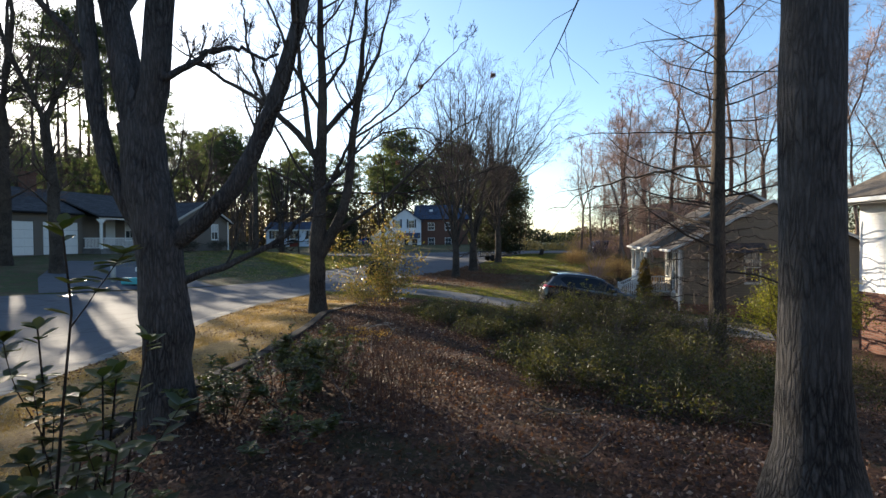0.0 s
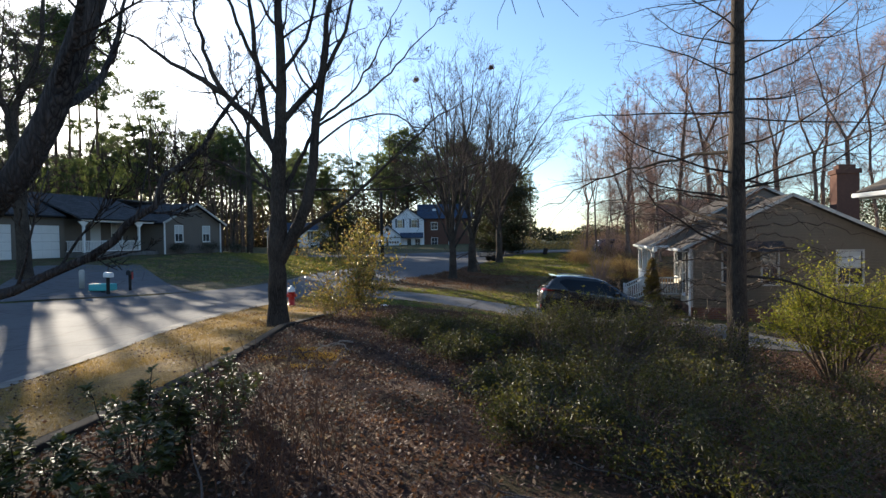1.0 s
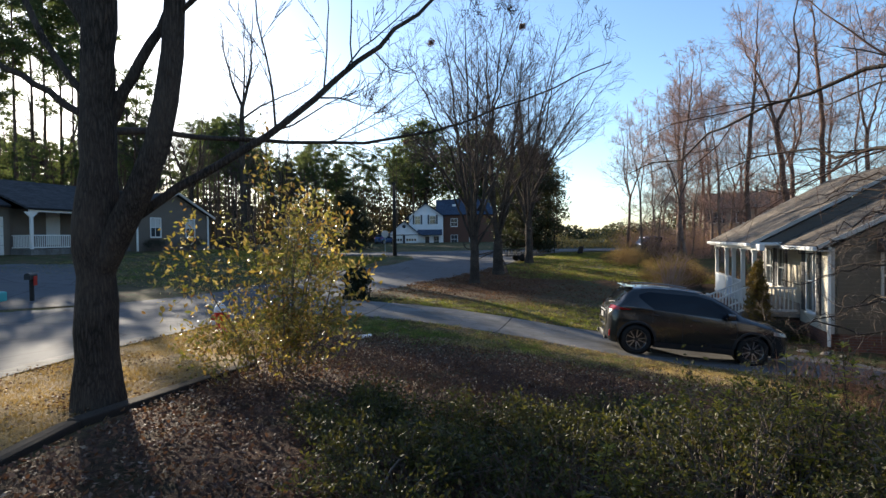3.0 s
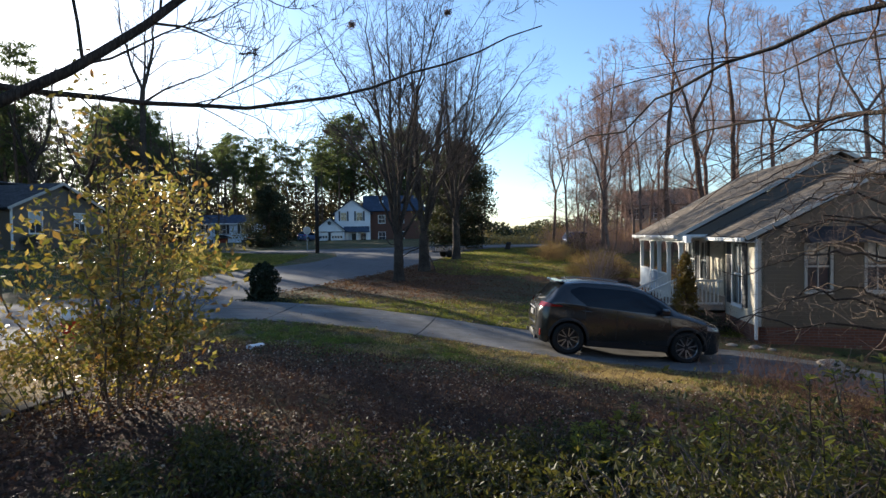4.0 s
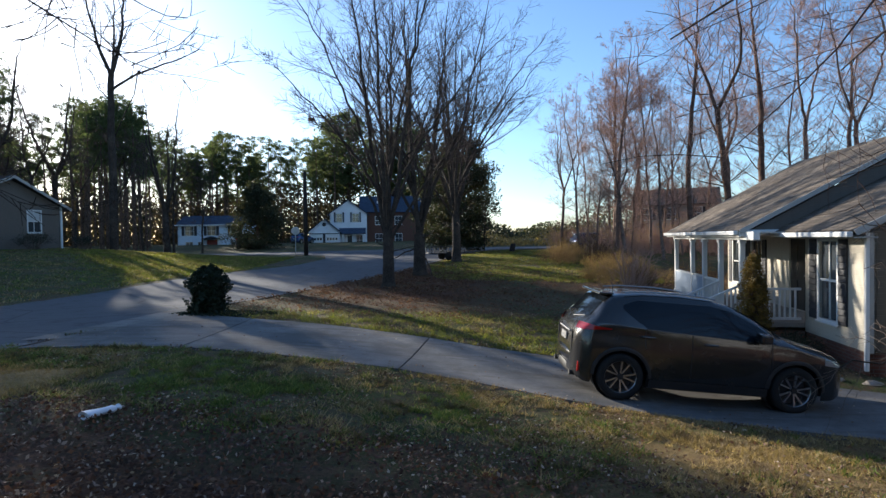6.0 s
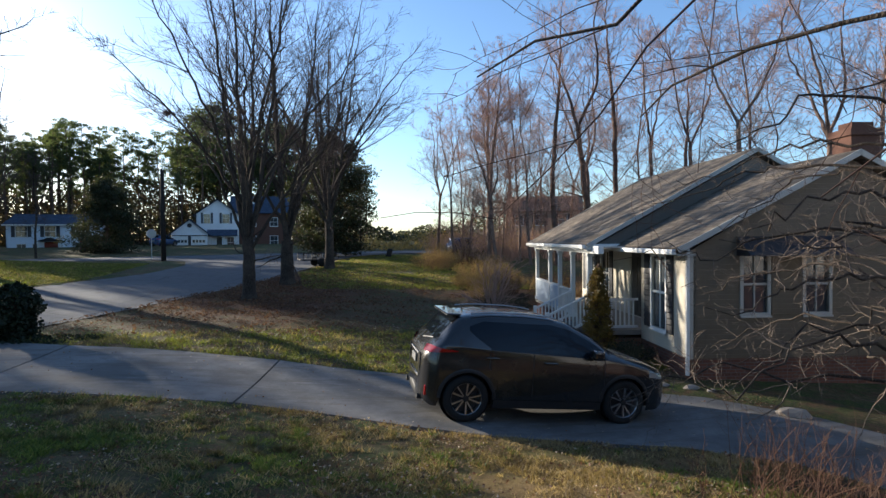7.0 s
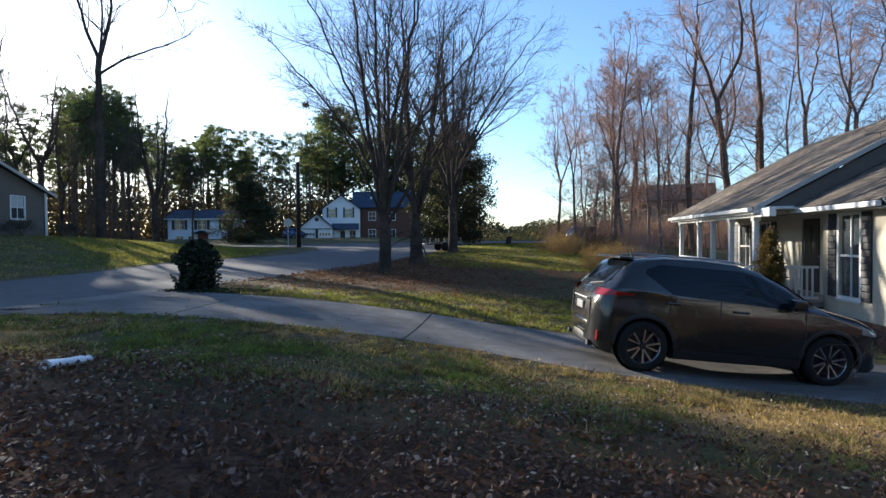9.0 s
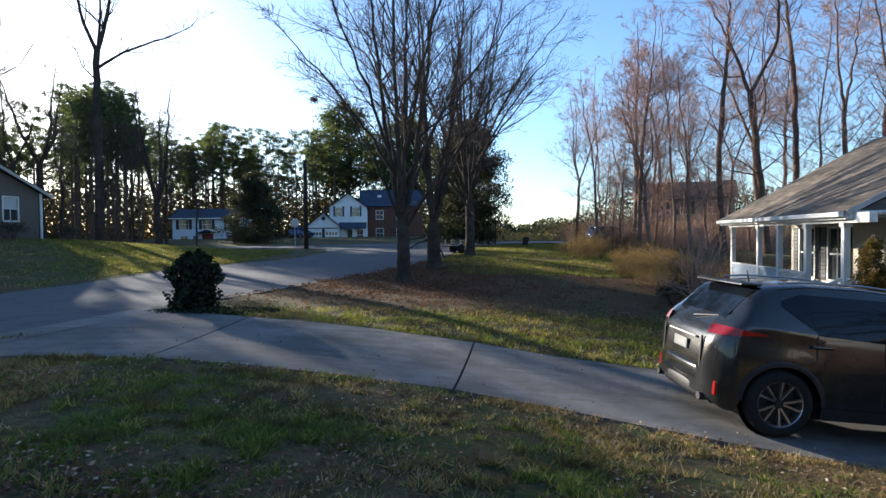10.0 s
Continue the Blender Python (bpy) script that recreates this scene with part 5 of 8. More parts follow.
    part("spoiler", bm, paint, car, "roof spoiler over the rear window")
    for y0 in (-0.5, 0.48):
        part("hatch_seam", box(bmesh.new(), -2.275, y0, 0.62, -2.24, y0 + 0.02, 0.98), M_BLACK, car)
    part("hatch_strip", box(bmesh.new(), -2.29, -0.36, 0.93, -2.25, 0.36, 0.955, 0.01), M_STEEL, car, "bright strip across the hatch")
    rodbm = rod(bmesh.new(), (-2.17, 0.0, 1.16), (-2.06, -0.42, 1.22), 0.012, 0.008, 6)
    part("rear_wiper", rodbm, M_BLACK, car)
    bm = box(bmesh.new(), -2.3, -0.17, 0.76, -2.262, 0.17, 0.88, 0.008)
    plate = part("number_plate", bm, M_PLATE, car)
    for i in range(5):
        boxed("plate_bar", (-2.304, -0.13 + i * 0.053, 0.795, -2.299, -0.095 + i * 0.053, 0.845), M_STEEL, plate)
    for nm, z0, z1, push, material in (("rear_bumper", 0.44, 0.64, 0.05, paint), ("bumper_skirt", 0.26, 0.44, 0.015, M_BLACK)):
        bm = bmesh.new()
        rows = []
        for y in np.linspace(-0.8, 0.8, 17):
            x = -2.27 - push + 0.34 * abs(y / 0.8) ** 3.2
            rows.append([bm.verts.new((x + dx, y, z)) for dx, z in ((0.2, z0), (0.03, z0), (0.0, z0 + 0.04), (0.0, z1 - 0.05), (0.035, z1), (0.2, z1))])
        for p, q in zip(rows, rows[1:]):
            for j in range(5):
                bm.faces.new((p[j], q[j], q[j + 1], p[j + 1]))
        bmesh.ops.recalc_face_normals(bm, faces=bm.faces[:])
        part(nm, bm, material, car, "", True)
    bm = box(bmesh.new(), 2.14, -0.55, 0.34, 2.27, 0.55, 0.72, 0.04)
    part("grille", bm, M_BLACK, car)
    rodbm = rod(bmesh.new(), (-1.45, 0, 1.62), (-1.56, 0, 1.76), 0.018, 0.006, 8)
    part("aerial", rodbm, M_BLACK, car)
    # short rear overhang
    for ob in car.children:
        if not ob.name.startswith("wheel"):
            for part_ob in [ob] + list(ob.children):
                for v in part_ob.data.vertices:
                    if v.co.x < -1.8:
                        v.co.x = -1.8 + (v.co.x + 1.8) * 0.55
                    v.co.x += max(0.0, v.co.z - 1.0) * 0.42 * min(1.0, max(0.0, (-1.0 - v.co.x) / 0.8))
    return car


M_PAINT = Mat("car_paint_grey_brown", 0.3, 0.6, 0.5)
M_PAINT.set("Base Color", M_PAINT.mix(M_PAINT.noise(400, 2), (0.028, 0.027, 0.026), (0.046, 0.043, 0.041)))
M_PAINT.set("Roughness", M_PAINT.ramp(M_PAINT.noise(2.2, 5), [(0.35, 0.2), (0.7, 0.3)]))
M_PAINT.set("Coat Weight", 0.7)
M_PLATE = plain("number_plate_grey", (0.3, 0.29, 0.27), 0.5, 0, 0.2, 12.0)
M_PAINT = M_PAINT.mat
M_PAINT_BLUE = plain("car_paint_blue", (0.03, 0.06, 0.14), 0.25, 0.4, 0.15, 8.0)
M_PAINT_PLUM = plain("car_paint_plum", (0.03, 0.022, 0.032), 0.3, 0.3, 0.15, 8.0)
M_CAR_GLASS = glass_mat("car_glass", (0.005, 0.007, 0.01), 0.05, 0.26)
M_RIM = plain("alloy_rim", (0.45, 0.43, 0.42), 0.3, 0.9, 0.2, 10.0)
M_TAIL = plain("tail_lamp_red", (0.3, 0.008, 0.006), 0.12, 0, 0.2, 12.0, 0.7)
M_LAMP_GLASS = plain("head_lamp_glass", (0.35, 0.34, 0.32), 0.1, 0.2, 0.2, 10.0, 0.7)

CAR_POSE = pose(6.17, 20.18, -0.485, 0, 5.4, -4.9)
build_car("suv", CAR_POSE, M_PAINT, "dark grey-brown compact SUV parked on the concrete driveway", M_CAR_GLASS)
van = build_car("van", pose(-18.1, 81.0, gz(-18.1, 81) - 0.1, 0, 0, 82), M_PAINT_PLUM, "dark plum van parked before the pale blue house", M_CAR_GLASS)
van.scale = (1.1, 1.12, 1.18)
build_car("car", pose(-14.9, 99.0, gz(-14.9, 99) - 0.1, 0, 0, 62), M_PAINT_BLUE, "blue car parked beside the white garage", M_CAR_GLASS)
build_car("suv", pose(18.6, 58.3, gz(18.6, 58.3) - 0.08, 0, 0, 12), M_PAINT_BLUE, "blue SUV parked far off on the grass", M_CAR_GLASS)


# ---- unseen wall added behind the walk to block the low southern sky ----


def build_back_wall():
    w = empty("wall_south", pose(-8, -8.5, 0), "plain unseen wall added behind the planted bank to block sky light", "wall", kind="structure")
    wall_run(w, (26, 0), (0, 0), -2.0, 6.8, [], M_SIDING_GREY, 0.2)


build_back_wall()

# ---- trees and shrubs ----


def unit(v):
    return v / np.maximum(np.linalg.norm(v, axis=-1, keepdims=True), 1e-9)


def tubes(polys, radii, k):
    """Tubes round many lines of as many points each: (N, n, 3) and (N, n)."""
    polys, radii = np.asarray(polys, float), np.asarray(radii, float)
    N, n, _ = polys.shape
    tan = np.gradient(polys, axis=1)
    tan = unit(tan)
    ref = np.where(np.abs(unit(polys[:, -1] - polys[:, 0])[:, 2:3]) > 0.8, [[1.0, 0.15, 0]], [[0.1, 0.1, 1.0]])[:, None]
    a = unit(np.cross(tan, ref))
    b = np.cross(tan, a)
    ang = np.arange(k) * 2 * math.pi / k
    ring = a[:, :, None] * np.cos(ang)[None, None, :, None] + b[:, :, None] * np.sin(ang)[None, None, :, None]
    verts = polys[:, :, None] + ring * radii[:, :, None, None]
    idx = np.arange(N * n * k).reshape(N, n, k)
    nxt = np.roll(idx, -1, axis=2)
    faces = np.stack([idx[:, :-1], nxt[:, :-1], nxt[:, 1:], idx[:, 1:]], -1).reshape(-1, 4)
    return verts.reshape(-1, 3), faces


def joined(name, groups, material, smooth_faces=True):
    """One mesh out of several (verts, quads)."""
    off, vs, fs = 0, [], []
    for v, f in groups:
        vs.append(v)
        fs.append(f + off)
        off += len(v)
    return raw_mesh(name, np.concatenate(vs), np.concatenate(fs), material, smooth_faces)


def at_param(polys, radii, i, t):
    n = polys.shape[1]
    s = t * (n - 1)
    j = np.minimum(s.astype(int), n - 2)
    u = (s - j)[:, None]
    p = polys[i, j] * (1 - u) + polys[i, j + 1] * u
    r = radii[i, j] * (1 - u[:, 0]) + radii[i, j + 1] * u[:, 0]
    return p, unit(polys[i, j + 1] - polys[i, j]), r


def sprout(rng, polys, radii, count, t0, t1, ang, length, n, ratio=0.55, up=0.15, wob=0.12, taper=0.25, flat=0.0, rmin=0.0025, shrink=0.5):
    """Branches that leave each parent line. ang: degrees from the parent's way; up: how far they bend to the sky (down: minus); flat: how far they keep level."""
    N = len(polys)
    i = np.repeat(np.arange(N), count)
    m = len(i)
    t = rng.uniform(t0, t1, m)
    p, d, r = at_param(polys, radii, i, t)
    rand = unit(rng.normal(size=(m, 3)))
    side = unit(rand - d * (rand * d).sum(-1, keepdims=True))
    if flat:
        side = unit(side * np.array([1, 1, 1 - flat]))
    a = np.radians(rng.uniform(ang[0], ang[1], m))[:, None]
    way = d * np.cos(a) + side * np.sin(a)
    plen = np.linalg.norm(np.diff(polys, axis=1), axis=-1).sum(1)[i]
    ln = (rng.uniform(length[0], length[1], m) * plen * (1 - shrink * (t - t0) / max(1e-6, t1 - t0)))[:, None]
    out = [p]
    for s in range(n - 1):
        way = unit(way + np.array([0, 0, up]) / (n - 1) * 2 + rng.normal(size=(m, 3)) * wob)
        out.append(out[-1] + way * ln / (n - 1))
    r0 = np.maximum(r * ratio * rng.uniform(0.75, 1.1, m), rmin)
    rr = np.maximum(r0[:, None] * np.linspace(1, taper, n)[None], rmin * 0.7)
    return np.stack(out, 1), rr


def lines(rng, paths, n, wob=0.03):
    """Resamples drawn limbs of (points, r0, r1) to n points each and roughens them."""
    P, R = [], []
    for pts, r0, r1 in paths:
        pts = np.array(pts, float)
        s = np.r_[0, np.cumsum(np.linalg.norm(np.diff(pts, axis=0), axis=1))]
        u = np.linspace(0, s[-1], n)
        q = np.stack([np.interp(u, s, pts[:, c]) for c in range(3)], -1)
        for _ in range(2):
            q[1:-1] = (q[:-2] + 2 * q[1:-1] + q[2:]) / 4
        q[1:-1] += rng.normal(size=(n - 2, 3)) * wob * np.linspace(0.3, 1, n - 2)[:, None]
        P.append(q)
        R.append(np.linspace(r0, r1, n))
    return np.array(P), np.array(R)


def flared(points, radii, flare=0.55, height=0.5):
    """Root flare: widens the foot of a trunk."""
    h = points[:, 0, 2][:, None]
    return radii * (1 + flare * np.exp(-np.maximum(points[:, :, 2] - h, 0) / (height * 0.5)))


def leaves(rng, centres, size, material, name="foliage", aspect=0.45, droop=0.2, flat=0.3):
    """A leaf (a folded quad with a midrib) at each centre."""
    n = len(centres)
    s = size * rng.uniform(0.6, 1.25, n)[:, None]
    d = unit(rng.normal(size=(n, 3)) * np.array([1, 1, 1 - 0.8 * max(0.0, flat - 0.3) / 0.3 if flat > 0.3 else 1.0]) + np.array([0, 0, -droop]))
    w = unit(np.cross(d, unit(rng.normal(size=(n, 3)) * (1 - flat) + np.array([0, 0, 1.0]) * flat)))
    nn = np.cross(d, w)
    base, tip = centres - d * s * 0.5, centres + d * s * 0.5
    l = centres + w * s * aspect * 0.5 + nn * s * 0.08
    r = centres - w * s * aspect * 0.5 + nn * s * 0.08
    v = np.stack([base, l, tip, r], 1).reshape(-1, 3)
    return raw_mesh(name, v, np.arange(n * 4).reshape(-1, 4), material, False)


def tree_thing(name, m, label, trunk, limbs, twigs, mats, group="", foliage=None):
    root = empty(name, m, label, "tree", group)
    mesh_part("trunk", joined("trunk", trunk, mats[0]), root)
    if limbs:
        mesh_part("branching", joined("branching", limbs, mats[1]), root)
    if twigs:
        mesh_part("crown", joined("crown", twigs, mats[2]), root)
    if foliage is not None:
        mesh_part("foliage", foliage, root)
    return root


def place(x, y, sink=0.08, turn=0.0):
    return pose(x, y, gz(x, y) - sink, 0, 0, turn)


def build_twin_tree():
    """The forked street-side tree on the bank."""
    rng = np.random.default_rng(3)
    b = (-2.5, 2.57)
    main = [([(0, 0, 0), (0.02, 0, 0.8), (-0.06, 0, 1.7), (-0.16, 0, 2.3), (-0.22, 0, 2.9)], 0.24, 0.19)]
    limb = [([(-0.2, 0, 2.7), (-0.33, 0, 3.3), (-0.5, 0.1, 3.9), (-0.75, 0.2, 5.4), (-1.0, 0.4, 8.0), (-1.1, 0.5, 11)], 0.15, 0.02),
            ([(-0.2, 0, 2.7), (0.02, -0.05, 3.3), (0.06, -0.1, 4.0), (0.1, -0.1, 5.5), (0.4, 0.1, 8.5), (0.5, 0.1, 11.5)], 0.14, 0.02),
            ([(-0.05, 0, 1.65), (-0.42, -0.1, 2.1), (-0.6, -0.1, 2.9), (-0.62, -0.1, 4.2), (-0.9, -0.3, 6.5), (-1.2, -0.4, 9)], 0.09, 0.02),
            ([(0.0, 0, 1.72), (0.42, 0.0, 1.98), (0.82, 0.0, 2.4), (1.05, 0.0, 3.1), (1.28, 0.0, 3.9), (1.7, 0.1, 5.2), (2.0, 0.2, 7.5)], 0.095, 0.02),
            ([(0.02, 0, 1.4), (0.45, 0.1, 1.5), (0.95, 0.2, 1.75), (1.4, 0.3, 2.2), (1.9, 0.4, 2.9)], 0.04, 0.01),
            ([(0.08, -0.1, 3.3), (0.5, -0.1, 3.55), (1.1, 0, 3.55)], 0.035, 0.012)]
    tp, tr = lines(rng, main, 14, 0.012)
    tr = flared(tp, tr, 0.25, 0.4)
    tr = tr * (1 + 0.05 * rng.normal(size=tr.shape))
    lp, lr = lines(rng, limb, 16, 0.03)
    b1, r1 = sprout(rng, lp, lr, 12, 0.15, 1.0, (30, 70), (0.18, 0.42), 8, 0.45, 0.3, 0.12)
    b2, r2 = sprout(rng, b1, r1, 7, 0.2, 1.0, (25, 65), (0.3, 0.6), 6, 0.5, 0.25, 0.14)
    b3, r3 = sprout(rng, b2, r2, 6, 0.15, 1.0, (25, 60), (0.35, 0.75), 4, 0.55, 0.2, 0.15, rmin=0.004)
    tree_thing("tree", place(*b), "bare forked tree with rough grey-brown bark on the bank", [tubes(tp, tr, 18)], [tubes(lp, lr, 12), tubes(b1, r1, 7)],
               [tubes(b2, r2, 4), tubes(b3, r3, 3)], (M_BARK_GREY, M_BARK_GREY, M_BARK_BROWN))


def build_path_tree():
    """The tree beside the hydrant."""
    rng = np.random.default_rng(5)
    main = [([(0, 0, 0), (-0.02, 0, 0.7), (0.0, 0, 1.6), (0.05, 0, 2.7), (0.08, 0, 3.5), (0.12, 0, 4.4)], 0.22, 0.15)]
    limb = [([(0.1, 0, 4.2), (0.15, 0, 5.2), (0.17, 0.05, 6.0), (0.1, 0.1, 8.5), (0.2, 0, 11.5)], 0.145, 0.015),
            ([(0.05, 0, 1.55), (0.4, 0, 2.15), (0.74, 0, 2.75), (0.88, 0, 3.5), (0.97, 0, 4.8), (1.1, 0.1, 5.9), (1.5, 0.2, 9.5)], 0.15, 0.02),
            ([(0.05, 0, 4.0), (-0.25, 0, 4.55), (-0.8, 0, 5.1), (-1.24, 0, 5.54), (-2.2, 0.1, 6.07), (-4.0, 0.3, 7.3)], 0.1, 0.015),
            ([(-1.15, 0, 5.45), (-1.4, 0, 5.82), (-1.7, 0.1, 6.6), (-2.0, 0.1, 8.6)], 0.06, 0.012),
            ([(-0.15, 0, 4.4), (-0.26, 0, 5.2), (-0.34, -0.1, 6.0), (-0.6, -0.2, 9.2)], 0.085, 0.014),
            ([(0.1, 0, 4.6), (0.38, 0.1, 5.1), (0.61, 0.2, 5.3), (0.95, 0.3, 5.65), (1.6, 0.5, 7.0), (2.0, 0.6, 9.0)], 0.085, 0.012),
            ([(0.0, 0, 3.3), (-0.61, 0.1, 4.0), (-0.87, 0.1, 4.65), (-1.47, 0.2, 5.44), (-1.8, 0.3, 6.1), (-2.6, 0.4, 7.6)], 0.04, 0.01),
            ([(0.0, 0, 3.1), (-0.53, 0, 3.45), (-1.05, -0.1, 3.76), (-2.2, -0.3, 4.3)], 0.045, 0.01),
            ([(0.1, 0.05, 3.0), (0.4, 0.1, 3.63), (0.66, 0.2, 4.2), (0.85, 0.3, 4.7), (1.0, 0.4, 6.4)], 0.065, 0.012),
            ([(0.95, 0, 4.6), (1.54, 0.1, 5.0), (2.1, 0.15, 5.33), (2.65, 0.2, 5.9), (4.0, 0.3, 7.3)], 0.035, 0.008),
            ([(0.95, 0, 4.7), (1.77, -0.1, 5.32), (2.22, -0.1, 5.9), (3.0, -0.2, 7.4)], 0.032, 0.008),
            ([(0.85, 0, 4.1), (1.65, 0, 4.75), (2.2, 0, 4.86), (2.55, 0, 4.92), (2.9, 0, 4.8), (3.3, 0, 4.54), (4.3, 0.1, 4.35)], 0.03, 0.007),
            ([(0.2, 0.05, 1.95), (0.6, 0.15, 2.2), (0.9, 0.3, 2.5), (1.8, 0.8, 3.2), (2.7, 1.3, 4.2), (3.6, 1.9, 5.2), (4.6, 2.4, 5.9)], 0.055, 0.012),
            ([(0.1, 0, 5.4), (-0.5, -0.3, 6.4), (-1.2, -0.5, 8.4), (-1.6, -0.5, 10)], 0.05, 0.012), ([(0.15, 0, 5.8), (0.7, 0.4, 6.8), (1.0, 0.6, 8.6), (1.1, 0.6, 10.4)], 0.05, 0.012),
            ([(0.0, 0, 3.0), (-0.3, 1.6, 3.35), (-0.18, 3.3, 3.5), (0.8, 3.7, 3.55), (2.0, 4.1, 3.55), (3.4, 4.4, 3.75), (4.7, 4.7, 4.3), (6.7, 5.1, 5.2)], 0.05, 0.01)]
    tp, tr = lines(rng, main, 16, 0.012)
    tr = flared(tp, tr, 0.4, 0.45)
    tr = tr * (1 + 0.05 * rng.normal(size=tr.shape))
    tr = tr * (1 + 0.22 * np.exp(-((tp[:, :, 2] - 1.95) / 0.3) ** 2))
    lp, lr = lines(rng, limb, 18, 0.03)
    b1, r1 = sprout(rng, lp, lr, 11, 0.3, 1.0, (30, 65), (0.14, 0.36), 8, 0.36, 0.25, 0.13)
    b2, r2 = sprout(rng, b1, r1, 7, 0.2, 1.0, (25, 60), (0.3, 0.6), 6, 0.5, 0.25, 0.12)
    b3, r3 = sprout(rng, b2, r2, 6, 0.15, 1.0, (25, 60), (0.35, 0.75), 4, 0.55, 0.2, 0.14, rmin=0.005)
    tree_thing("tree", place(-3.21, 11.46), "bare dark-barked tree with a low fork near the street", [tubes(tp, tr, 18)], [tubes(lp, lr, 12), tubes(b1, r1, 7)],
               [tubes(b2, r2, 4), tubes(b3, r3, 3)], (M_BARK_BROWN, M_BARK_BROWN, M_BARK_BROWN))


def build_straight_tree():
    """The straight trunk with level, drooping branches."""
    rng = np.random.default_rng(8)
    main = [([(0, 0, 0), (-0.02, 0, 3), (0.03, 0, 7), (0.0, 0.1, 13)], 0.2, 0.05)]
    tp, tr = lines(rng, main, 22, 0.012)
    tr = flared(tp, tr, 0.3, 0.4)
    b1, r1 = sprout(rng, tp, tr, 52, 0.15, 0.95, (70, 98), (0.16, 0.34), 14, 0.17, 0.02, 0.085, 0.2, 0.6, shrink=0.4)
    reach = [([(0, 0, 3.0), (-0.3, 1.5, 3.5), (-0.7, 3.2, 3.8), (-1.4, 4.7, 3.9), (-1.5, 5.6, 3.6)], 0.045, 0.006), ([(0, 0, 4.5), (-0.8, 1.8, 4.6), (-1.9, 3.6, 4.3), (-2.7, 4.9, 3.7), (-3.0, 5.4, 3.75)], 0.04, 0.006),
             ([(0, 0, 3.5), (0.4, 1.6, 4.2), (0.2, 3.4, 4.7), (-0.5, 5.2, 4.9)], 0.04, 0.006), ([(0, 0, 2.6), (0.5, 1.5, 3.1), (0.6, 3.0, 3.3), (0.2, 4.4, 3.0)], 0.035, 0.006)]
    kp, kr = lines(rng, reach, 14, 0.09)
    b1, r1 = np.concatenate([b1, kp]), np.concatenate([r1, kr])
    b2, r2 = sprout(rng, b1, r1, 10, 0.15, 1.0, (30, 70), (0.22, 0.48), 7, 0.5, -0.05, 0.12, flat=0.5)
    b3, r3 = sprout(rng, b2, r2, 6, 0.15, 1.0, (25, 70), (0.3, 0.6), 4, 0.55, -0.02, 0.14, rmin=0.003)
    tree_thing("tree", place(6.43, 9.8), "tall bare tree with a straight trunk and drooping level branches", [tubes(tp, tr, 16)],
               [tubes(b1, r1, 6)], [tubes(b2, r2, 4), tubes(b3, r3, 3)], (M_BARK_BROWN, M_BARK_BROWN, M_TWIG_BROWN))


def build_small_tree():
    """A crooked tree by the drive, its limbs twisting out and drooping before the house."""
    rng = np.random.default_rng(9)
    main = [([(0, 0, 0), (0.06, 0.05, 1.0), (-0.05, 0.1, 2.2), (0.05, 0.0, 3.4), (-0.1, 0.1, 4.8)], 0.08, 0.025)]
    limb = []
    for i in range(42):
        a = 2.4 * i + rng.uniform(-0.3, 0.3)
        z0 = 0.9 + 3.5 * (i / 42) + rng.uniform(-0.2, 0.2)
        r = rng.uniform(2.2, 4.0) * (1.0 - 0.1 * z0 / 3)
        c, d = math.cos(a), math.sin(a)
        rise = rng.uniform(0.1, 0.6)
        limb.append(([(0.0, 0.06, z0), (0.3 * r * c, 0.3 * r * d, z0 + rise * 0.9), (0.62 * r * c + 0.15 * d, 0.62 * r * d - 0.15 * c, z0 + rise * 0.7), (0.85 * r * c, 0.85 * r * d, z0 + rise * 0.1 - 0.15), (1.05 * r * c, 1.05 * r * d, z0 - 0.35 + rise * rng.uniform(-0.4, 1.3))], 0.026, 0.005))
    tp, tr = lines(rng, main, 14, 0.03)
    tr = flared(tp, tr, 0.4, 0.35)
    lp, lr = lines(rng, limb, 18, 0.07)
    b1, r1 = sprout(rng, lp, lr, 11, 0.15, 1.0, (35, 85), (0.14, 0.34), 8, 0.5, 0.0, 0.3, rmin=0.0035)
    b2, r2 = sprout(rng, b1, r1, 6, 0.15, 1.0, (30, 80), (0.3, 0.65), 5, 0.5, 0.05, 0.26, rmin=0.0025)
    tree_thing("small_tree", place(9.9, 16.3), "crooked bare tree with twisting drooping twigs by the drive", [tubes(tp, tr, 10)], [tubes(lp, lr, 7)],
               [tubes(b1, r1, 4), tubes(b2, r2, 3)], (M_BARK_BROWN, M_BARK_BROWN, M_BARK_THIN))


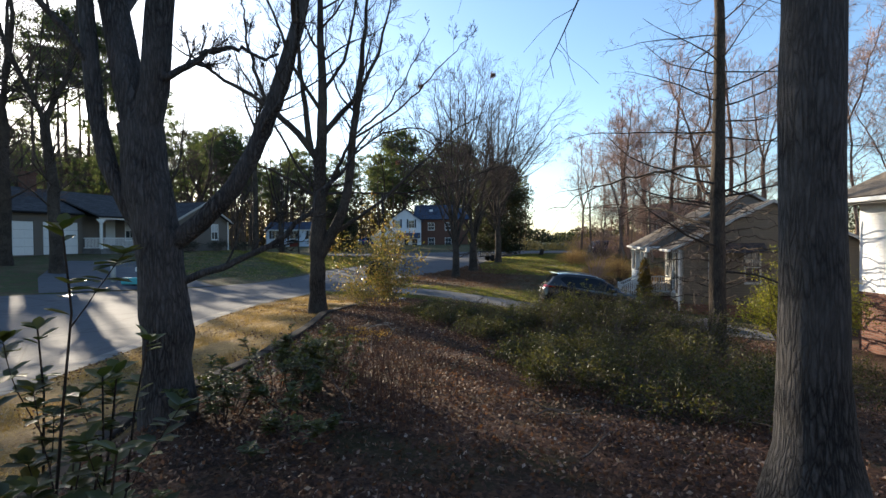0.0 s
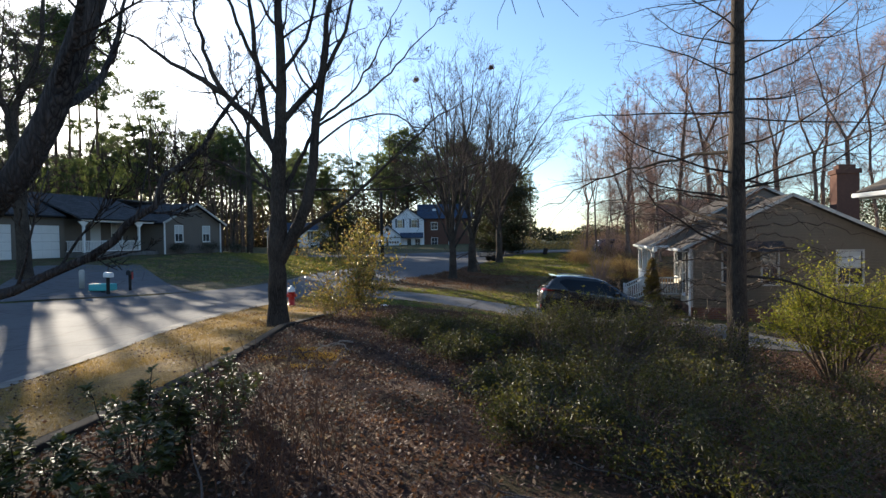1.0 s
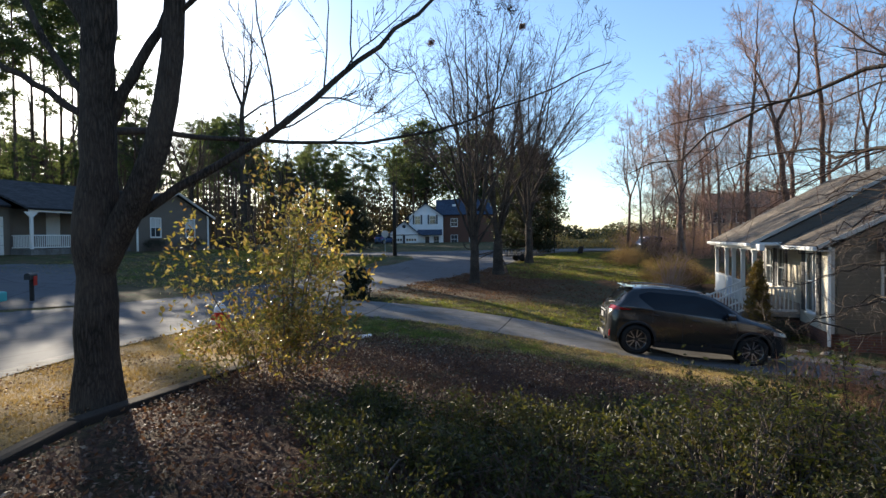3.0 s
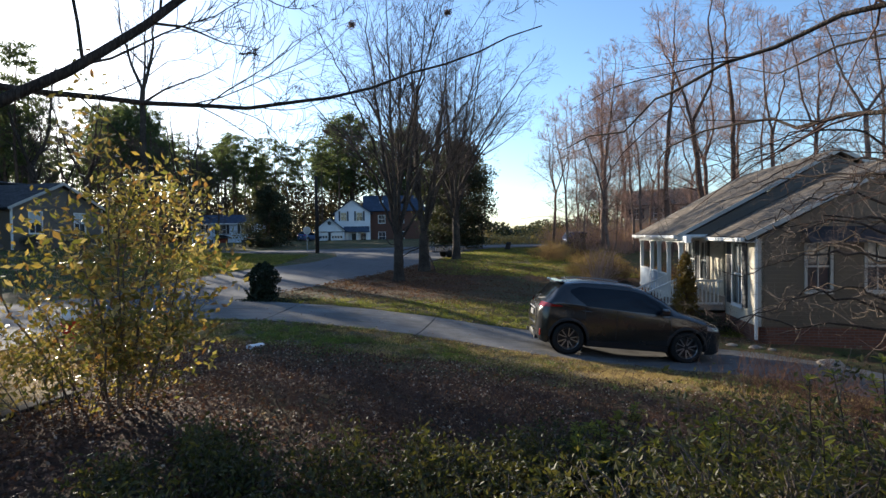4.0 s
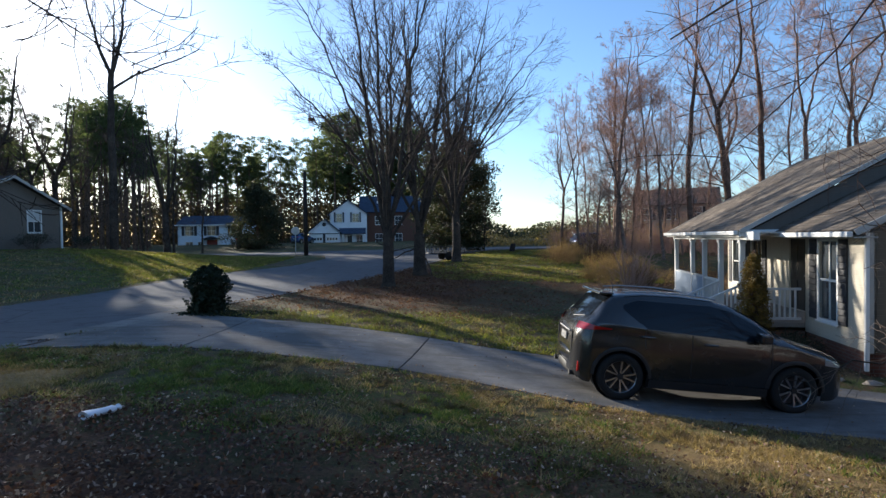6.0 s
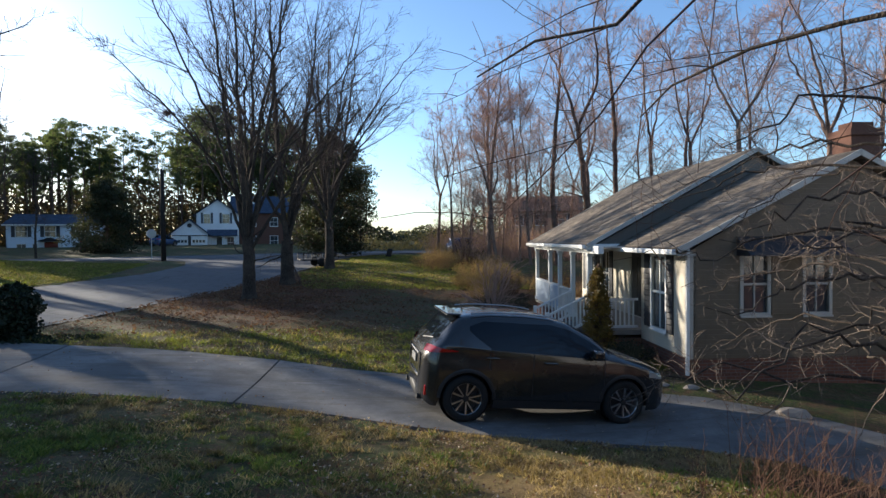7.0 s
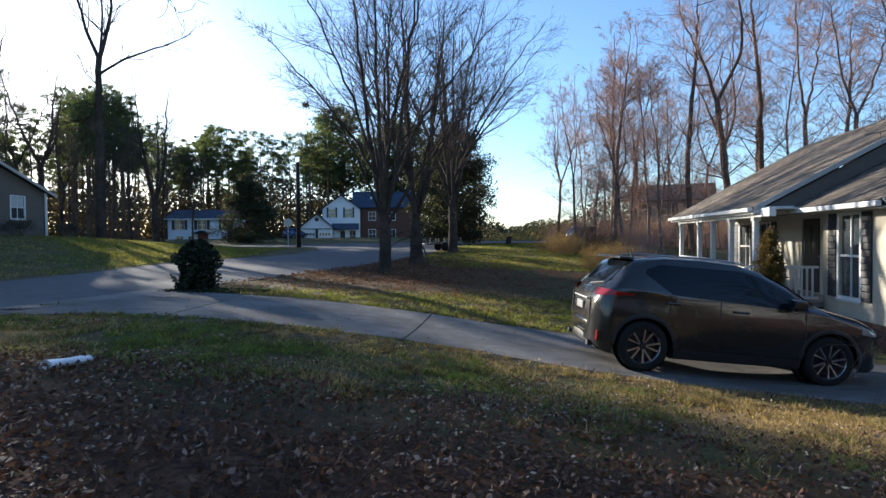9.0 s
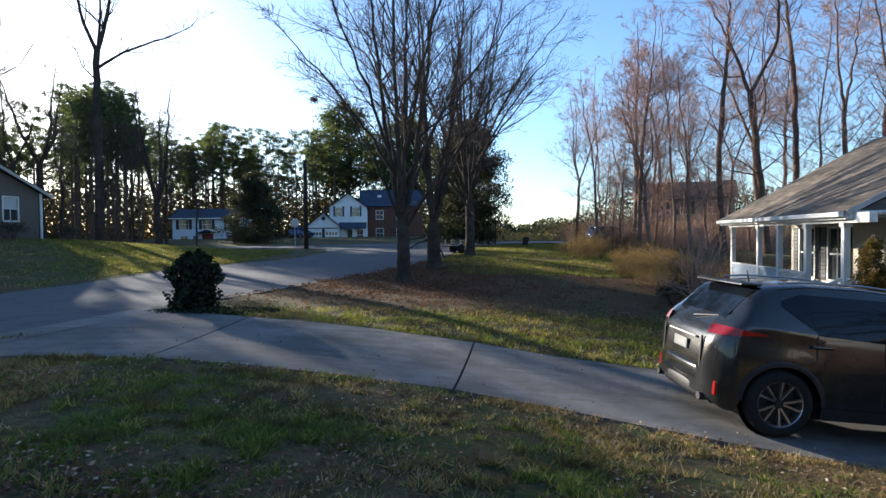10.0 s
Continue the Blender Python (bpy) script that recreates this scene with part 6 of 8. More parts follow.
def build_big_oak():
    """The thick trunk beside the path."""
    rng = np.random.default_rng(13)
    main = [([(0, 0, 0), (-0.02, 0.02, 3), (0.02, 0.0, 6), (0.1, 0.1, 14)], 0.212, 0.1)]
    tp, tr = lines(rng, main, 30, 0.01)
    tr = flared(tp, tr, 0.7, 0.75)
    tr = tr * (1 + 0.02 * rng.normal(size=tr.shape))
    b1, r1 = sprout(rng, tp, tr, 16, 0.28, 0.95, (60, 95), (0.2, 0.36), 12, 0.25, 0.05, 0.12, 0.15, 0.3)
    b2, r2 = sprout(rng, b1, r1, 8, 0.2, 1.0, (30, 70), (0.25, 0.5), 6, 0.45, 0.05, 0.16)
    b3, r3 = sprout(rng, b2, r2, 5, 0.2, 1.0, (25, 65), (0.3, 0.6), 4, 0.55, 0.0, 0.18, rmin=0.0035)
    tree_thing("tree", place(2.62, 1.1), "thick oak trunk with deep furrowed grey bark", [tubes(tp, tr, 40)], [tubes(b1, r1, 8)],
               [tubes(b2, r2, 4), tubes(b3, r3, 3)], (M_BARK_GREY, M_BARK_GREY, M_BARK_BROWN))


def vase_tree(seed, height, stems, spread, fork, r0, side=13):
    """A broad bare crown: upright leaders, long rising side limbs and a haze of fine straight twigs."""
    rng = np.random.default_rng(seed)
    main = [([(0, 0, 0), (rng.uniform(-0.05, 0.05), 0, fork * 0.5), (0, 0, fork)], r0, r0 * 0.8)]
    tp, tr = lines(rng, main, 10, 0.012)
    tr = flared(tp, tr, 0.35, 0.45)
    limb = []
    for i in range(stems):
        a = 2 * math.pi * i / stems + rng.uniform(-0.3, 0.3)
        s, h = spread * rng.uniform(0.12, 0.42), height * rng.uniform(0.88, 1.0)
        c, d = math.cos(a), math.sin(a)
        limb.append(([(0, 0, fork * rng.uniform(0.7, 1.0)), (0.3 * s * c, 0.3 * s * d, fork + (h - fork) * 0.18), (0.6 * s * c, 0.6 * s * d, fork + (h - fork) * 0.5), (s * c, s * d, h)], r0 * 0.42, 0.012))
    for i in range(side):
        a = 2 * math.pi * (i + 0.5) / side + rng.uniform(-0.35, 0.35)
        s, z0 = spread * rng.uniform(0.75, 1.08), fork * rng.uniform(0.85, 1.9)
        c, d = math.cos(a), math.sin(a)
        h = z0 + spread * rng.uniform(0.9, 1.75)
        limb.append(([(0.04 * s * c, 0.04 * s * d, z0), (0.3 * s * c, 0.3 * s * d, z0 + (h - z0) * 0.36), (0.64 * s * c, 0.64 * s * d, z0 + (h - z0) * 0.7), (s * c, s * d, h)], r0 * 0.27, 0.012))
    lp, lr = lines(rng, limb, 16, 0.06)
    b1, r1 = sprout(rng, lp, lr, 14, 0.26, 1.0, (26, 50), (0.2, 0.46), 7, 0.46, 0.12, 0.06, 0.3)
    b2, r2 = sprout(rng, b1, r1, 8, 0.12, 1.0, (25, 52), (0.25, 0.55), 4, 0.5, 0.1, 0.06, rmin=0.0085)
    b3, r3 = sprout(rng, b2, r2, 3, 0.15, 1.0, (25, 55), (0.5, 0.95), 3, 0.6, 0.06, 0.07, rmin=0.0052)
    low, lowr = sprout(rng, tp, tr, 3, 0.55, 0.95, (60, 90), (0.5, 0.9), 9, 0.2, 0.05, 0.2, 0.25)
    lt, ltr = sprout(rng, low, lowr, 5, 0.3, 1.0, (30, 75), (0.25, 0.5), 5, 0.5, 0.1, 0.2)
    return [tubes(tp, tr, 14)], [tubes(lp, lr, 7), tubes(b1, r1, 4), tubes(low, lowr, 6)], [tubes(b2, r2, 3), tubes(b3, r3, 3), tubes(lt, ltr, 3)]


def build_street_trees():
    kinds = ((0.82, 33.4, 14.8, 4.9, 0.255, 21, 4, 2.4, 10, "bare upright many-stemmed tree on the pine-straw bed"),
             (2.3, 39.0, 15.0, 4.6, 0.34, 22, 3, 2.2, 7, "bare tree with a thick dark trunk on the pine-straw bed"),
             (4.9, 45.8, 16.4, 6.8, 0.3, 23, 4, 3.2, 12, "bare spreading tree with pale rising limbs beside the lawn"))
    for x, y, h, spread, r, seed, stems, fork, side, label in kinds:
        t, l, w = vase_tree(seed, h, stems, spread, fork, r, side)
        tree_thing("tree", place(x, y), label, t, l, w, (M_BARK_BROWN, M_BARK_BROWN, M_TWIG_GREY), "street trees")


def woods_tree(seed, height, mats, r0=0.17, lead=1, lean=0.06, fork=0.45, twig=1.0):
    """A tall bare woodland tree: a straight or forked trunk, long rising branches and fine twigs."""
    rng = np.random.default_rng(seed)
    off = rng.uniform(-lean, lean, 2) * height
    zf = height * fork
    base = np.array([off[0] * fork, off[1] * fork, zf])
    main = [([(0, 0, 0), tuple(base * 0.5 + rng.normal(size=3) * (0.12, 0.12, 0)), tuple(base)], r0, r0 * 0.68)]
    tp, tr = lines(rng, main, 12, 0.03)
    tr = flared(tp, tr, 0.3, 0.5)
    limb = []
    for i in range(lead):
        a = 2 * math.pi * i / lead + rng.uniform(-0.6, 0.6)
        s = height * (rng.uniform(0.08, 0.17) if lead > 1 else 0.03)
        top = height * rng.uniform(0.88, 1.0)
        c, d = math.cos(a) * s, math.sin(a) * s
        limb.append(([tuple(base - (0, 0, 0.2)), (base[0] + 0.45 * c, base[1] + 0.45 * d, zf + (top - zf) * 0.25), (off[0] + 0.75 * c, off[1] + 0.75 * d, zf + (top - zf) * 0.65), (off[0] + c, off[1] + d, top)], r0 * (0.66 if lead == 1 else 0.5), 0.014))
    lp, lr = lines(rng, limb, 18, 0.06)
    low, lowr = sprout(rng, tp, tr, 11, 0.36, 0.98, (42, 75), (0.28, 0.55), 8, 0.24, 0.14, 0.09, 0.2)
    b1, r1 = sprout(rng, lp, lr, 26 // lead + 4, 0.03, 0.98, (34, 62), (0.26, 0.5), 8, 0.34, 0.14, 0.07, 0.2, shrink=0.6)
    b1, r1 = np.concatenate([b1, low]), np.concatenate([r1, lowr])
    b2, r2 = sprout(rng, b1, r1, int(9 * twig), 0.15, 1.0, (28, 58), (0.28, 0.6), 4, 0.42, 0.08, 0.09, rmin=0.01)
    b3, r3 = sprout(rng, b2, r2, 5, 0.15, 1.0, (26, 60), (0.45, 0.9), 3, 0.6, 0.05, 0.1, rmin=0.009)
    return tree_thing("tree", pose(0, 0, 0), "tall bare woodland tree with reddish-tan twigs", [tubes(tp, tr, 10)], [tubes(lp, lr, 7), tubes(b1, r1, 4)], [tubes(b2, r2, 3), tubes(b3, r3, 3)], mats, "bare woodland trees")


def scatter_copies(base, spots):
    """The first spot takes the thing itself, the others copies: spots of (x, y, scale, turn)."""
    first = True
    for x, y, s, turn in spots:
        m = place(x, y, 0.1, turn)
        if first:
            base.matrix_world = m
            base.scale = (s, s, s)
            first = False
        else:
            ob = copy_thing(base, m)
            ob.scale = (s, s, s)


def build_woods():
    rng = np.random.default_rng(31)
    mats = (M_BARK_TAN, M_BARK_TAN, M_TWIG_TAN)
    spots = [(17.4, 50, 1.05), (14.9, 51, 0.86), (22, 55, 1.1), (28, 52, 1.2), (33, 40, 1.3), (29.5, 38, 1.2), (36, 50, 1.25), (26, 60, 1.1), (34, 33, 1.25), (38, 38, 1.3), (31, 28, 1.1),
             (40, 30, 1.2), (34, 58, 1.15), (42, 46, 1.2), (36, 24, 1.1), (44, 36, 1.2), (21, 66, 0.95), (30, 66, 1.05), (20.5, 57, 1.0), (24, 68, 1.0),
             (19, 46, 0.85), (16.6, 46.5, 0.7), (20, 50, 1.05), (29, 46, 1.2), (18.4, 53, 1.1), (29, 58, 1.2), (23, 60, 1.1), (15.6, 58, 0.8), (32, 52, 1.2), (31, 44, 1.15),
             (15, 47.5, 0.42), (18, 49, 0.5), (20.5, 53, 0.55), (22.5, 50, 0.5), (24.5, 52, 0.55), (26.5, 56, 0.55), (17, 55, 0.5), (25, 49, 0.45), (23.5, 63, 0.65), (19, 59, 0.55)]
    shapes = ((0.18, 1, 0.07, 0.46), (0.13, 2, 0.12, 0.38), (0.14, 1, 0.14, 0.4), (0.19, 3, 0.1, 0.42), (0.11, 1, 0.08, 0.36), (0.16, 2, 0.16, 0.48))
    bases = [woods_tree(40 + k, 16.5, mats, *shape) for k, shape in enumerate(shapes)]
    for k, base in enumerate(bases):
        scatter_copies(base, [(x, y, s, rng.uniform(0, 360)) for i, (x, y, s) in enumerate(spots) if i % 6 == k])
    # three stout trees that tower over the tan house
    for i, (x, y, h, r, lead, turn, fork) in enumerate(((20.8, 45.5, 21, 0.2, 1, 30, 0.5), (24.0, 46.0, 23, 0.25, 2, 110, 0.45), (26.3, 46.5, 23, 0.22, 1, 200, 0.55))):
        base = woods_tree(140 + i, h, (M_BARK_WARM, M_BARK_WARM, M_TWIG_TAN), r, lead, 0.1, fork)
        base.matrix_world = place(x, y, 0.1, turn)
        tagged(base, "stout bare tree with reddish bark towering behind the tan house")
    # leafless thicket below them
    base = shrub("thicket", 20, 54, (2.6, 2.6, 2.5), 420, 0.1, M_BRUSH_TAN, "tangled leafless thicket below the bare woods", 99, 60, category="thicket", stem_mat=M_TWIG_TAN, group="woodland thicket", foot=0.5, thick=0.8, wide=(0.25, 0.55), low=0.15)
    scatter_copies(base, [(x, y, s, 77 * x) for x, y, s in ((20, 54, 1.0), (16.5, 52, 0.8), (23, 53, 1.1), (26, 55, 1.2), (18, 57, 0.9), (22, 59, 1.2), (29, 57, 1.2), (25, 50, 0.9), (20, 63, 1.3), (26, 63, 1.4), (31, 62, 1.4), (17, 62, 1.0), (24, 58, 1.1), (28, 52, 1.0), (33, 57, 1.3), (19, 50, 0.7))])
    # bare trees behind and between the houses across the street
    mats = (M_BARK_BROWN, M_BARK_BROWN, M_TWIG_GREY)
    base = woods_tree(51, 17, mats, 0.18, 2)
    tagged(base, "tall bare tree with dark trunk behind the brown house", group="bare trees across the street")
    scatter_copies(base, [(-35, 58, 0.95, 20), (-27, 66, 0.75, 80), (-38, 45, 0.95, 200), (-36, 32, 0.9, 260), (-24, 22.5, 0.95, 300), (-30, 27, 0.9, 10), (-42, 56, 0.9, 60), (-20, 70, 0.6, 100), (-26, 58, 0.7, 45), (-46, 40, 1.0, 45), (-33, 20, 0.95, 75), (-40, 27, 1.0, 160), (-29, 57, 0.9, 33), (-34, 62, 0.95, 210), (-37, 68, 0.9, 260), (-27, 72, 0.75, 190), (-44, 66, 1.0, 340), (-48, 52, 1.0, 12), (-19.6, 62, 0.7, 120)])


NESTS = ((3.9, 39.0, 15.5), (-1.7, 39.0, 14.7), (-4.06, 44.9, 9.68))


def build_nests():
    """Leaf nests high in the street trees."""
    for i, (x, y, z) in enumerate(NESTS):
        rng = np.random.default_rng(300 + i)
        c = rng.normal(size=(300, 3)) * (0.1, 0.1, 0.09)
        ob = new("leaf_nest", leaves(rng, c, 0.11, M_LITTER, "leaf_nest", 0.55))
        ob.matrix_world = pose(x, y, z)
        tagged(ob, "dark leaf nest lodged in a bare crown", "nest", "leaf nests", "stuff")


def build_garage_trees():
    mats = (M_BARK_BROWN, M_BARK_BROWN, M_TWIG_GREY)
    base = woods_tree(53, 19, mats, 0.3, 2, 0.05, 0.4)
    tagged(base, "tall bare tree with a stout trunk before the garage", group="bare trees across the street")
    scatter_copies(base, [(-18.6, 23.0, 1.0, 40), (-22.3, 24.4, 1.05, 150), (-27.5, 20.5, 1.0, 260)]
                   + [(0.777 * c - 0.63 * d, 0.63 * c + 0.777 * d, s, 70 * c) for c, d, s in ((3.6, 64, 1.0), (11.4, 60, 1.0))])
    # a knotty leaning tree and a low-forked one between the brown and the blue house
    base = woods_tree(57, 17.5, mats, 0.3, 3, 0.1, 0.42, 0.6)
    base.matrix_world = place(-28.3, 60.0, 0.1, 200)
    tagged(base, "leaning bare tree with knotty upright limbs behind the brown house", group="bare trees across the street")
    base = woods_tree(58, 15.0, mats, 0.3, 4, 0.03, 0.27, 0.55)
    base.matrix_world = place(-19.1, 59.5, 0.1, 70)
    tagged(base, "low-forked bare tree with spreading limbs before the pines", group="bare trees across the street")


def build_tall_tree():
    """The clean tall trunk behind the brown house, forking high up."""
    rng = np.random.default_rng(52)
    main = [([(0, 0, 0), (0.05, 0, 5), (0.0, 0, 9), (0.1, 0, 11.3)], 0.27, 0.17)]
    limb = [([(0.1, 0, 11.2), (-0.5, 0, 12.6), (-1.2, 0.2, 14.5), (-1.6, 0.2, 18)], 0.12, 0.02), ([(0.1, 0, 11.2), (0.5, 0, 12.5), (0.9, 0.1, 14.5), (1.0, 0, 18.5)], 0.13, 0.02),
            ([(0.1, 0, 10.3), (1.2, 0.2, 11.2), (2.8, 0.4, 11.9), (4.6, 0.6, 12.6), (5.6, 0.7, 13.6)], 0.09, 0.015), ([(0.05, 0, 9.6), (-0.9, 0.3, 10.4), (-1.8, 0.4, 12.4)], 0.05, 0.012),
            ([(0.1, 0, 11.2), (0.2, 0.3, 13.5), (0.1, 0.5, 18)], 0.09, 0.015)]
    tp, tr = lines(rng, main, 14, 0.02)
    lp, lr = lines(rng, limb, 12, 0.06)
    b1, r1 = sprout(rng, lp, lr, 14, 0.15, 1.0, (25, 65), (0.2, 0.45), 7, 0.42, 0.25, 0.1)
    b2, r2 = sprout(rng, b1, r1, 10, 0.15, 1.0, (25, 65), (0.3, 0.7), 5, 0.5, 0.2, 0.12, rmin=0.01)
    tree_thing("tree", place(-18.85, 50.4) @ Matrix.Scale(1.11, 4), "tall bare tree with a clean straight trunk behind the brown house", [tubes(tp, tr, 12)], [tubes(lp, lr, 7), tubes(b1, r1, 4)], [tubes(b2, r2, 3)],
               (M_BARK_BROWN, M_BARK_BROWN, M_TWIG_GREY))


def pine(seed, height, material, clumps=34, lo=0.5, width=0.16, tufts=3, needles=25):
    """A tall pine: a long bare trunk under branches that end in rounded tufts with sky between them."""
    rng = np.random.default_rng(seed)
    main = [([(0, 0, 0), (rng.uniform(-0.25, 0.25), 0.1, height * 0.5), (rng.uniform(-0.5, 0.5), 0, height * 0.97)], 0.2, 0.035)]
    tp, tr = lines(rng, main, 14, 0.05)
    b1, r1 = sprout(rng, tp, tr, clumps, lo, 1.0, (48, 92), (width * 0.45, width * 1.35), 6, 0.24, 0.18, 0.13, 0.3, shrink=0.5)
    k = np.repeat(np.arange(len(b1)), tufts)
    tip = at_param(b1, r1, k, rng.uniform(0.55, 1.0, len(k)))[0] + rng.normal(size=(len(k), 3)) * (0.22, 0.22, 0.12)
    size = rng.uniform(0.35, 0.72, len(k))[:, None, None]
    puff = unit(rng.normal(size=(len(k), needles, 3))) * rng.uniform(0.3, 1.0, (len(k), needles, 1)) * size * (1.0, 1.0, 0.62)
    cents = (tip[:, None] + puff).reshape(-1, 3)
    fol = leaves(rng, cents, 0.38, material, "foliage", 0.28, -0.25, 0.0)
    return tree_thing("pine_tree", pose(0, 0, 0), "tall pine with a bare lower trunk and tufted dark green crown", [tubes(tp, tr, 8)], [tubes(b1, r1, 3)], None, (M_BARK_PINE, M_BARK_PINE), "pine woods", fol)


def build_pines():
    rng = np.random.default_rng(61)
    spots = []
    for i in range(210):
        y = rng.uniform(82, 134)
        spots.append((rng.uniform(-0.95, -0.04) * y + 4, y, rng.uniform(0.78, 1.12), rng.uniform(0, 360)))
    for i in range(16):
        y = rng.uniform(56, 84)
        spots.append((rng.uniform(-66, -21), y, rng.uniform(0.68, 0.95), rng.uniform(0, 360)))
    for i in range(9):
        y = rng.uniform(14, 50)
        spots.append((rng.uniform(-64, -42), y, rng.uniform(0.7, 0.95), rng.uniform(0, 360)))
    for i in range(10):
        y = rng.uniform(110, 130)
        spots.append((rng.uniform(-0.05, 0.16) * y, y, rng.uniform(0.7, 0.95), rng.uniform(0, 360)))
    for i in range(4):
        c, d = rng.uniform(8.6, 11.2), rng.uniform(52, 66)
        spots.append((0.777 * c - 0.63 * d, 0.63 * c + 0.777 * d, rng.uniform(0.75, 1.0), rng.uniform(0, 360)))
    for i in range(26):
        c, d = rng.uniform(-2.0, 11.2), rng.uniform(68, 96)
        spots.append((0.777 * c - 0.63 * d, 0.63 * c + 0.777 * d, rng.uniform(0.8, 1.05), rng.uniform(0, 360)))
    lane = lambda s: 12.0 < 0.777 * s[0] + 0.63 * s[1] < 24.0
    gap = lambda s: -0.6 < 0.777 * s[0] + 0.63 * s[1] < 8.6
    spots = [s for s in spots if not (lane(s) and s[1] < 92) and not (gap(s) and s[1] < 78)]
    spots = [s for s in spots if s[1] > 104 or not (-37 * (s[1] - 12) / 91 < s[0] < 1)]
    spots = [s for s in spots if not (-36 < s[0] < -20 and 92 < s[1] < 108) and not (-18 < s[0] < 9 and 96 < s[1] < 116) and not (-36 < s[0] < -17 and s[1] < 52) and not (abs(s[1] - float(street_mid(s[0]))) < 5)]
    for i in range(30):
        y = rng.uniform(109, 130)
        spots.append((rng.uniform(-0.37, -0.1) * y, y, rng.uniform(0.72, 1.15), rng.uniform(0, 360)))
    spots += [(x, y, rng.uniform(0.85, 1.1), 37 * x) for x, y in ((-38, 84), (-36.5, 88), (-41, 86), (-39, 92), (-43, 90), (-42, 97))]
    spots += [(0.777 * c - 0.63 * d, 0.63 * c + 0.777 * d, s, 61 * c) for c, d, s in ((20.6, 80, 0.95), (21.6, 97, 1.1), (22.6, 84, 1.0), (23.4, 102, 1.15), (24.3, 90, 1.05), (25.3, 80, 0.95), (26.2, 99, 1.12), (27.2, 86, 1.0), (28.4, 94, 1.1), (24.0, 86, 0.97), (25.8, 89, 1.0), (26.6, 83, 0.93))]
    # lower pines that keep the lawn and the near road in shade
    spots += [(0.777 * c - 0.63 * d, 0.63 * c + 0.777 * d, 0.8, 67 * c) for c, d in ((11.2, 62), (11.9, 68))]
    # young pines beside the brown house
    spots += [(0.777 * c - 0.63 * d, 0.63 * c + 0.777 * d, s, 91 * c) for c, d, s in ((0.4, 54, 0.47), (1.7, 56, 0.5), (2.8, 53.5, 0.46), (4.0, 56, 0.5), (5.2, 54.5, 0.48), (6.5, 56, 0.5), (7.7, 57, 0.52))]
    base = pine(69, 22.0, M_NEEDLE, 40, 0.57, 0.13, 3, 26)
    scatter_copies(base, [(0.777 * c - 0.63 * d, 0.63 * c + 0.777 * d, s, 50 * c) for c, d, s in ((-0.4, 55, 0.96), (0.5, 59, 0.9), (5.4, 58, 0.86))])
    base = pine(77, 23.5, M_NEEDLE, 60, 0.655, 0.15, 3, 26)
    scatter_copies(base, [(0.777 * c - 0.63 * d, 0.63 * c + 0.777 * d, s, 50 * c) for c, d, s in ((1.6, 58, 0.98), (3.6, 61, 1.03), (2.6, 64, 1.08), (4.7, 66, 1.1), (5.9, 63, 1.05))])
    for k in range(4):
        base = pine(70 + k, 18.5, M_NEEDLE, 30 + 4 * k, 0.5 + 0.05 * k, 0.17)
        scatter_copies(base, [s for i, s in enumerate(spots) if i % 4 == k])


def evergreen(name, x, y, height, radius, base_z, n, size, material, label, seed, shape="round", twigs=60):
    """A dense crown of sprays on boughs."""
    rng = np.random.default_rng(seed)
    main = [([(0, 0, 0), (0.1, 0, height * 0.5), (0, 0, height * 0.95)], max(0.1, height * 0.025), 0.03)]
    tp, tr = lines(rng, main, 12, 0.03)
    u = rng.uniform(0, 1, twigs)
    h = base_z + (height - base_z) * u
    a = rng.uniform(0, 2 * math.pi, twigs)
    if shape == "cone":
        rad = radius * (1 - u) ** 0.62 + 0.08 * radius
    else:
        rad = radius * np.sqrt(np.clip(1 - (2 * u - 0.8) ** 2 / 1.5, 0.05, 1))
    rad = rad * rng.uniform(0.7, 1.12, twigs)
    ends = np.stack([np.cos(a) * rad, np.sin(a) * rad, h], -1)
    start = np.stack([0 * h, 0 * h, np.maximum(base_z * 0.6, h - rad * 0.45)], -1)
    v = np.linspace(0, 1, 6)[None, :, None]
    bl = start[:, None] * (1 - v) + ends[:, None] * v
    bl[:, :, 2] += (np.sin(np.linspace(0, math.pi, 6)) * 0.15)[None]
    br = np.linspace(0.05, 0.012, 6)[None].repeat(twigs, 0) * height / 9
    # sprays gather in uneven tufts along the boughs
    tufts = twigs * 5
    k = rng.integers(0, twigs, tufts)
    t = rng.uniform(0.35, 1.06, tufts)[:, None]
    heart = start[k] * (1 - t) + ends[k] * t + rng.normal(size=(tufts, 3)) * radius * 0.06
    pick = rng.integers(0, tufts, n)
    cents = heart[pick] + rng.normal(size=(n, 3)) * radius * (0.055 + 0.05 * rng.uniform(0, 1, tufts)[pick])[:, None] * (1, 1, 0.75)
    fol = leaves(rng, cents, size, material, "foliage", 0.4, 0.0, 0.1)
    return tree_thing(name, place(x, y), label, [tubes(tp, tr, 10)], [tubes(bl, br, 4)], None, (M_BARK_PINE, M_BARK_PINE), "", fol)


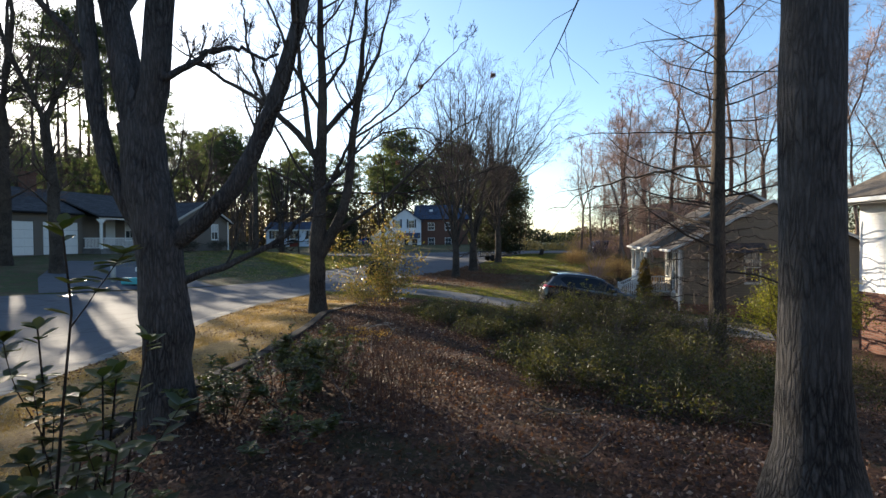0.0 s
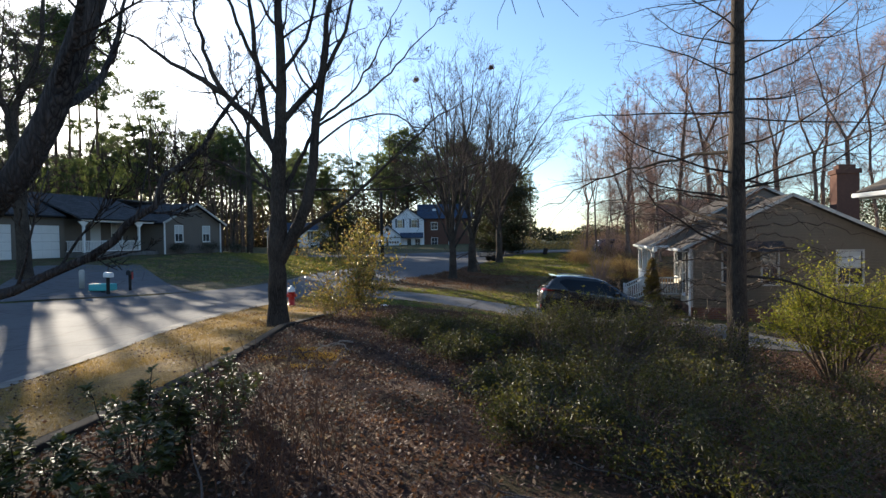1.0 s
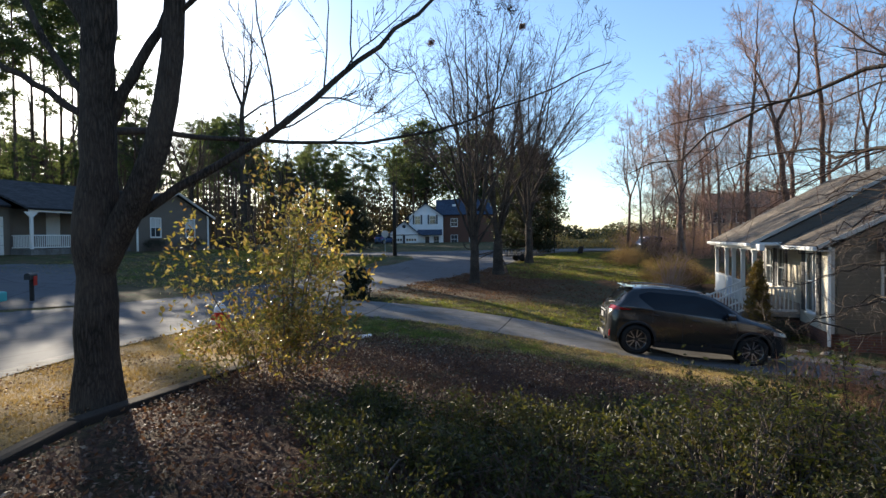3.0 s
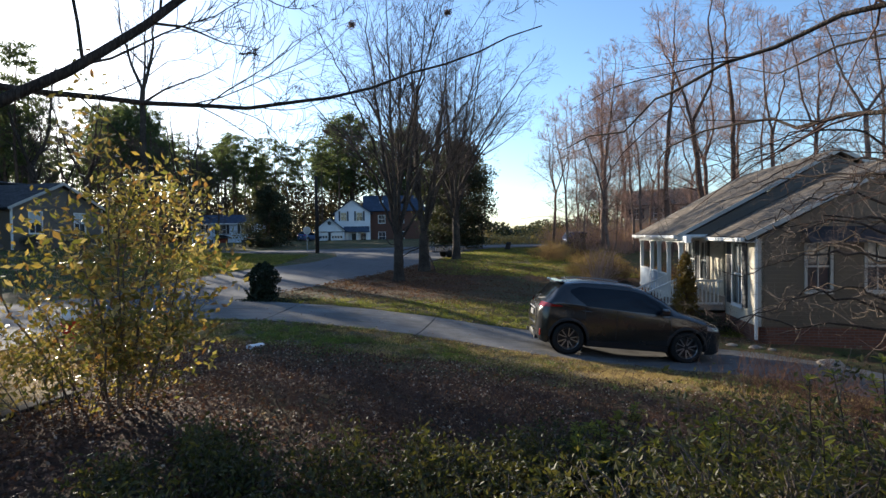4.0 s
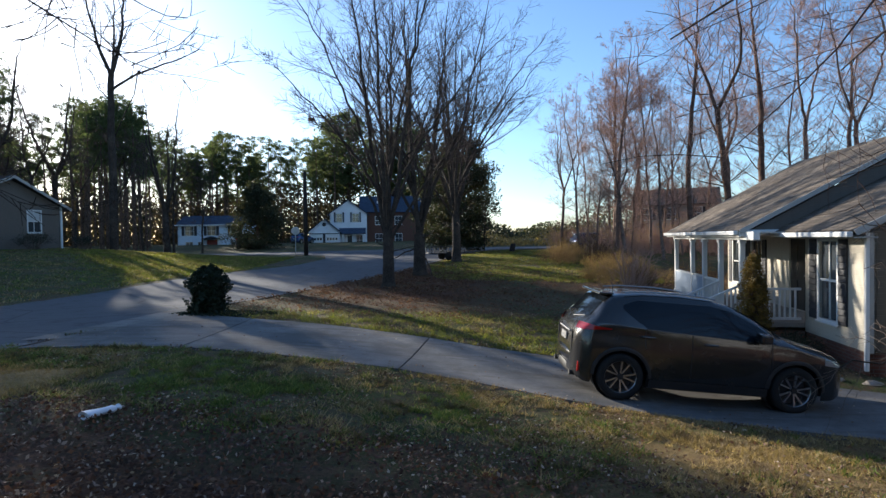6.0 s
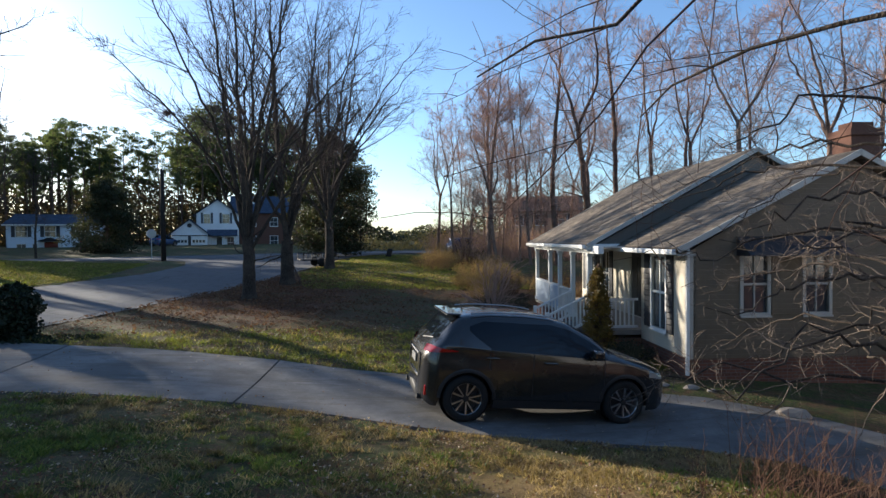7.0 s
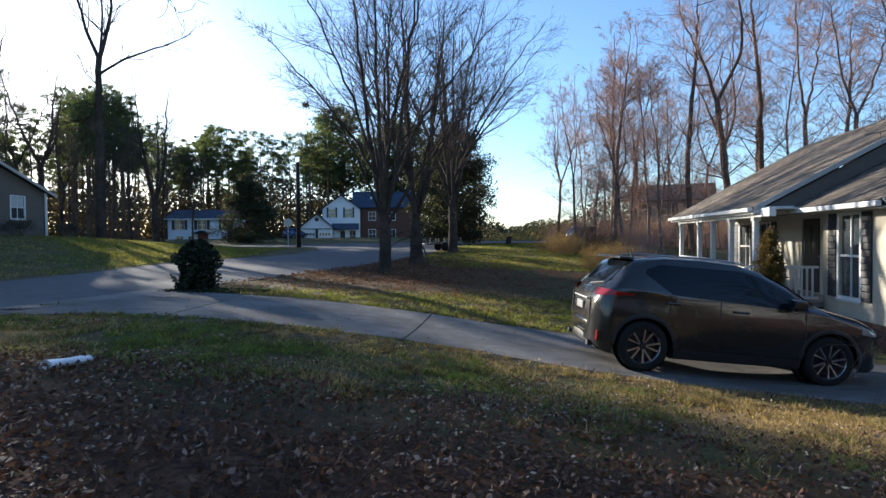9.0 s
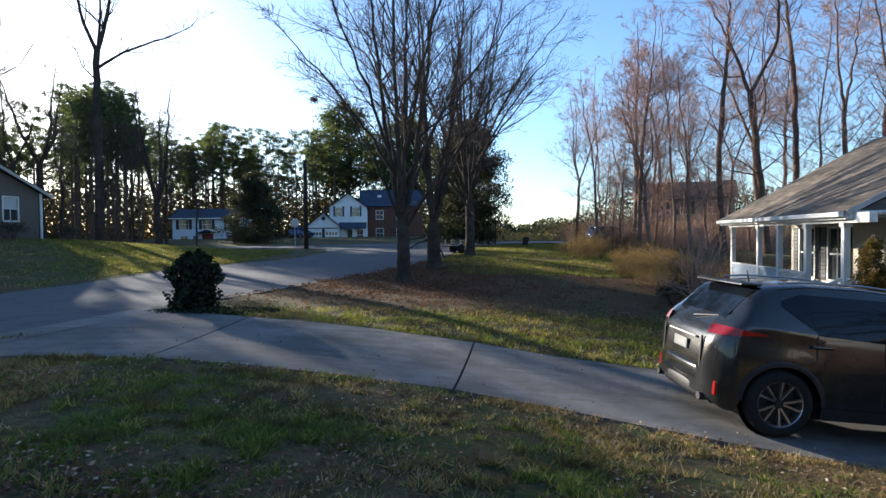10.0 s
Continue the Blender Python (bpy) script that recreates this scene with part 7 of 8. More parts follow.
def build_evergreens():
    evergreen("evergreen_tree", 6.3, 58.5, 10.4, 3.7, 0.8, 34000, 0.26, M_NEEDLE_DARK, "large rounded dark evergreen behind the street trees", 81, "round", 190)
    evergreen("evergreen_tree", 2.5, 119, 23, 7.5, 9.0, 12000, 0.7, M_NEEDLE, "tall broad pine with a full crown", 82, "round", 130)
    evergreen("evergreen_tree", -9.5, 121, 26, 8.0, 11.0, 13000, 0.7, M_NEEDLE, "tall broad pine with a full crown", 83, "round", 130)
    evergreen("evergreen_tree", 12.5, 116, 17, 6.2, 4.0, 9000, 0.6, M_NEEDLE_DARK, "dark pine at the edge of the woods", 84, "round", 100)
    evergreen("cedar_tree", -16.4, 78, 7.9, 3.9, 0.1, 26000, 0.26, M_NEEDLE_DARK, "dense dark cedar beside the pale blue house", 85, "cone", 120)
    evergreen("cypress", 9.95, 23.7, 2.35, 0.46, 0.05, 15000, 0.07, M_CYPRESS, "golden-green columnar cypress by the porch steps", 86, "cone", 260)


def shrub(name, x, y, radii, n, size, material, label, seed, stems=26, category="shrub", hollow=0.5, lift=0.55, aspect=0.45, stem_mat=None, group="", foot=0.22, thick=1.0, wide=(0.2, 0.5), low=0.3):
    """Stems from a crown at the ground and leaves in clumps along them."""
    rng = np.random.default_rng(seed)
    rx, ry, rz = radii
    root = empty(name, place(x, y, 0.03), label, category, group)
    a = rng.uniform(0, 2 * math.pi, stems)
    q = np.sqrt(rng.uniform(0.02, 1, stems))
    ends = np.stack([np.cos(a) * q * rx, np.sin(a) * q * ry, rz * (1 - 0.45 * q * q) * rng.uniform(0.75, 1.15, stems)], -1)
    v = np.linspace(0, 1, 7)[None, :, None]
    foot = ends * [foot, foot, 0]
    lines_ = foot[:, None] * (1 - v) + ends[:, None] * v
    lines_[:, :, 2] += np.sin(np.linspace(0, math.pi, 7))[None] * 0.1 * rz
    lines_ += rng.normal(size=lines_.shape) * 0.03 * rz * np.linspace(0, 1, 7)[None, :, None]
    rad = np.linspace(0.011, 0.004, 7)[None].repeat(stems, 0) * max(0.7, rz) * thick
    b1, r1 = sprout(rng, lines_, rad, 7, low, 1.0, (25, 70), wide, 5, 0.6, 0.15, 0.15, rmin=0.002)
    mesh_part("woody_base", joined("woody_base", [tubes(lines_, rad, 5), tubes(b1, r1, 3)], stem_mat or M_BARK_THIN), root)
    pts = np.concatenate([b1[:, 1:].reshape(-1, 3), lines_[:, 4:].reshape(-1, 3)])
    c = pts[rng.integers(0, len(pts), n)] + rng.normal(size=(n, 3)) * size * 1.2
    c[:, 2] = np.maximum(c[:, 2], 0.04)
    mesh_part("foliage", leaves(rng, c, size, material, "foliage", aspect), root)
    return root


def blades_at(base, way, size, aspect, name, material):
    """Pointed oval leaves folded along the midrib: each from its base along its way."""
    n = len(base)
    side = unit(np.cross(way, np.array([0.0, 0.0, 1.0]) + 0.001))
    lift = np.cross(side, way)
    s = size[:, None]
    p = [base, base + way * s * 0.35 + side * s * aspect * 0.46 + lift * s * 0.07, base + way * s * 0.72 + side * s * aspect * 0.4 + lift * s * 0.05, base + way * s - lift * s * 0.06,
         base + way * s * 0.72 - side * s * aspect * 0.4 + lift * s * 0.05, base + way * s * 0.35 - side * s * aspect * 0.46 + lift * s * 0.07]
    v = np.stack(p, 1).reshape(-1, 3)
    k = np.arange(n)[:, None] * 6
    return raw_mesh(name, v, np.concatenate([k + [0, 3, 2, 1], k + [0, 5, 4, 3]]), material, True)


def whorl_bush(x, y, r, h, shoots, seed, name="holly_bush", label="straggling bush with broad glossy dark leaves on the bank", group="glossy bushes on the bank", material=None, leaf=(0.05, 0.085), aspect=0.5):
    rng = np.random.default_rng(seed)
    root = empty(name, place(x, y, 0.03), label, "shrub", group)
    a, q = rng.uniform(0, 2 * math.pi, shoots), np.sqrt(rng.uniform(0.02, 1, shoots))
    ends = np.stack([np.cos(a) * q * r, np.sin(a) * q * r, h * (1 - 0.35 * q * q) * rng.uniform(0.45, 1.15, shoots)], -1)
    v = np.linspace(0, 1, 7)[None, :, None]
    stem = ends[:, None] * [0.35, 0.35, 0] * (1 - v) + ends[:, None] * v + rng.normal(size=(shoots, 7, 3)) * 0.012 * v
    rad = np.linspace(0.008, 0.003, 7)[None].repeat(shoots, 0)
    side, srad = sprout(rng, stem, rad, 2, 0.35, 0.85, (25, 55), (0.25, 0.45), 7, 0.7, 0.25, 0.08)
    stem, rad = np.concatenate([stem, side]), np.concatenate([rad, srad])
    mesh_part("woody_base", joined("woody_base", [tubes(stem, rad, 5)], M_BARK_BROWN), root)
    base, way, size = [], [], []
    for t, count, tilt in ((1.0, 7, 0.55), (0.86, 6, 0.3), (0.68, 5, 0.1), (0.48, 3, 0.0)):
        i = np.repeat(np.arange(len(stem)), count)
        p, d, _ = at_param(stem, rad, i, np.clip(t + rng.normal(size=len(i)) * 0.03, 0.1, 0.999))
        turn = np.tile(np.arange(count) * 2 * math.pi / count, len(stem)) + rng.uniform(0, 6.28, len(stem))[np.repeat(np.arange(len(stem)), count)]
        out = np.stack([np.cos(turn), np.sin(turn), 0 * turn], -1) + rng.normal(size=(len(i), 3)) * 0.2
        base.append(p)
        way.append(unit(out + d * tilt))
        size.append(rng.uniform(*leaf, len(i)))
    mesh_part("foliage", blades_at(np.concatenate(base), np.concatenate(way), np.concatenate(size), aspect, "foliage", material or M_LEAF_HOLLY), root)


def build_shrubs():
    shrub("shrub", -1.8, 13.1, (1.4, 1.3, 2.55), 4300, 0.086, M_LEAF_YELLOW, "loose shrub with yellowing backlit leaves and thin upright stems", 91, 17, foot=0.3, thick=0.4, wide=(0.25, 0.55), low=0.06)
    shrub("shrub", -1.95, 12.5, (0.95, 0.8, 1.0), 2300, 0.07, M_LEAF_YELLOW, "low skirt of yellowing leaves beside the tall shrub", 92, 18, foot=0.35, thick=0.5, wide=(0.25, 0.5), low=0.1)
    # low azaleas beside the path
    spots = [(1.7, 4.6, 0.9, 0.5), (3.1, 3.6, 1.0, 0.5), (2.9, 5.4, 1.2, 0.62), (4.6, 4.6, 1.1, 0.6), (2.6, 7.2, 1.1, 0.62), (4.4, 6.6, 1.3, 0.8), (3.6, 8.7, 1.3, 1.15), (5.4, 8.4, 1.2, 1.15), (2.5, 9.6, 1.1, 1.0),
             (4.9, 10.2, 1.2, 1.2), (3.7, 10.4, 1.1, 1.15), (6.6, 6.6, 1.2, 0.7), (5.9, 2.6, 1.2, 0.6), (1.0, 8.3, 0.85, 0.45), (0.2, 9.7, 0.8, 0.42), (1.5, 9.9, 1.0, 0.5), (-0.2, 10.9, 0.7, 0.36), (0.9, 11.0, 0.8, 0.36), (2.2, 11.4, 0.8, 0.38), (1.6, 6.3, 0.8, 0.45)]
    for i, (x, y, r, h) in enumerate(spots):
        shrub("azalea_bush", x, y, (r, r, h), 5200, 0.044, M_LEAF_AZALEA, "low dense dark-green azalea bush on the leafy bank", 100 + i, 44, group="azaleas beside the path")
    shrub("bush", 8.7, 10.2, (1.35, 1.3, 2.2), 11000, 0.07, M_LEAF_BRIGHT, "sunlit yellow-green bush beside the straight tree", 130, 40)
    shrub("bush", 9.6, 7.0, (1.1, 1.1, 1.6), 4200, 0.07, M_LEAF_BRIGHT, "sunlit yellow-green bush beside the straight tree", 131, 36)
    for i, (x, y, r, h) in enumerate(((2.7, 12.4, 0.3, 0.3), (3.2, 12.8, 0.35, 0.35), (3.9, 12.4, 0.35, 0.4), (2.6, 11.6, 0.28, 0.5), (2.35, 11.2, 0.28, 0.5), (3.3, 11.5, 0.3, 0.5), (2.8, 10.4, 0.35, 1.2), (3.1, 10.0, 0.35, 1.3), (3.6, 10.2, 0.35, 1.35), (1.6, 9.4, 0.3, 0.7), (4.3, 9.4, 0.3, 1.4))):
        whorl_bush(x, y, r, h, 6 if h < 0.6 else 9, 140 + i, "bush", "sprigs of light green leaves among the azaleas", "light green sprigs", M_LEAF_BRIGHT, (0.04, 0.07), 0.36)
    # broad glossy leaves in whorls on upright shoots, on the bank near the street
    for i, (x, y, r, h, n) in enumerate(((-1.8, 0.4, 0.4, 0.5, 8), (-1.2, 3.4, 0.5, 0.85, 10), (-1.35, 2.9, 0.55, 0.8, 12), (-1.8, 3.6, 0.55, 0.8, 13), (-1.45, 4.1, 0.5, 0.75, 11),
                                         (-1.95, 2.5, 0.5, 0.75, 13), (-1.6, 4.6, 0.5, 0.6, 9), (-1.2, 1.9, 0.5, 0.4, 8))):
        whorl_bush(x, y, r, h, n, 150 + i)
    whorl_bush(-1.05, -0.95, 0.45, 1.75, 11, 161, leaf=(0.055, 0.085), aspect=0.66)
    whorl_bush(-1.35, -0.6, 0.4, 1.5, 10, 162, leaf=(0.055, 0.085), aspect=0.66)
    # clipped shrubs by the houses
    for i, (x, y, r, h) in enumerate(((10.2, 29.6, 0.8, 0.95), (9.5, 30.4, 0.7, 0.8), (10.1, 22.6, 0.6, 0.55), (-20.9, 41.2, 1.0, 0.9), (-19.6, 43.4, 1.0, 1.0), (-18.3, 45.8, 0.9, 1.0))):
        shrub("foundation_shrub", x, y, (r, r, h), 3200, 0.05, M_LEAF_IVY, "dark clipped shrub against the house", 170 + i, 40, group="foundation shrubs")
    # dry tan brush below the woods
    rng = np.random.default_rng(7)
    for i in range(20):
        x, y = rng.uniform(9.6, 15.5), rng.uniform(32.5, 47)
        w = rng.uniform(0.9, 1.7)
        shrub("brush", x + 0.1 * (y - 33), y, (w, w * rng.uniform(0.7, 1.2), rng.uniform(0.6, 1.7)), 950, 0.066, M_BRUSH_TAN, "tangled dry tan brush at the wood's edge", 180 + i, 70,
              stem_mat=M_STALK_GOLD if i % 3 else M_STALK, group="dry brush", aspect=0.3, foot=0.6, thick=0.6, wide=(0.3, 0.7), low=0.1)


def build_sapling():
    rng = np.random.default_rng(77)
    limb = [([(0, 0, 0), (rng.uniform(-0.1, 0.1), rng.uniform(-0.1, 0.1), 0.6), (rng.uniform(-0.7, 0.7), rng.uniform(-0.7, 0.7), 2.2)], 0.038, 0.012) for _ in range(9)]
    lp, lr = lines(rng, limb, 10, 0.04)
    b1, r1 = sprout(rng, lp, lr, 9, 0.2, 1.0, (30, 70), (0.3, 0.6), 6, 0.5, 0.2, 0.15)
    b2, r2 = sprout(rng, b1, r1, 5, 0.2, 1.0, (30, 70), (0.3, 0.6), 4, 0.5, 0.1, 0.15, rmin=0.005)
    tree_thing("sapling", place(8.6, 27.6), "small leafless many-stemmed shrub tree on the lawn", [tubes(lp, lr, 6)], [tubes(b1, r1, 4)], [tubes(b2, r2, 3)], (M_TWIG_TAN, M_TWIG_TAN, M_TWIG_TAN))


def build_ivy_stump():
    rng = np.random.default_rng(55)
    root = empty("ivy_mound", place(-3.6, 25.55), "dark ivy smothering a stub post beside the drive", "ivy")
    part("post", rod(bmesh.new(), (0, 0, 0), (0, 0, 1.0), 0.16, 0.13, 12), M_TIMBER, root)
    n = 6200
    a, z = rng.uniform(0, 2 * math.pi, n), rng.uniform(0.0, 1.3, n)
    wide = np.interp(z, [0, 0.12, 0.35, 0.75, 1.05, 1.22, 1.3], [0.5, 0.36, 0.37, 0.46, 0.42, 0.26, 0.08])
    lump = np.array([noise.noise(Vector((1.6 * math.cos(p), 1.6 * math.sin(p), 3.0 * q))) for p, q in zip(a, z)])
    r = wide * np.sqrt(rng.uniform(0.3, 1.0, n)) * (1.02 + 0.5 * lump)
    c = np.stack([np.cos(a) * r, np.sin(a) * r, z + 0.1 * lump], -1)
    # trailing strands at the foot and a low spill over the verge
    strand = rng.integers(0, 9, 500)
    c2 = np.stack([np.cos(strand * 0.9) * (0.42 + 0.08 * rng.normal(size=500)), np.sin(strand * 0.9) * (0.42 + 0.08 * rng.normal(size=500)), rng.uniform(0.0, 0.5, 500)], -1)
    a2, r2 = rng.uniform(0, 2 * math.pi, 3400), np.sqrt(rng.uniform(0, 1, 3400))
    low = np.stack([np.cos(a2) * r2 * 1.7 + 0.1, np.sin(a2) * r2 * 0.7 - 0.2, 0.05 + 0.14 * rng.uniform(0, 1, 3400) * (1 - r2)], -1)
    low = np.concatenate([low, c2])
    mesh_part("foliage", leaves(rng, np.concatenate([c, low]), 0.08, M_LEAF_IVY, "foliage", 0.8), root)


def build_far_belt():
    """Distant tree line and scrub beyond the junction."""
    rng = np.random.default_rng(66)
    n = 42000
    x = rng.uniform(-190, 190, n)
    y = 150 + rng.uniform(0, 25, n) + 0.0006 * x * x
    top = 4.0 + 1.6 * np.sin(x * 0.11) + 1.2 * np.sin(x * 0.31 + 1) + 0.8 * np.sin(x * 0.9) + 9.0 * smooth(15, 60, np.abs(x - 22))
    z = ground_z(x, y) + rng.uniform(0, 1, n) ** 0.8 * top
    me = leaves(rng, np.stack([x, y, z], -1), 1.0, M_NEEDLE_DARK, "far_trees", 0.55)
    tagged(new("far_trees", me), "distant dark tree line beyond the street", "trees", kind="stuff")
    n = 90000
    x = rng.uniform(-130, 12, n)
    y = 112 + rng.uniform(0, 14, n) - 0.42 * np.clip(-x - 30, 0, 60)
    top = 8.0 + 1.6 * smooth(-45, -30, x) + 1.3 * np.sin(x * 0.23) + 1.4 * smooth(-35, -60, x) + 0.9 * np.sin(x * 0.61 + 2) + 0.6 * np.sin(x * 1.3)
    z = ground_z(x, y) + rng.uniform(0, 1, n) ** 1.5 * top
    me = leaves(rng, np.stack([x, y, z], -1), 0.62, M_UNDERGROWTH, "woods_undergrowth", 0.5)
    tagged(new("woods_undergrowth", me), "dark undergrowth below the pines", "undergrowth", kind="stuff")
    n = 9000
    x = rng.uniform(8, 62, n)
    y = 72 + rng.uniform(0, 14, n)
    z = ground_z(x, y) + rng.uniform(0, 1, n) ** 1.3 * (1.2 + 1.6 * smooth(14, 34, x) + 0.6 * np.sin(x * 0.7))
    me = leaves(rng, np.stack([x, y, z], -1), 0.5, M_BRUSH_TAN, "far_scrub", 0.3)
    tagged(new("far_scrub", me), "dry tan scrub beyond the street", "scrub", kind="stuff")


build_twin_tree()
build_path_tree()
build_straight_tree()
build_small_tree()
build_big_oak()
build_street_trees()
build_woods()
build_nests()
build_garage_trees()
build_tall_tree()
build_pines()
build_evergreens()
build_shrubs()
build_sapling()
build_ivy_stump()
build_far_belt()

# ---- street furniture and small things ----


def build_timbers():
    edge = empty("garden_edging", pose(0, 0, 0), "weathered landscape timbers edging the bank", "edging")
    runs = [((-2.45, 0.2), (-3.15, 3.05)), ((-2.95, 3.25), (-2.62, 5.6)), ((-2.62, 5.65), (-2.62, 8.1)), ((-2.62, 8.15), (-2.85, 10.6)), ((-2.9, 10.7), (-2.4, 13.4))]
    for (x0, y0), (x1, y1) in runs:
        a, b = Vector((x0, y0, gz(x0 + 0.15, y0) + 0.05)), Vector((x1, y1, gz(x1 + 0.15, y1) + 0.05))
        d = b - a
        bm = box(bmesh.new(), 0, -0.09, -0.2, d.length, 0.09, 0.02, 0.02)
        bmesh.ops.subdivide_edges(bm, edges=bm.edges[:], cuts=2)
        for v in bm.verts:
            v.co += Vector((0, noise.noise(v.co * 3 + a) * 0.012, noise.noise(v.co * 4 + b) * 0.012))
        bmesh.ops.transform(bm, matrix=Matrix.Translation(a) @ d.to_track_quat("X", "Z").to_matrix().to_4x4(), verts=bm.verts[:])
        part("timber", bm, M_TIMBER, edge)


def build_hydrant():
    h = empty("fire_hydrant", place(-4.62, 17.05, 0.02), "red fire hydrant with white bonnet on the verge", "hydrant")
    part("barrel", lathe(bmesh.new(), [(0.0, 0.0), (0.15, 0.0), (0.15, 0.05), (0.1, 0.06), (0.1, 0.42), (0.125, 0.43), (0.125, 0.48), (0.1, 0.49)], 20), M_RED, h, "", True)
    part("bonnet", lathe(bmesh.new(), [(0.13, 0.48), (0.13, 0.52), (0.11, 0.58), (0.06, 0.64), (0.03, 0.65), (0.03, 0.7), (0.0, 0.7)], 20), M_WHITE, h, "white domed bonnet", True)
    for a in (0, 90, 180):
        d = Vector((math.cos(radians(a)), -math.sin(radians(a)), 0))
        part("outlet", rod(bmesh.new(), d * 0.08 + Vector((0, 0, 0.36)), d * 0.18 + Vector((0, 0, 0.36)), 0.055, 0.06, 12), M_RED, h)


def build_mailboxes():
    def mailbox(x, y, colour, label, turn, flag=None):
        b = empty("mailbox", place(x, y, 0.02, turn), label, "mailbox", "mailboxes by the street")
        boxed("post", (-0.05, -0.05, 0, 0.05, 0.05, 0.75), M_POLE, b, 0.008)
        out = [(-0.085, 0), (0.085, 0), (0.085, 0.12)] + [(0.085 * math.cos(t), 0.12 + 0.085 * math.sin(t)) for t in np.linspace(0.2, math.pi - 0.2, 8)] + [(-0.085, 0.12)]
        part("box", prism(bmesh.new(), out, 0.5, Matrix.Translation((0, -0.3, 0.75))), colour, b)
        if flag:
            boxed("flag", (0.09, -0.1, 0.55, 0.1, 0.15, 0.85), flag, b)
        return b
    mailbox(-13.15, 20.5, M_WHITE, "white mailbox on a wooden post", 60)
    mailbox(-13.2, 22.05, M_BLACK, "black mailbox with a red panel", 20, M_RED)
    p = empty("bollard", place(-15.0, 21.6, 0.02), "short pale utility marker post", "post")
    part("shaft", lathe(bmesh.new(), [(0.0, 0.0), (0.11, 0.0), (0.11, 0.8), (0.07, 0.86), (0.0, 0.87)], 16), M_TRIM_DIM, p, "", True)
    t = empty("newspaper_box", place(-13.7, 21.0, 0.02), "teal plastic newspaper tube lying by the mailboxes", "box")
    boxed("case", (-0.5, -0.18, 0.12, 0.5, 0.18, 0.42), M_TEAL, t, 0.06)
    boxed("foot", (-0.06, -0.06, 0, 0.06, 0.06, 0.14), M_POLE, t)


def build_sign_and_pole():
    s = empty("stop_sign", place(-8.6, 62.0, 0.05, 6), "octagonal stop sign seen from its grey back", "sign")
    part("post", box(bmesh.new(), -0.03, -0.02, 0, 0.03, 0.02, 2.1), M_STEEL, s)
    out = [(0.4 * math.cos(radians(22.5 + 45 * i)), 2.25 + 0.4 * math.sin(radians(22.5 + 45 * i))) for i in range(8)]
    part("plate", prism(bmesh.new(), out, 0.012, Matrix.Translation((0, 0.022, 0))), M_STEEL, s, "bare metal back of an octagonal plate")
    part("face", prism(bmesh.new(), [(x * 0.98, 2.25 + (z - 2.25) * 0.98) for x, z in out], 0.004, Matrix.Translation((0, 0.036, 0))), M_RED, s)
    p = empty("utility_pole", place(-7.2, 59.5, 0.2), "dark wooden utility pole at the street corner", "pole")
    part("shaft", rod(bmesh.new(), (0, 0, 0), (0, 0, 7.6), 0.2, 0.15, 12), M_POLE, p, "", True)
    s = empty("street_sign", place(8.4, 56.5, 0.05), "thin sign post on the corner of the grass", "sign")
    part("post", rod(bmesh.new(), (0, 0, 0), (0, 0, 2.6), 0.035, 0.035, 8), M_POLE, s)


def build_trailer():
    t = empty("utility_trailer", place(4.3, 47.3, -0.02, 15), "small dark utility trailer parked under the trees", "trailer")
    boxed("bed", (-1.2, -0.6, 0.42, 1.2, 0.6, 0.5), M_BLACK, t, 0.01)
    for y in (-0.6, 0.57):
        boxed("side_rail", (-1.2, y, 0.86, 1.2, y + 0.03, 0.91), M_BLACK, t)
        for x in (-1.18, -0.6, 0, 0.6, 1.15):
            boxed("stake", (x, y, 0.5, x + 0.04, y + 0.03, 0.86), M_BLACK, t)
    for y in (-0.72, 0.72):
        w = part("wheel", lathe(bmesh.new(), [(0.0, 0.06), (0.17, 0.06), (0.19, 0.08), (0.27, 0.07), (0.29, 0.0), (0.27, -0.07), (0.0, -0.07)], 22, "Y"), M_RUBBER, t, "", True)
        w.location = (0, y, 0.29)
    part("tongue", rod(bmesh.new(), (1.2, 0, 0.44), (2.2, 0, 0.4), 0.04, 0.04, 8), M_BLACK, t)


def build_tyre_planter():
    t = empty("tree_stump", place(10.5, 55.2, 0.03, 0), "dark leaning stump on the sunlit grass", "stump")
    bm = lathe(bmesh.new(), [(0.0, 0.0), (0.3, 0.0), (0.24, 0.2), (0.22, 0.6), (0.19, 0.72), (0.0, 0.7)], 14)
    for v in bm.verts:
        v.co += Vector((noise.noise(v.co * 3), noise.noise(v.co * 3 + Vector((5, 0, 0))), 0)) * 0.06 + Vector((0.2 * v.co.z, 0, 0))
    part("wood", bm, M_POLE, t, "", True)


def build_rocks():
    rng = np.random.default_rng(4)
    for i, (x, y, s) in enumerate(((10.5, 18.6, 0.2), (10.1, 20.6, 0.12), (9.7, 20.95, 0.1), (10.35, 20.3, 0.09))):
        bm = bmesh.new()
        bmesh.ops.create_icosphere(bm, subdivisions=2, radius=1.0)
        for v in bm.verts:
            v.co *= 1 + 0.35 * noise.noise(v.co * 1.3 + Vector((i * 7, 0, 0)))
        bmesh.ops.transform(bm, matrix=Matrix.Diagonal((s * 1.4, s, s * 0.55, 1)), verts=bm.verts[:])
        ob = part("rock", bm, M_ROCK, None)
        ob.location = (x, y, gz(x, y) + s * 0.2)
        ob.rotation_euler = (0, 0, rng.uniform(0, 6))
        tagged(ob, "pale rock edging the drive below the house", "rock", "rocks by the drive")


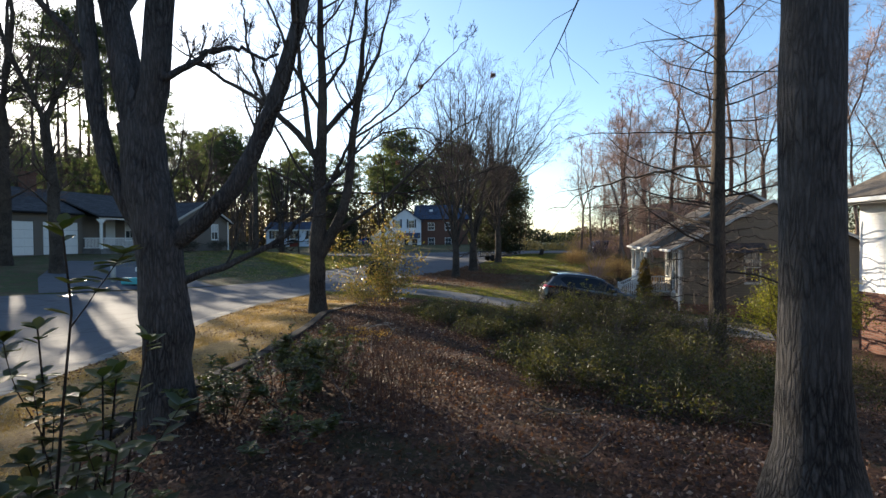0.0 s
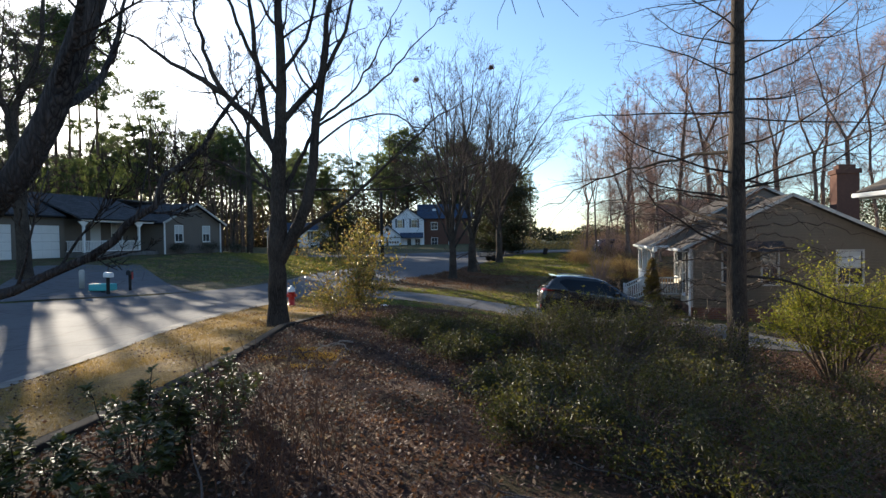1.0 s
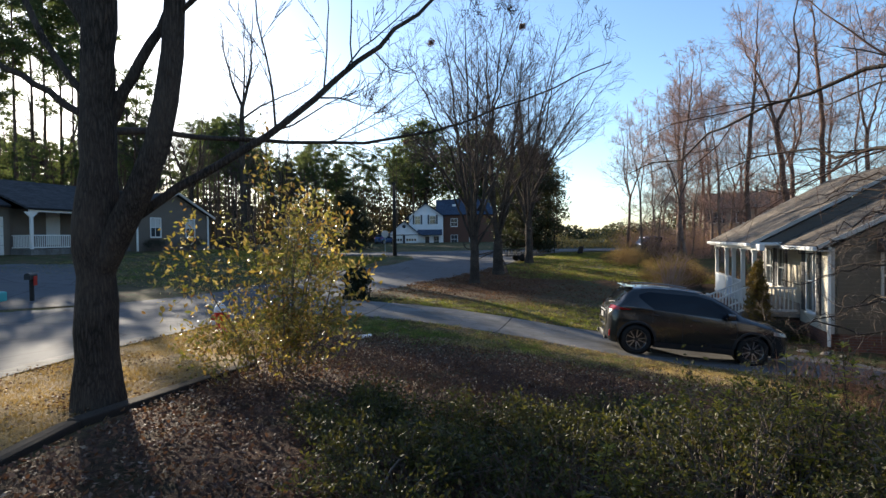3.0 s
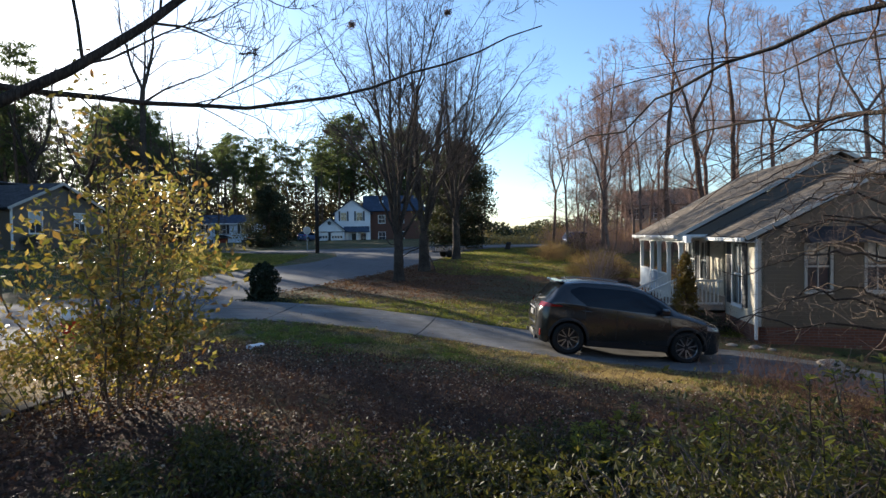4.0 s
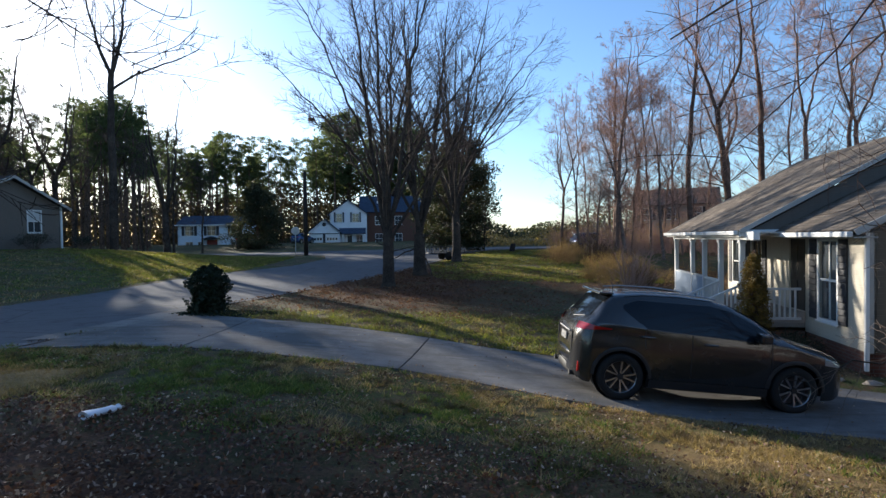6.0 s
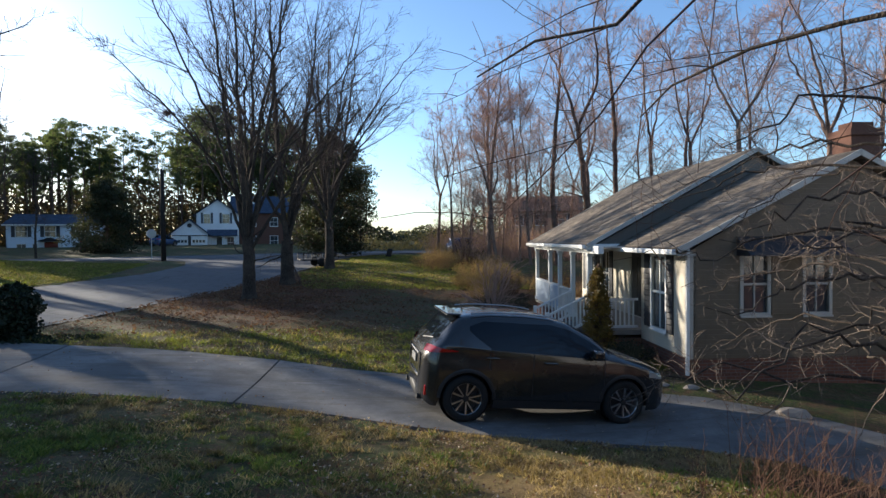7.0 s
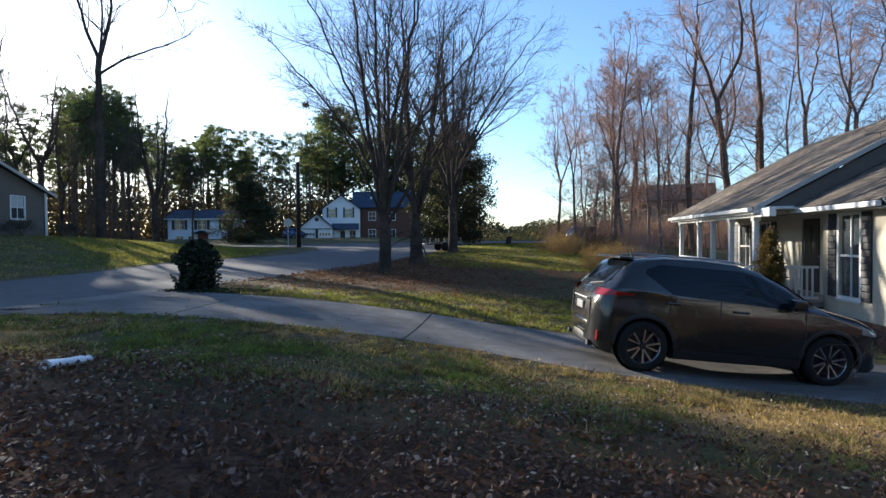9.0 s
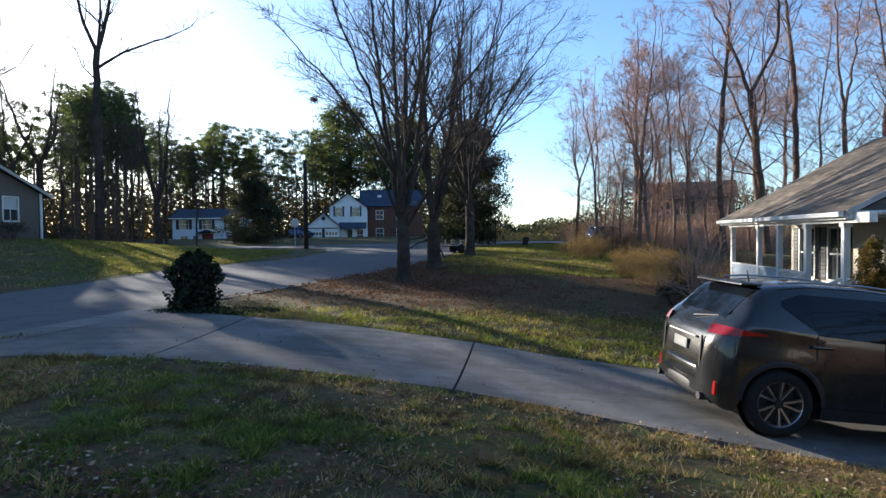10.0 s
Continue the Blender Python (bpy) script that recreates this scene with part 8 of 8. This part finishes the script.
def build_litter_paper():
    # a rolled newspaper in a thin white sleeve, one end twisted shut
    bm = bmesh.new()
    rings = []
    for i in range(13):
        u = i / 12
        r = 0.05 if u < 0.78 else 0.05 * (1 - 0.8 * (u - 0.78) / 0.14) if u < 0.92 else 0.01 + 0.35 * (u - 0.92)
        sag = 0.012 * math.sin(7 * u)
        rings.append([bm.verts.new((0.38 * u - 0.19, 1.25 * r * math.cos(k * math.pi / 6) + sag, (0.72 + 0.12 * math.sin(5 * u + k)) * r * math.sin(k * math.pi / 6) + 0.035)) for k in range(12)])
    for p, q in zip(rings, rings[1:]):
        for k in range(12):
            bm.faces.new((p[k], q[k], q[(k + 1) % 12], p[(k + 1) % 12]))
    bm.faces.new(rings[0][::-1])
    bm.faces.new(rings[-1])
    ob = part("rolled_newspaper", bm, M_PAPER, None, "", True)
    ob.matrix_world = pose(-1.42, 16.66, gz(-1.42, 16.66) + 0.012, 0, 5, 70)
    tagged(ob, "rolled newspaper in a white sleeve on the lawn", "newspaper")


def build_branches_on_ground():
    rng = np.random.default_rng(17)
    for i in range(26):
        x, y = rng.uniform(-2.2, 2.5), rng.uniform(1.0, 11)
        a = rng.uniform(0, 2 * math.pi)
        ln = rng.uniform(0.3, 1.0)
        pts = [(ln * u * math.cos(a) + 0.05 * rng.normal(), ln * u * math.sin(a) + 0.05 * rng.normal(), 0.03 + 0.14 * abs(rng.normal()) * u) for u in (0, 0.35, 0.7, 1)]
        lp, lr = lines(rng, [(pts, 0.011, 0.004)], 8, 0.01)
        b1, r1 = sprout(rng, lp, lr, 3, 0.3, 0.9, (30, 60), (0.25, 0.5), 4, 0.6, 0.1, 0.1)
        ob = new("fallen_twig", joined("fallen_twig", [tubes(lp, lr, 5), tubes(b1, r1, 4)], M_BARK_THIN))
        ob.matrix_world = place(x, y, 0.0)
        tagged(ob, "fallen dry twig on the leafy bank", "twig", "fallen twigs")


def build_dead_branch():
    """A crooked, weathered branch lying by the golden straw."""
    rng = np.random.default_rng(18)
    lp, lr = lines(rng, [([(0.25, 0.45, 0.03), (0.12, 0.22, 0.1), (0.0, 0.0, 0.06), (-0.12, -0.22, 0.12), (-0.2, -0.42, 0.04)], 0.018, 0.009), ([(0.0, 0.0, 0.06), (0.16, -0.1, 0.13), (0.3, -0.16, 0.04), (0.36, -0.3, 0.02)], 0.015, 0.006),
                         ([(-0.1, -0.18, 0.1), (-0.22, -0.2, 0.14), (-0.34, -0.3, 0.05)], 0.01, 0.004)], 10, 0.025)
    ob = new("fallen_branch", joined("fallen_branch", [tubes(lp, lr, 7)], M_BARK_PALE))
    ob.matrix_world = place(-1.2, 8.15, 0.0)
    tagged(ob, "crooked pale dead branch lying beside golden straw", "branch")


def build_dry_stalks():
    """Tufts of thin dry stems on the bank."""
    rng = np.random.default_rng(19)
    dark = [(0.4, 11.8, 40, 0.4), (1.3, 12.5, 45, 0.4), (2.2, 13.0, 40, 0.35), (0.8, 13.3, 40, 0.35), (-0.4, 12.4, 40, 0.4), (-0.6, 13.4, 30, 0.3), (3.2, 13.4, 40, 0.35), (1.8, 11.9, 40, 0.42), (4.4, 13.2, 40, 0.4)]
    for i, (x, y, n, h) in enumerate(dark + list(((-0.5, 3.0, 34, 1.0), (-0.2, 2.4, 22, 0.7), (-0.6, 3.7, 24, 0.8), (-0.1, 3.3, 16, 0.8), (1.0, 8.9, 30, 0.6), (6.6, 13.4, 60, 0.5), (5.9, 14.0, 30, 0.4), (7.2, 13.0, 60, 0.55), (8.0, 14.6, 60, 0.5), (7.0, 14.6, 70, 0.5), (7.6, 15.6, 50, 0.45), (6.3, 15.2, 30, 0.75), (6.9, 15.8, 40, 0.8), (7.3, 15.0, 34, 0.8), (6.0, 14.6, 26, 0.6), (7.7, 16.2, 36, 0.8), (5.5, 14.0, 24, 0.5)))):
        pts = []
        for k in range(n):
            bx, by = rng.normal(size=2) * (0.32 if i < len(dark) else 0.26)
            lean = rng.normal(size=2) * 0.22
            hh = h * rng.uniform(0.5, 1.1)
            pts.append(([(bx, by, 0), (bx + lean[0] * 0.4, by + lean[1] * 0.4, hh * 0.6), (bx + lean[0], by + lean[1], hh)], 0.004, 0.002))
        lp, lr = lines(rng, pts, 6, 0.015)
        b1, r1 = sprout(rng, lp, lr, 3, 0.3, 1.0, (25, 60), (0.2, 0.4), 4, 0.6, 0.1, 0.15, rmin=0.0016)
        ob = new("dry_stalk_tuft", joined("dry_stalk_tuft", [tubes(lp, lr, 4), tubes(b1, r1, 3)], M_TWIG_BROWN if i < len(dark) or i % 3 == 1 else M_STALK))
        ob.matrix_world = place(x, y, 0.0)
        tagged(ob, "low tuft of leafless dark brown twigs" if i < len(dark) or i % 3 == 1 else "tuft of thin dry tan stalks", "stalks", "dry stalk tufts", "stuff")


def lay(x, y):
    return np.stack([x, y, ground_z(x, y)], -1)


def clumps(x, y, scale, z):
    return np.array([noise.noise(Vector((a * scale, b * scale, z))) for a, b in zip(x, y)])


def build_leaf_litter():
    rng = np.random.default_rng(23)
    n = 165000
    x, y = rng.uniform(-2.6, 9, n), rng.uniform(-1.5, 17.5, n)
    keep = (rng.uniform(0, 1, n) < (smooth(17.5, 15.9, y + 0.3 * x) * (0.45 + 0.55 * smooth(5, 2, x)) + 0.05) * (0.75 + 0.8 * clumps(x, y, 1.4, 2))) & ~paved(x, y)
    x, y = x[keep], y[keep]
    c = lay(x, y) + np.stack([0 * x, 0 * x, rng.uniform(0.02, 0.06, len(x))], -1)
    me = leaves(rng, c, 0.044, M_LITTER, "leaf_litter", 0.62, 0.0, 0.42)
    tagged(new("leaf_litter", me), "brown fallen leaves strewn over the bank", "leaves", kind="stuff")
    n = 80000
    x, y = rng.uniform(-6, 11, n), rng.uniform(11, 28, n)
    keep = ~((x > road_left(y)) & (x < road_right(y)))
    keep &= (rng.uniform(0, 1, n) < np.where(paved(x, y), 0.02, 0.22 + 2.4 * clumps(x, y, 0.9, 5)))
    x, y = x[keep], y[keep]
    c = lay(x, y) + np.stack([0 * x, 0 * x, rng.uniform(0.02, 0.06, len(x))], -1)
    me = leaves(rng, c, 0.038, M_LAWN_LEAF, "lawn_leaves", 0.6, 0.0, 0.6)
    tagged(new("lawn_leaves", me), "scattered brown leaves on the lawn and drive", "leaves", kind="stuff")


def build_straw_bed():
    """Pine straw and leaves heaped under the street trees and along the wood's edge."""
    rng = np.random.default_rng(27)
    n = 60000
    x, y = rng.uniform(-5, 11, n), rng.uniform(25.5, 48, n)
    thick = np.exp(-(((x - 1.2) / 4.6) ** 2 + ((y - 35.5) / 8.0) ** 2) * 1.1) * 1.5 + 0.12
    keep = (rng.uniform(0, 1, n) < thick * (0.6 + 1.2 * clumps(x, y, 0.9, 12))) & (x > road_right(y) - 0.15 + 0.2 * clumps(x, y, 1.2, 15))
    x, y = x[keep], y[keep]
    c = lay(x, y) + np.stack([0 * x, 0 * x, rng.uniform(0.02, 0.07, len(x))], -1)
    me = leaves(rng, c, 0.1, M_STRAW, "pine_straw", 0.4, 0.0, 0.5)
    tagged(new("pine_straw", me), "reddish-brown pine straw and leaves under the street trees", "leaves", kind="stuff")


def blades(rng, x, y, height, width, material, name, label):
    n = len(x)
    foot = lay(x, y) - (0, 0, 0.01)
    a = rng.uniform(0, 2 * math.pi, n)
    side = np.stack([np.cos(a), np.sin(a), 0 * a], -1) * (width * rng.uniform(0.6, 1.4, n))[:, None] * 0.5
    tip = foot + np.stack([rng.normal(size=n) * 0.8, rng.normal(size=n) * 0.8, np.ones(n)], -1) * (height * rng.uniform(0.4, 1.3, n))[:, None]
    v = np.stack([foot - side, foot + side, tip], 1).reshape(-1, 3)
    me = raw_mesh(name, v, np.arange(3 * n).reshape(-1, 3), material, False)
    tagged(new(name, me), label, "grass", kind="stuff")


def build_grass():
    rng = np.random.default_rng(29)
    n = 760000
    # lawn between the bank and the drive, in tufts
    x, y = rng.uniform(-5.5, 9, n), rng.uniform(10, 21, n)
    clump, tuft = clumps(x, y, 1.1, 3), clumps(x, y, 5.0, 7)
    keep = (y + 0.3 * x > 16.35 + clump * 1.3) & (rng.uniform(0, 1, n) < 0.42 + clump * 1.1 + tuft * 0.8) & ~paved(x, y) & ~((x < -2.8) & (y < 19))
    x, y, tuft = x[keep], y[keep], tuft[keep]
    # dry pale blades also paint the sunlit strip along the drive's near edge
    edge = np.interp(x, [p[0][0] for p in DRIVE], [p[0][1] for p in DRIVE]) - y
    dry = np.maximum(np.exp(-(((x - 5.0) / 1.9) ** 2 + ((y - 16.9) / 1.5) ** 2)), smooth(1.9, 0.5, edge + 1.2 * tuft) * smooth(0.5, 2.5, x)) > rng.uniform(0.1, 0.9, len(x))
    blades(rng, x[~dry], y[~dry], 0.04 + 0.1 * np.clip(tuft[~dry], 0, 1), 0.017, M_GRASS, "lawn_grass", "short patchy green and straw-coloured lawn grass")
    blades(rng, x[dry], y[dry], 0.06, 0.012, M_GRASS_PALE, "dry_lawn_grass", "dormant golden grass at the drive's edge, sunlight put into its pale colour")
    x, y = rng.uniform(-6, 12, 250000), rng.uniform(22, 36, 250000)
    keep = ~paved(x, y) & (x > road_right(y)) & (rng.uniform(0, 1, 250000) < (0.55 + 0.9 * clumps(x, y, 2.0, 8)) * smooth(26.9, 25.0, y - 0.12 * x))
    blades(rng, x[keep], y[keep], 0.085, 0.022, M_GRASS_SUNLIT, "far_lawn_grass", "sunlit green lawn grass beyond the drive")
    x, y = rng.uniform(3, 15, 110000), rng.uniform(37, 58, 110000)
    keep = (x > road_right(y) + 0.5) & (rng.uniform(0, 1, 110000) < 0.6 + 0.8 * clumps(x, y, 0.8, 6))
    blades(rng, x[keep], y[keep], 0.09, 0.04, M_GRASS_SUNLIT, "corner_lawn_grass", "sunlit green lawn near the street corner")
    x, y = rng.uniform(-20, -7, 110000), rng.uniform(27, 54, 110000)
    # split along the sun's way: dull blades before it, sunlight painted brighter beyond
    near = 0.777 * x + 0.63 * y < 13.5 + rng.normal(size=110000) * 0.5
    keep = (x < road_left(y) - 0.3) & near & (rng.uniform(0, 1, 110000) < 0.5 + 0.8 * clumps(x, y, 0.8, 6))
    blades(rng, x[keep], y[keep], 0.07, 0.035, M_GRASS, "house_lawn_grass", "dull green lawn before the brown house")
    keep = (x < road_left(y) - 0.3) & ~near
    blades(rng, x[keep], y[keep], 0.1, 0.04, M_GRASS_SUNLIT, "street_lawn_grass", "sunlit green lawn across the street")
    # tufts of golden straw under the street tree
    xs, ys = [], []
    for cx, cy, rx, ry, n in ((-1.72, 7.9, 0.34, 0.24, 900), (-1.22, 7.5, 0.36, 0.28, 1300), (-1.27, 6.78, 0.26, 0.13, 420), (-1.95, 7.3, 0.25, 0.2, 260), (-0.95, 8.0, 0.2, 0.15, 160)):
        a, q = rng.uniform(0, 2 * math.pi, n), rng.uniform(0, 1, n) ** 0.7
        xs.append(cx + rx * q * np.cos(a))
        ys.append(cy + ry * q * np.sin(a))
    x, y = np.concatenate(xs), np.concatenate(ys)
    keep = clumps(x, y, 3.5, 9) > -0.18
    blades(rng, x[keep], y[keep], 0.065, 0.012, M_STRAW_GOLD, "straw_patch", "patch of golden dry grass on the bank under the tree")
    x, y = rng.uniform(-6.5, -2.8, 9000), rng.uniform(-1, 14, 9000)
    keep = (x > road_right(y) + 0.1) & (rng.uniform(0, 1, 9000) < 0.35 + 1.4 * clumps(x, y, 0.8, 4))
    c = lay(x[keep], y[keep]) + np.stack([0 * x[keep], 0 * x[keep], rng.uniform(0.03, 0.06, keep.sum())], -1)
    tagged(new("verge_leaves", leaves(rng, c, 0.045, M_LITTER, "verge_leaves", 0.6, 0.0, 0.6)), "brown leaves scattered over the street verge", "leaves", kind="stuff")
    x, y = rng.uniform(-7, -2.6, 110000), rng.uniform(-2, 20.7, 110000)
    keep = (x > road_right(y) + 0.1) & ((x < -2.75) | (y > 11.5))
    blades(rng, x[keep], y[keep], 0.045, 0.012, M_GRASS_DRY, "verge_grass", "dormant golden grass on the street verge")


build_timbers()
build_hydrant()
build_mailboxes()
build_sign_and_pole()
build_trailer()
build_tyre_planter()
build_rocks()
build_litter_paper()
build_branches_on_ground()
build_dead_branch()
build_dry_stalks()
build_leaf_litter()
build_straw_bed()
build_grass()
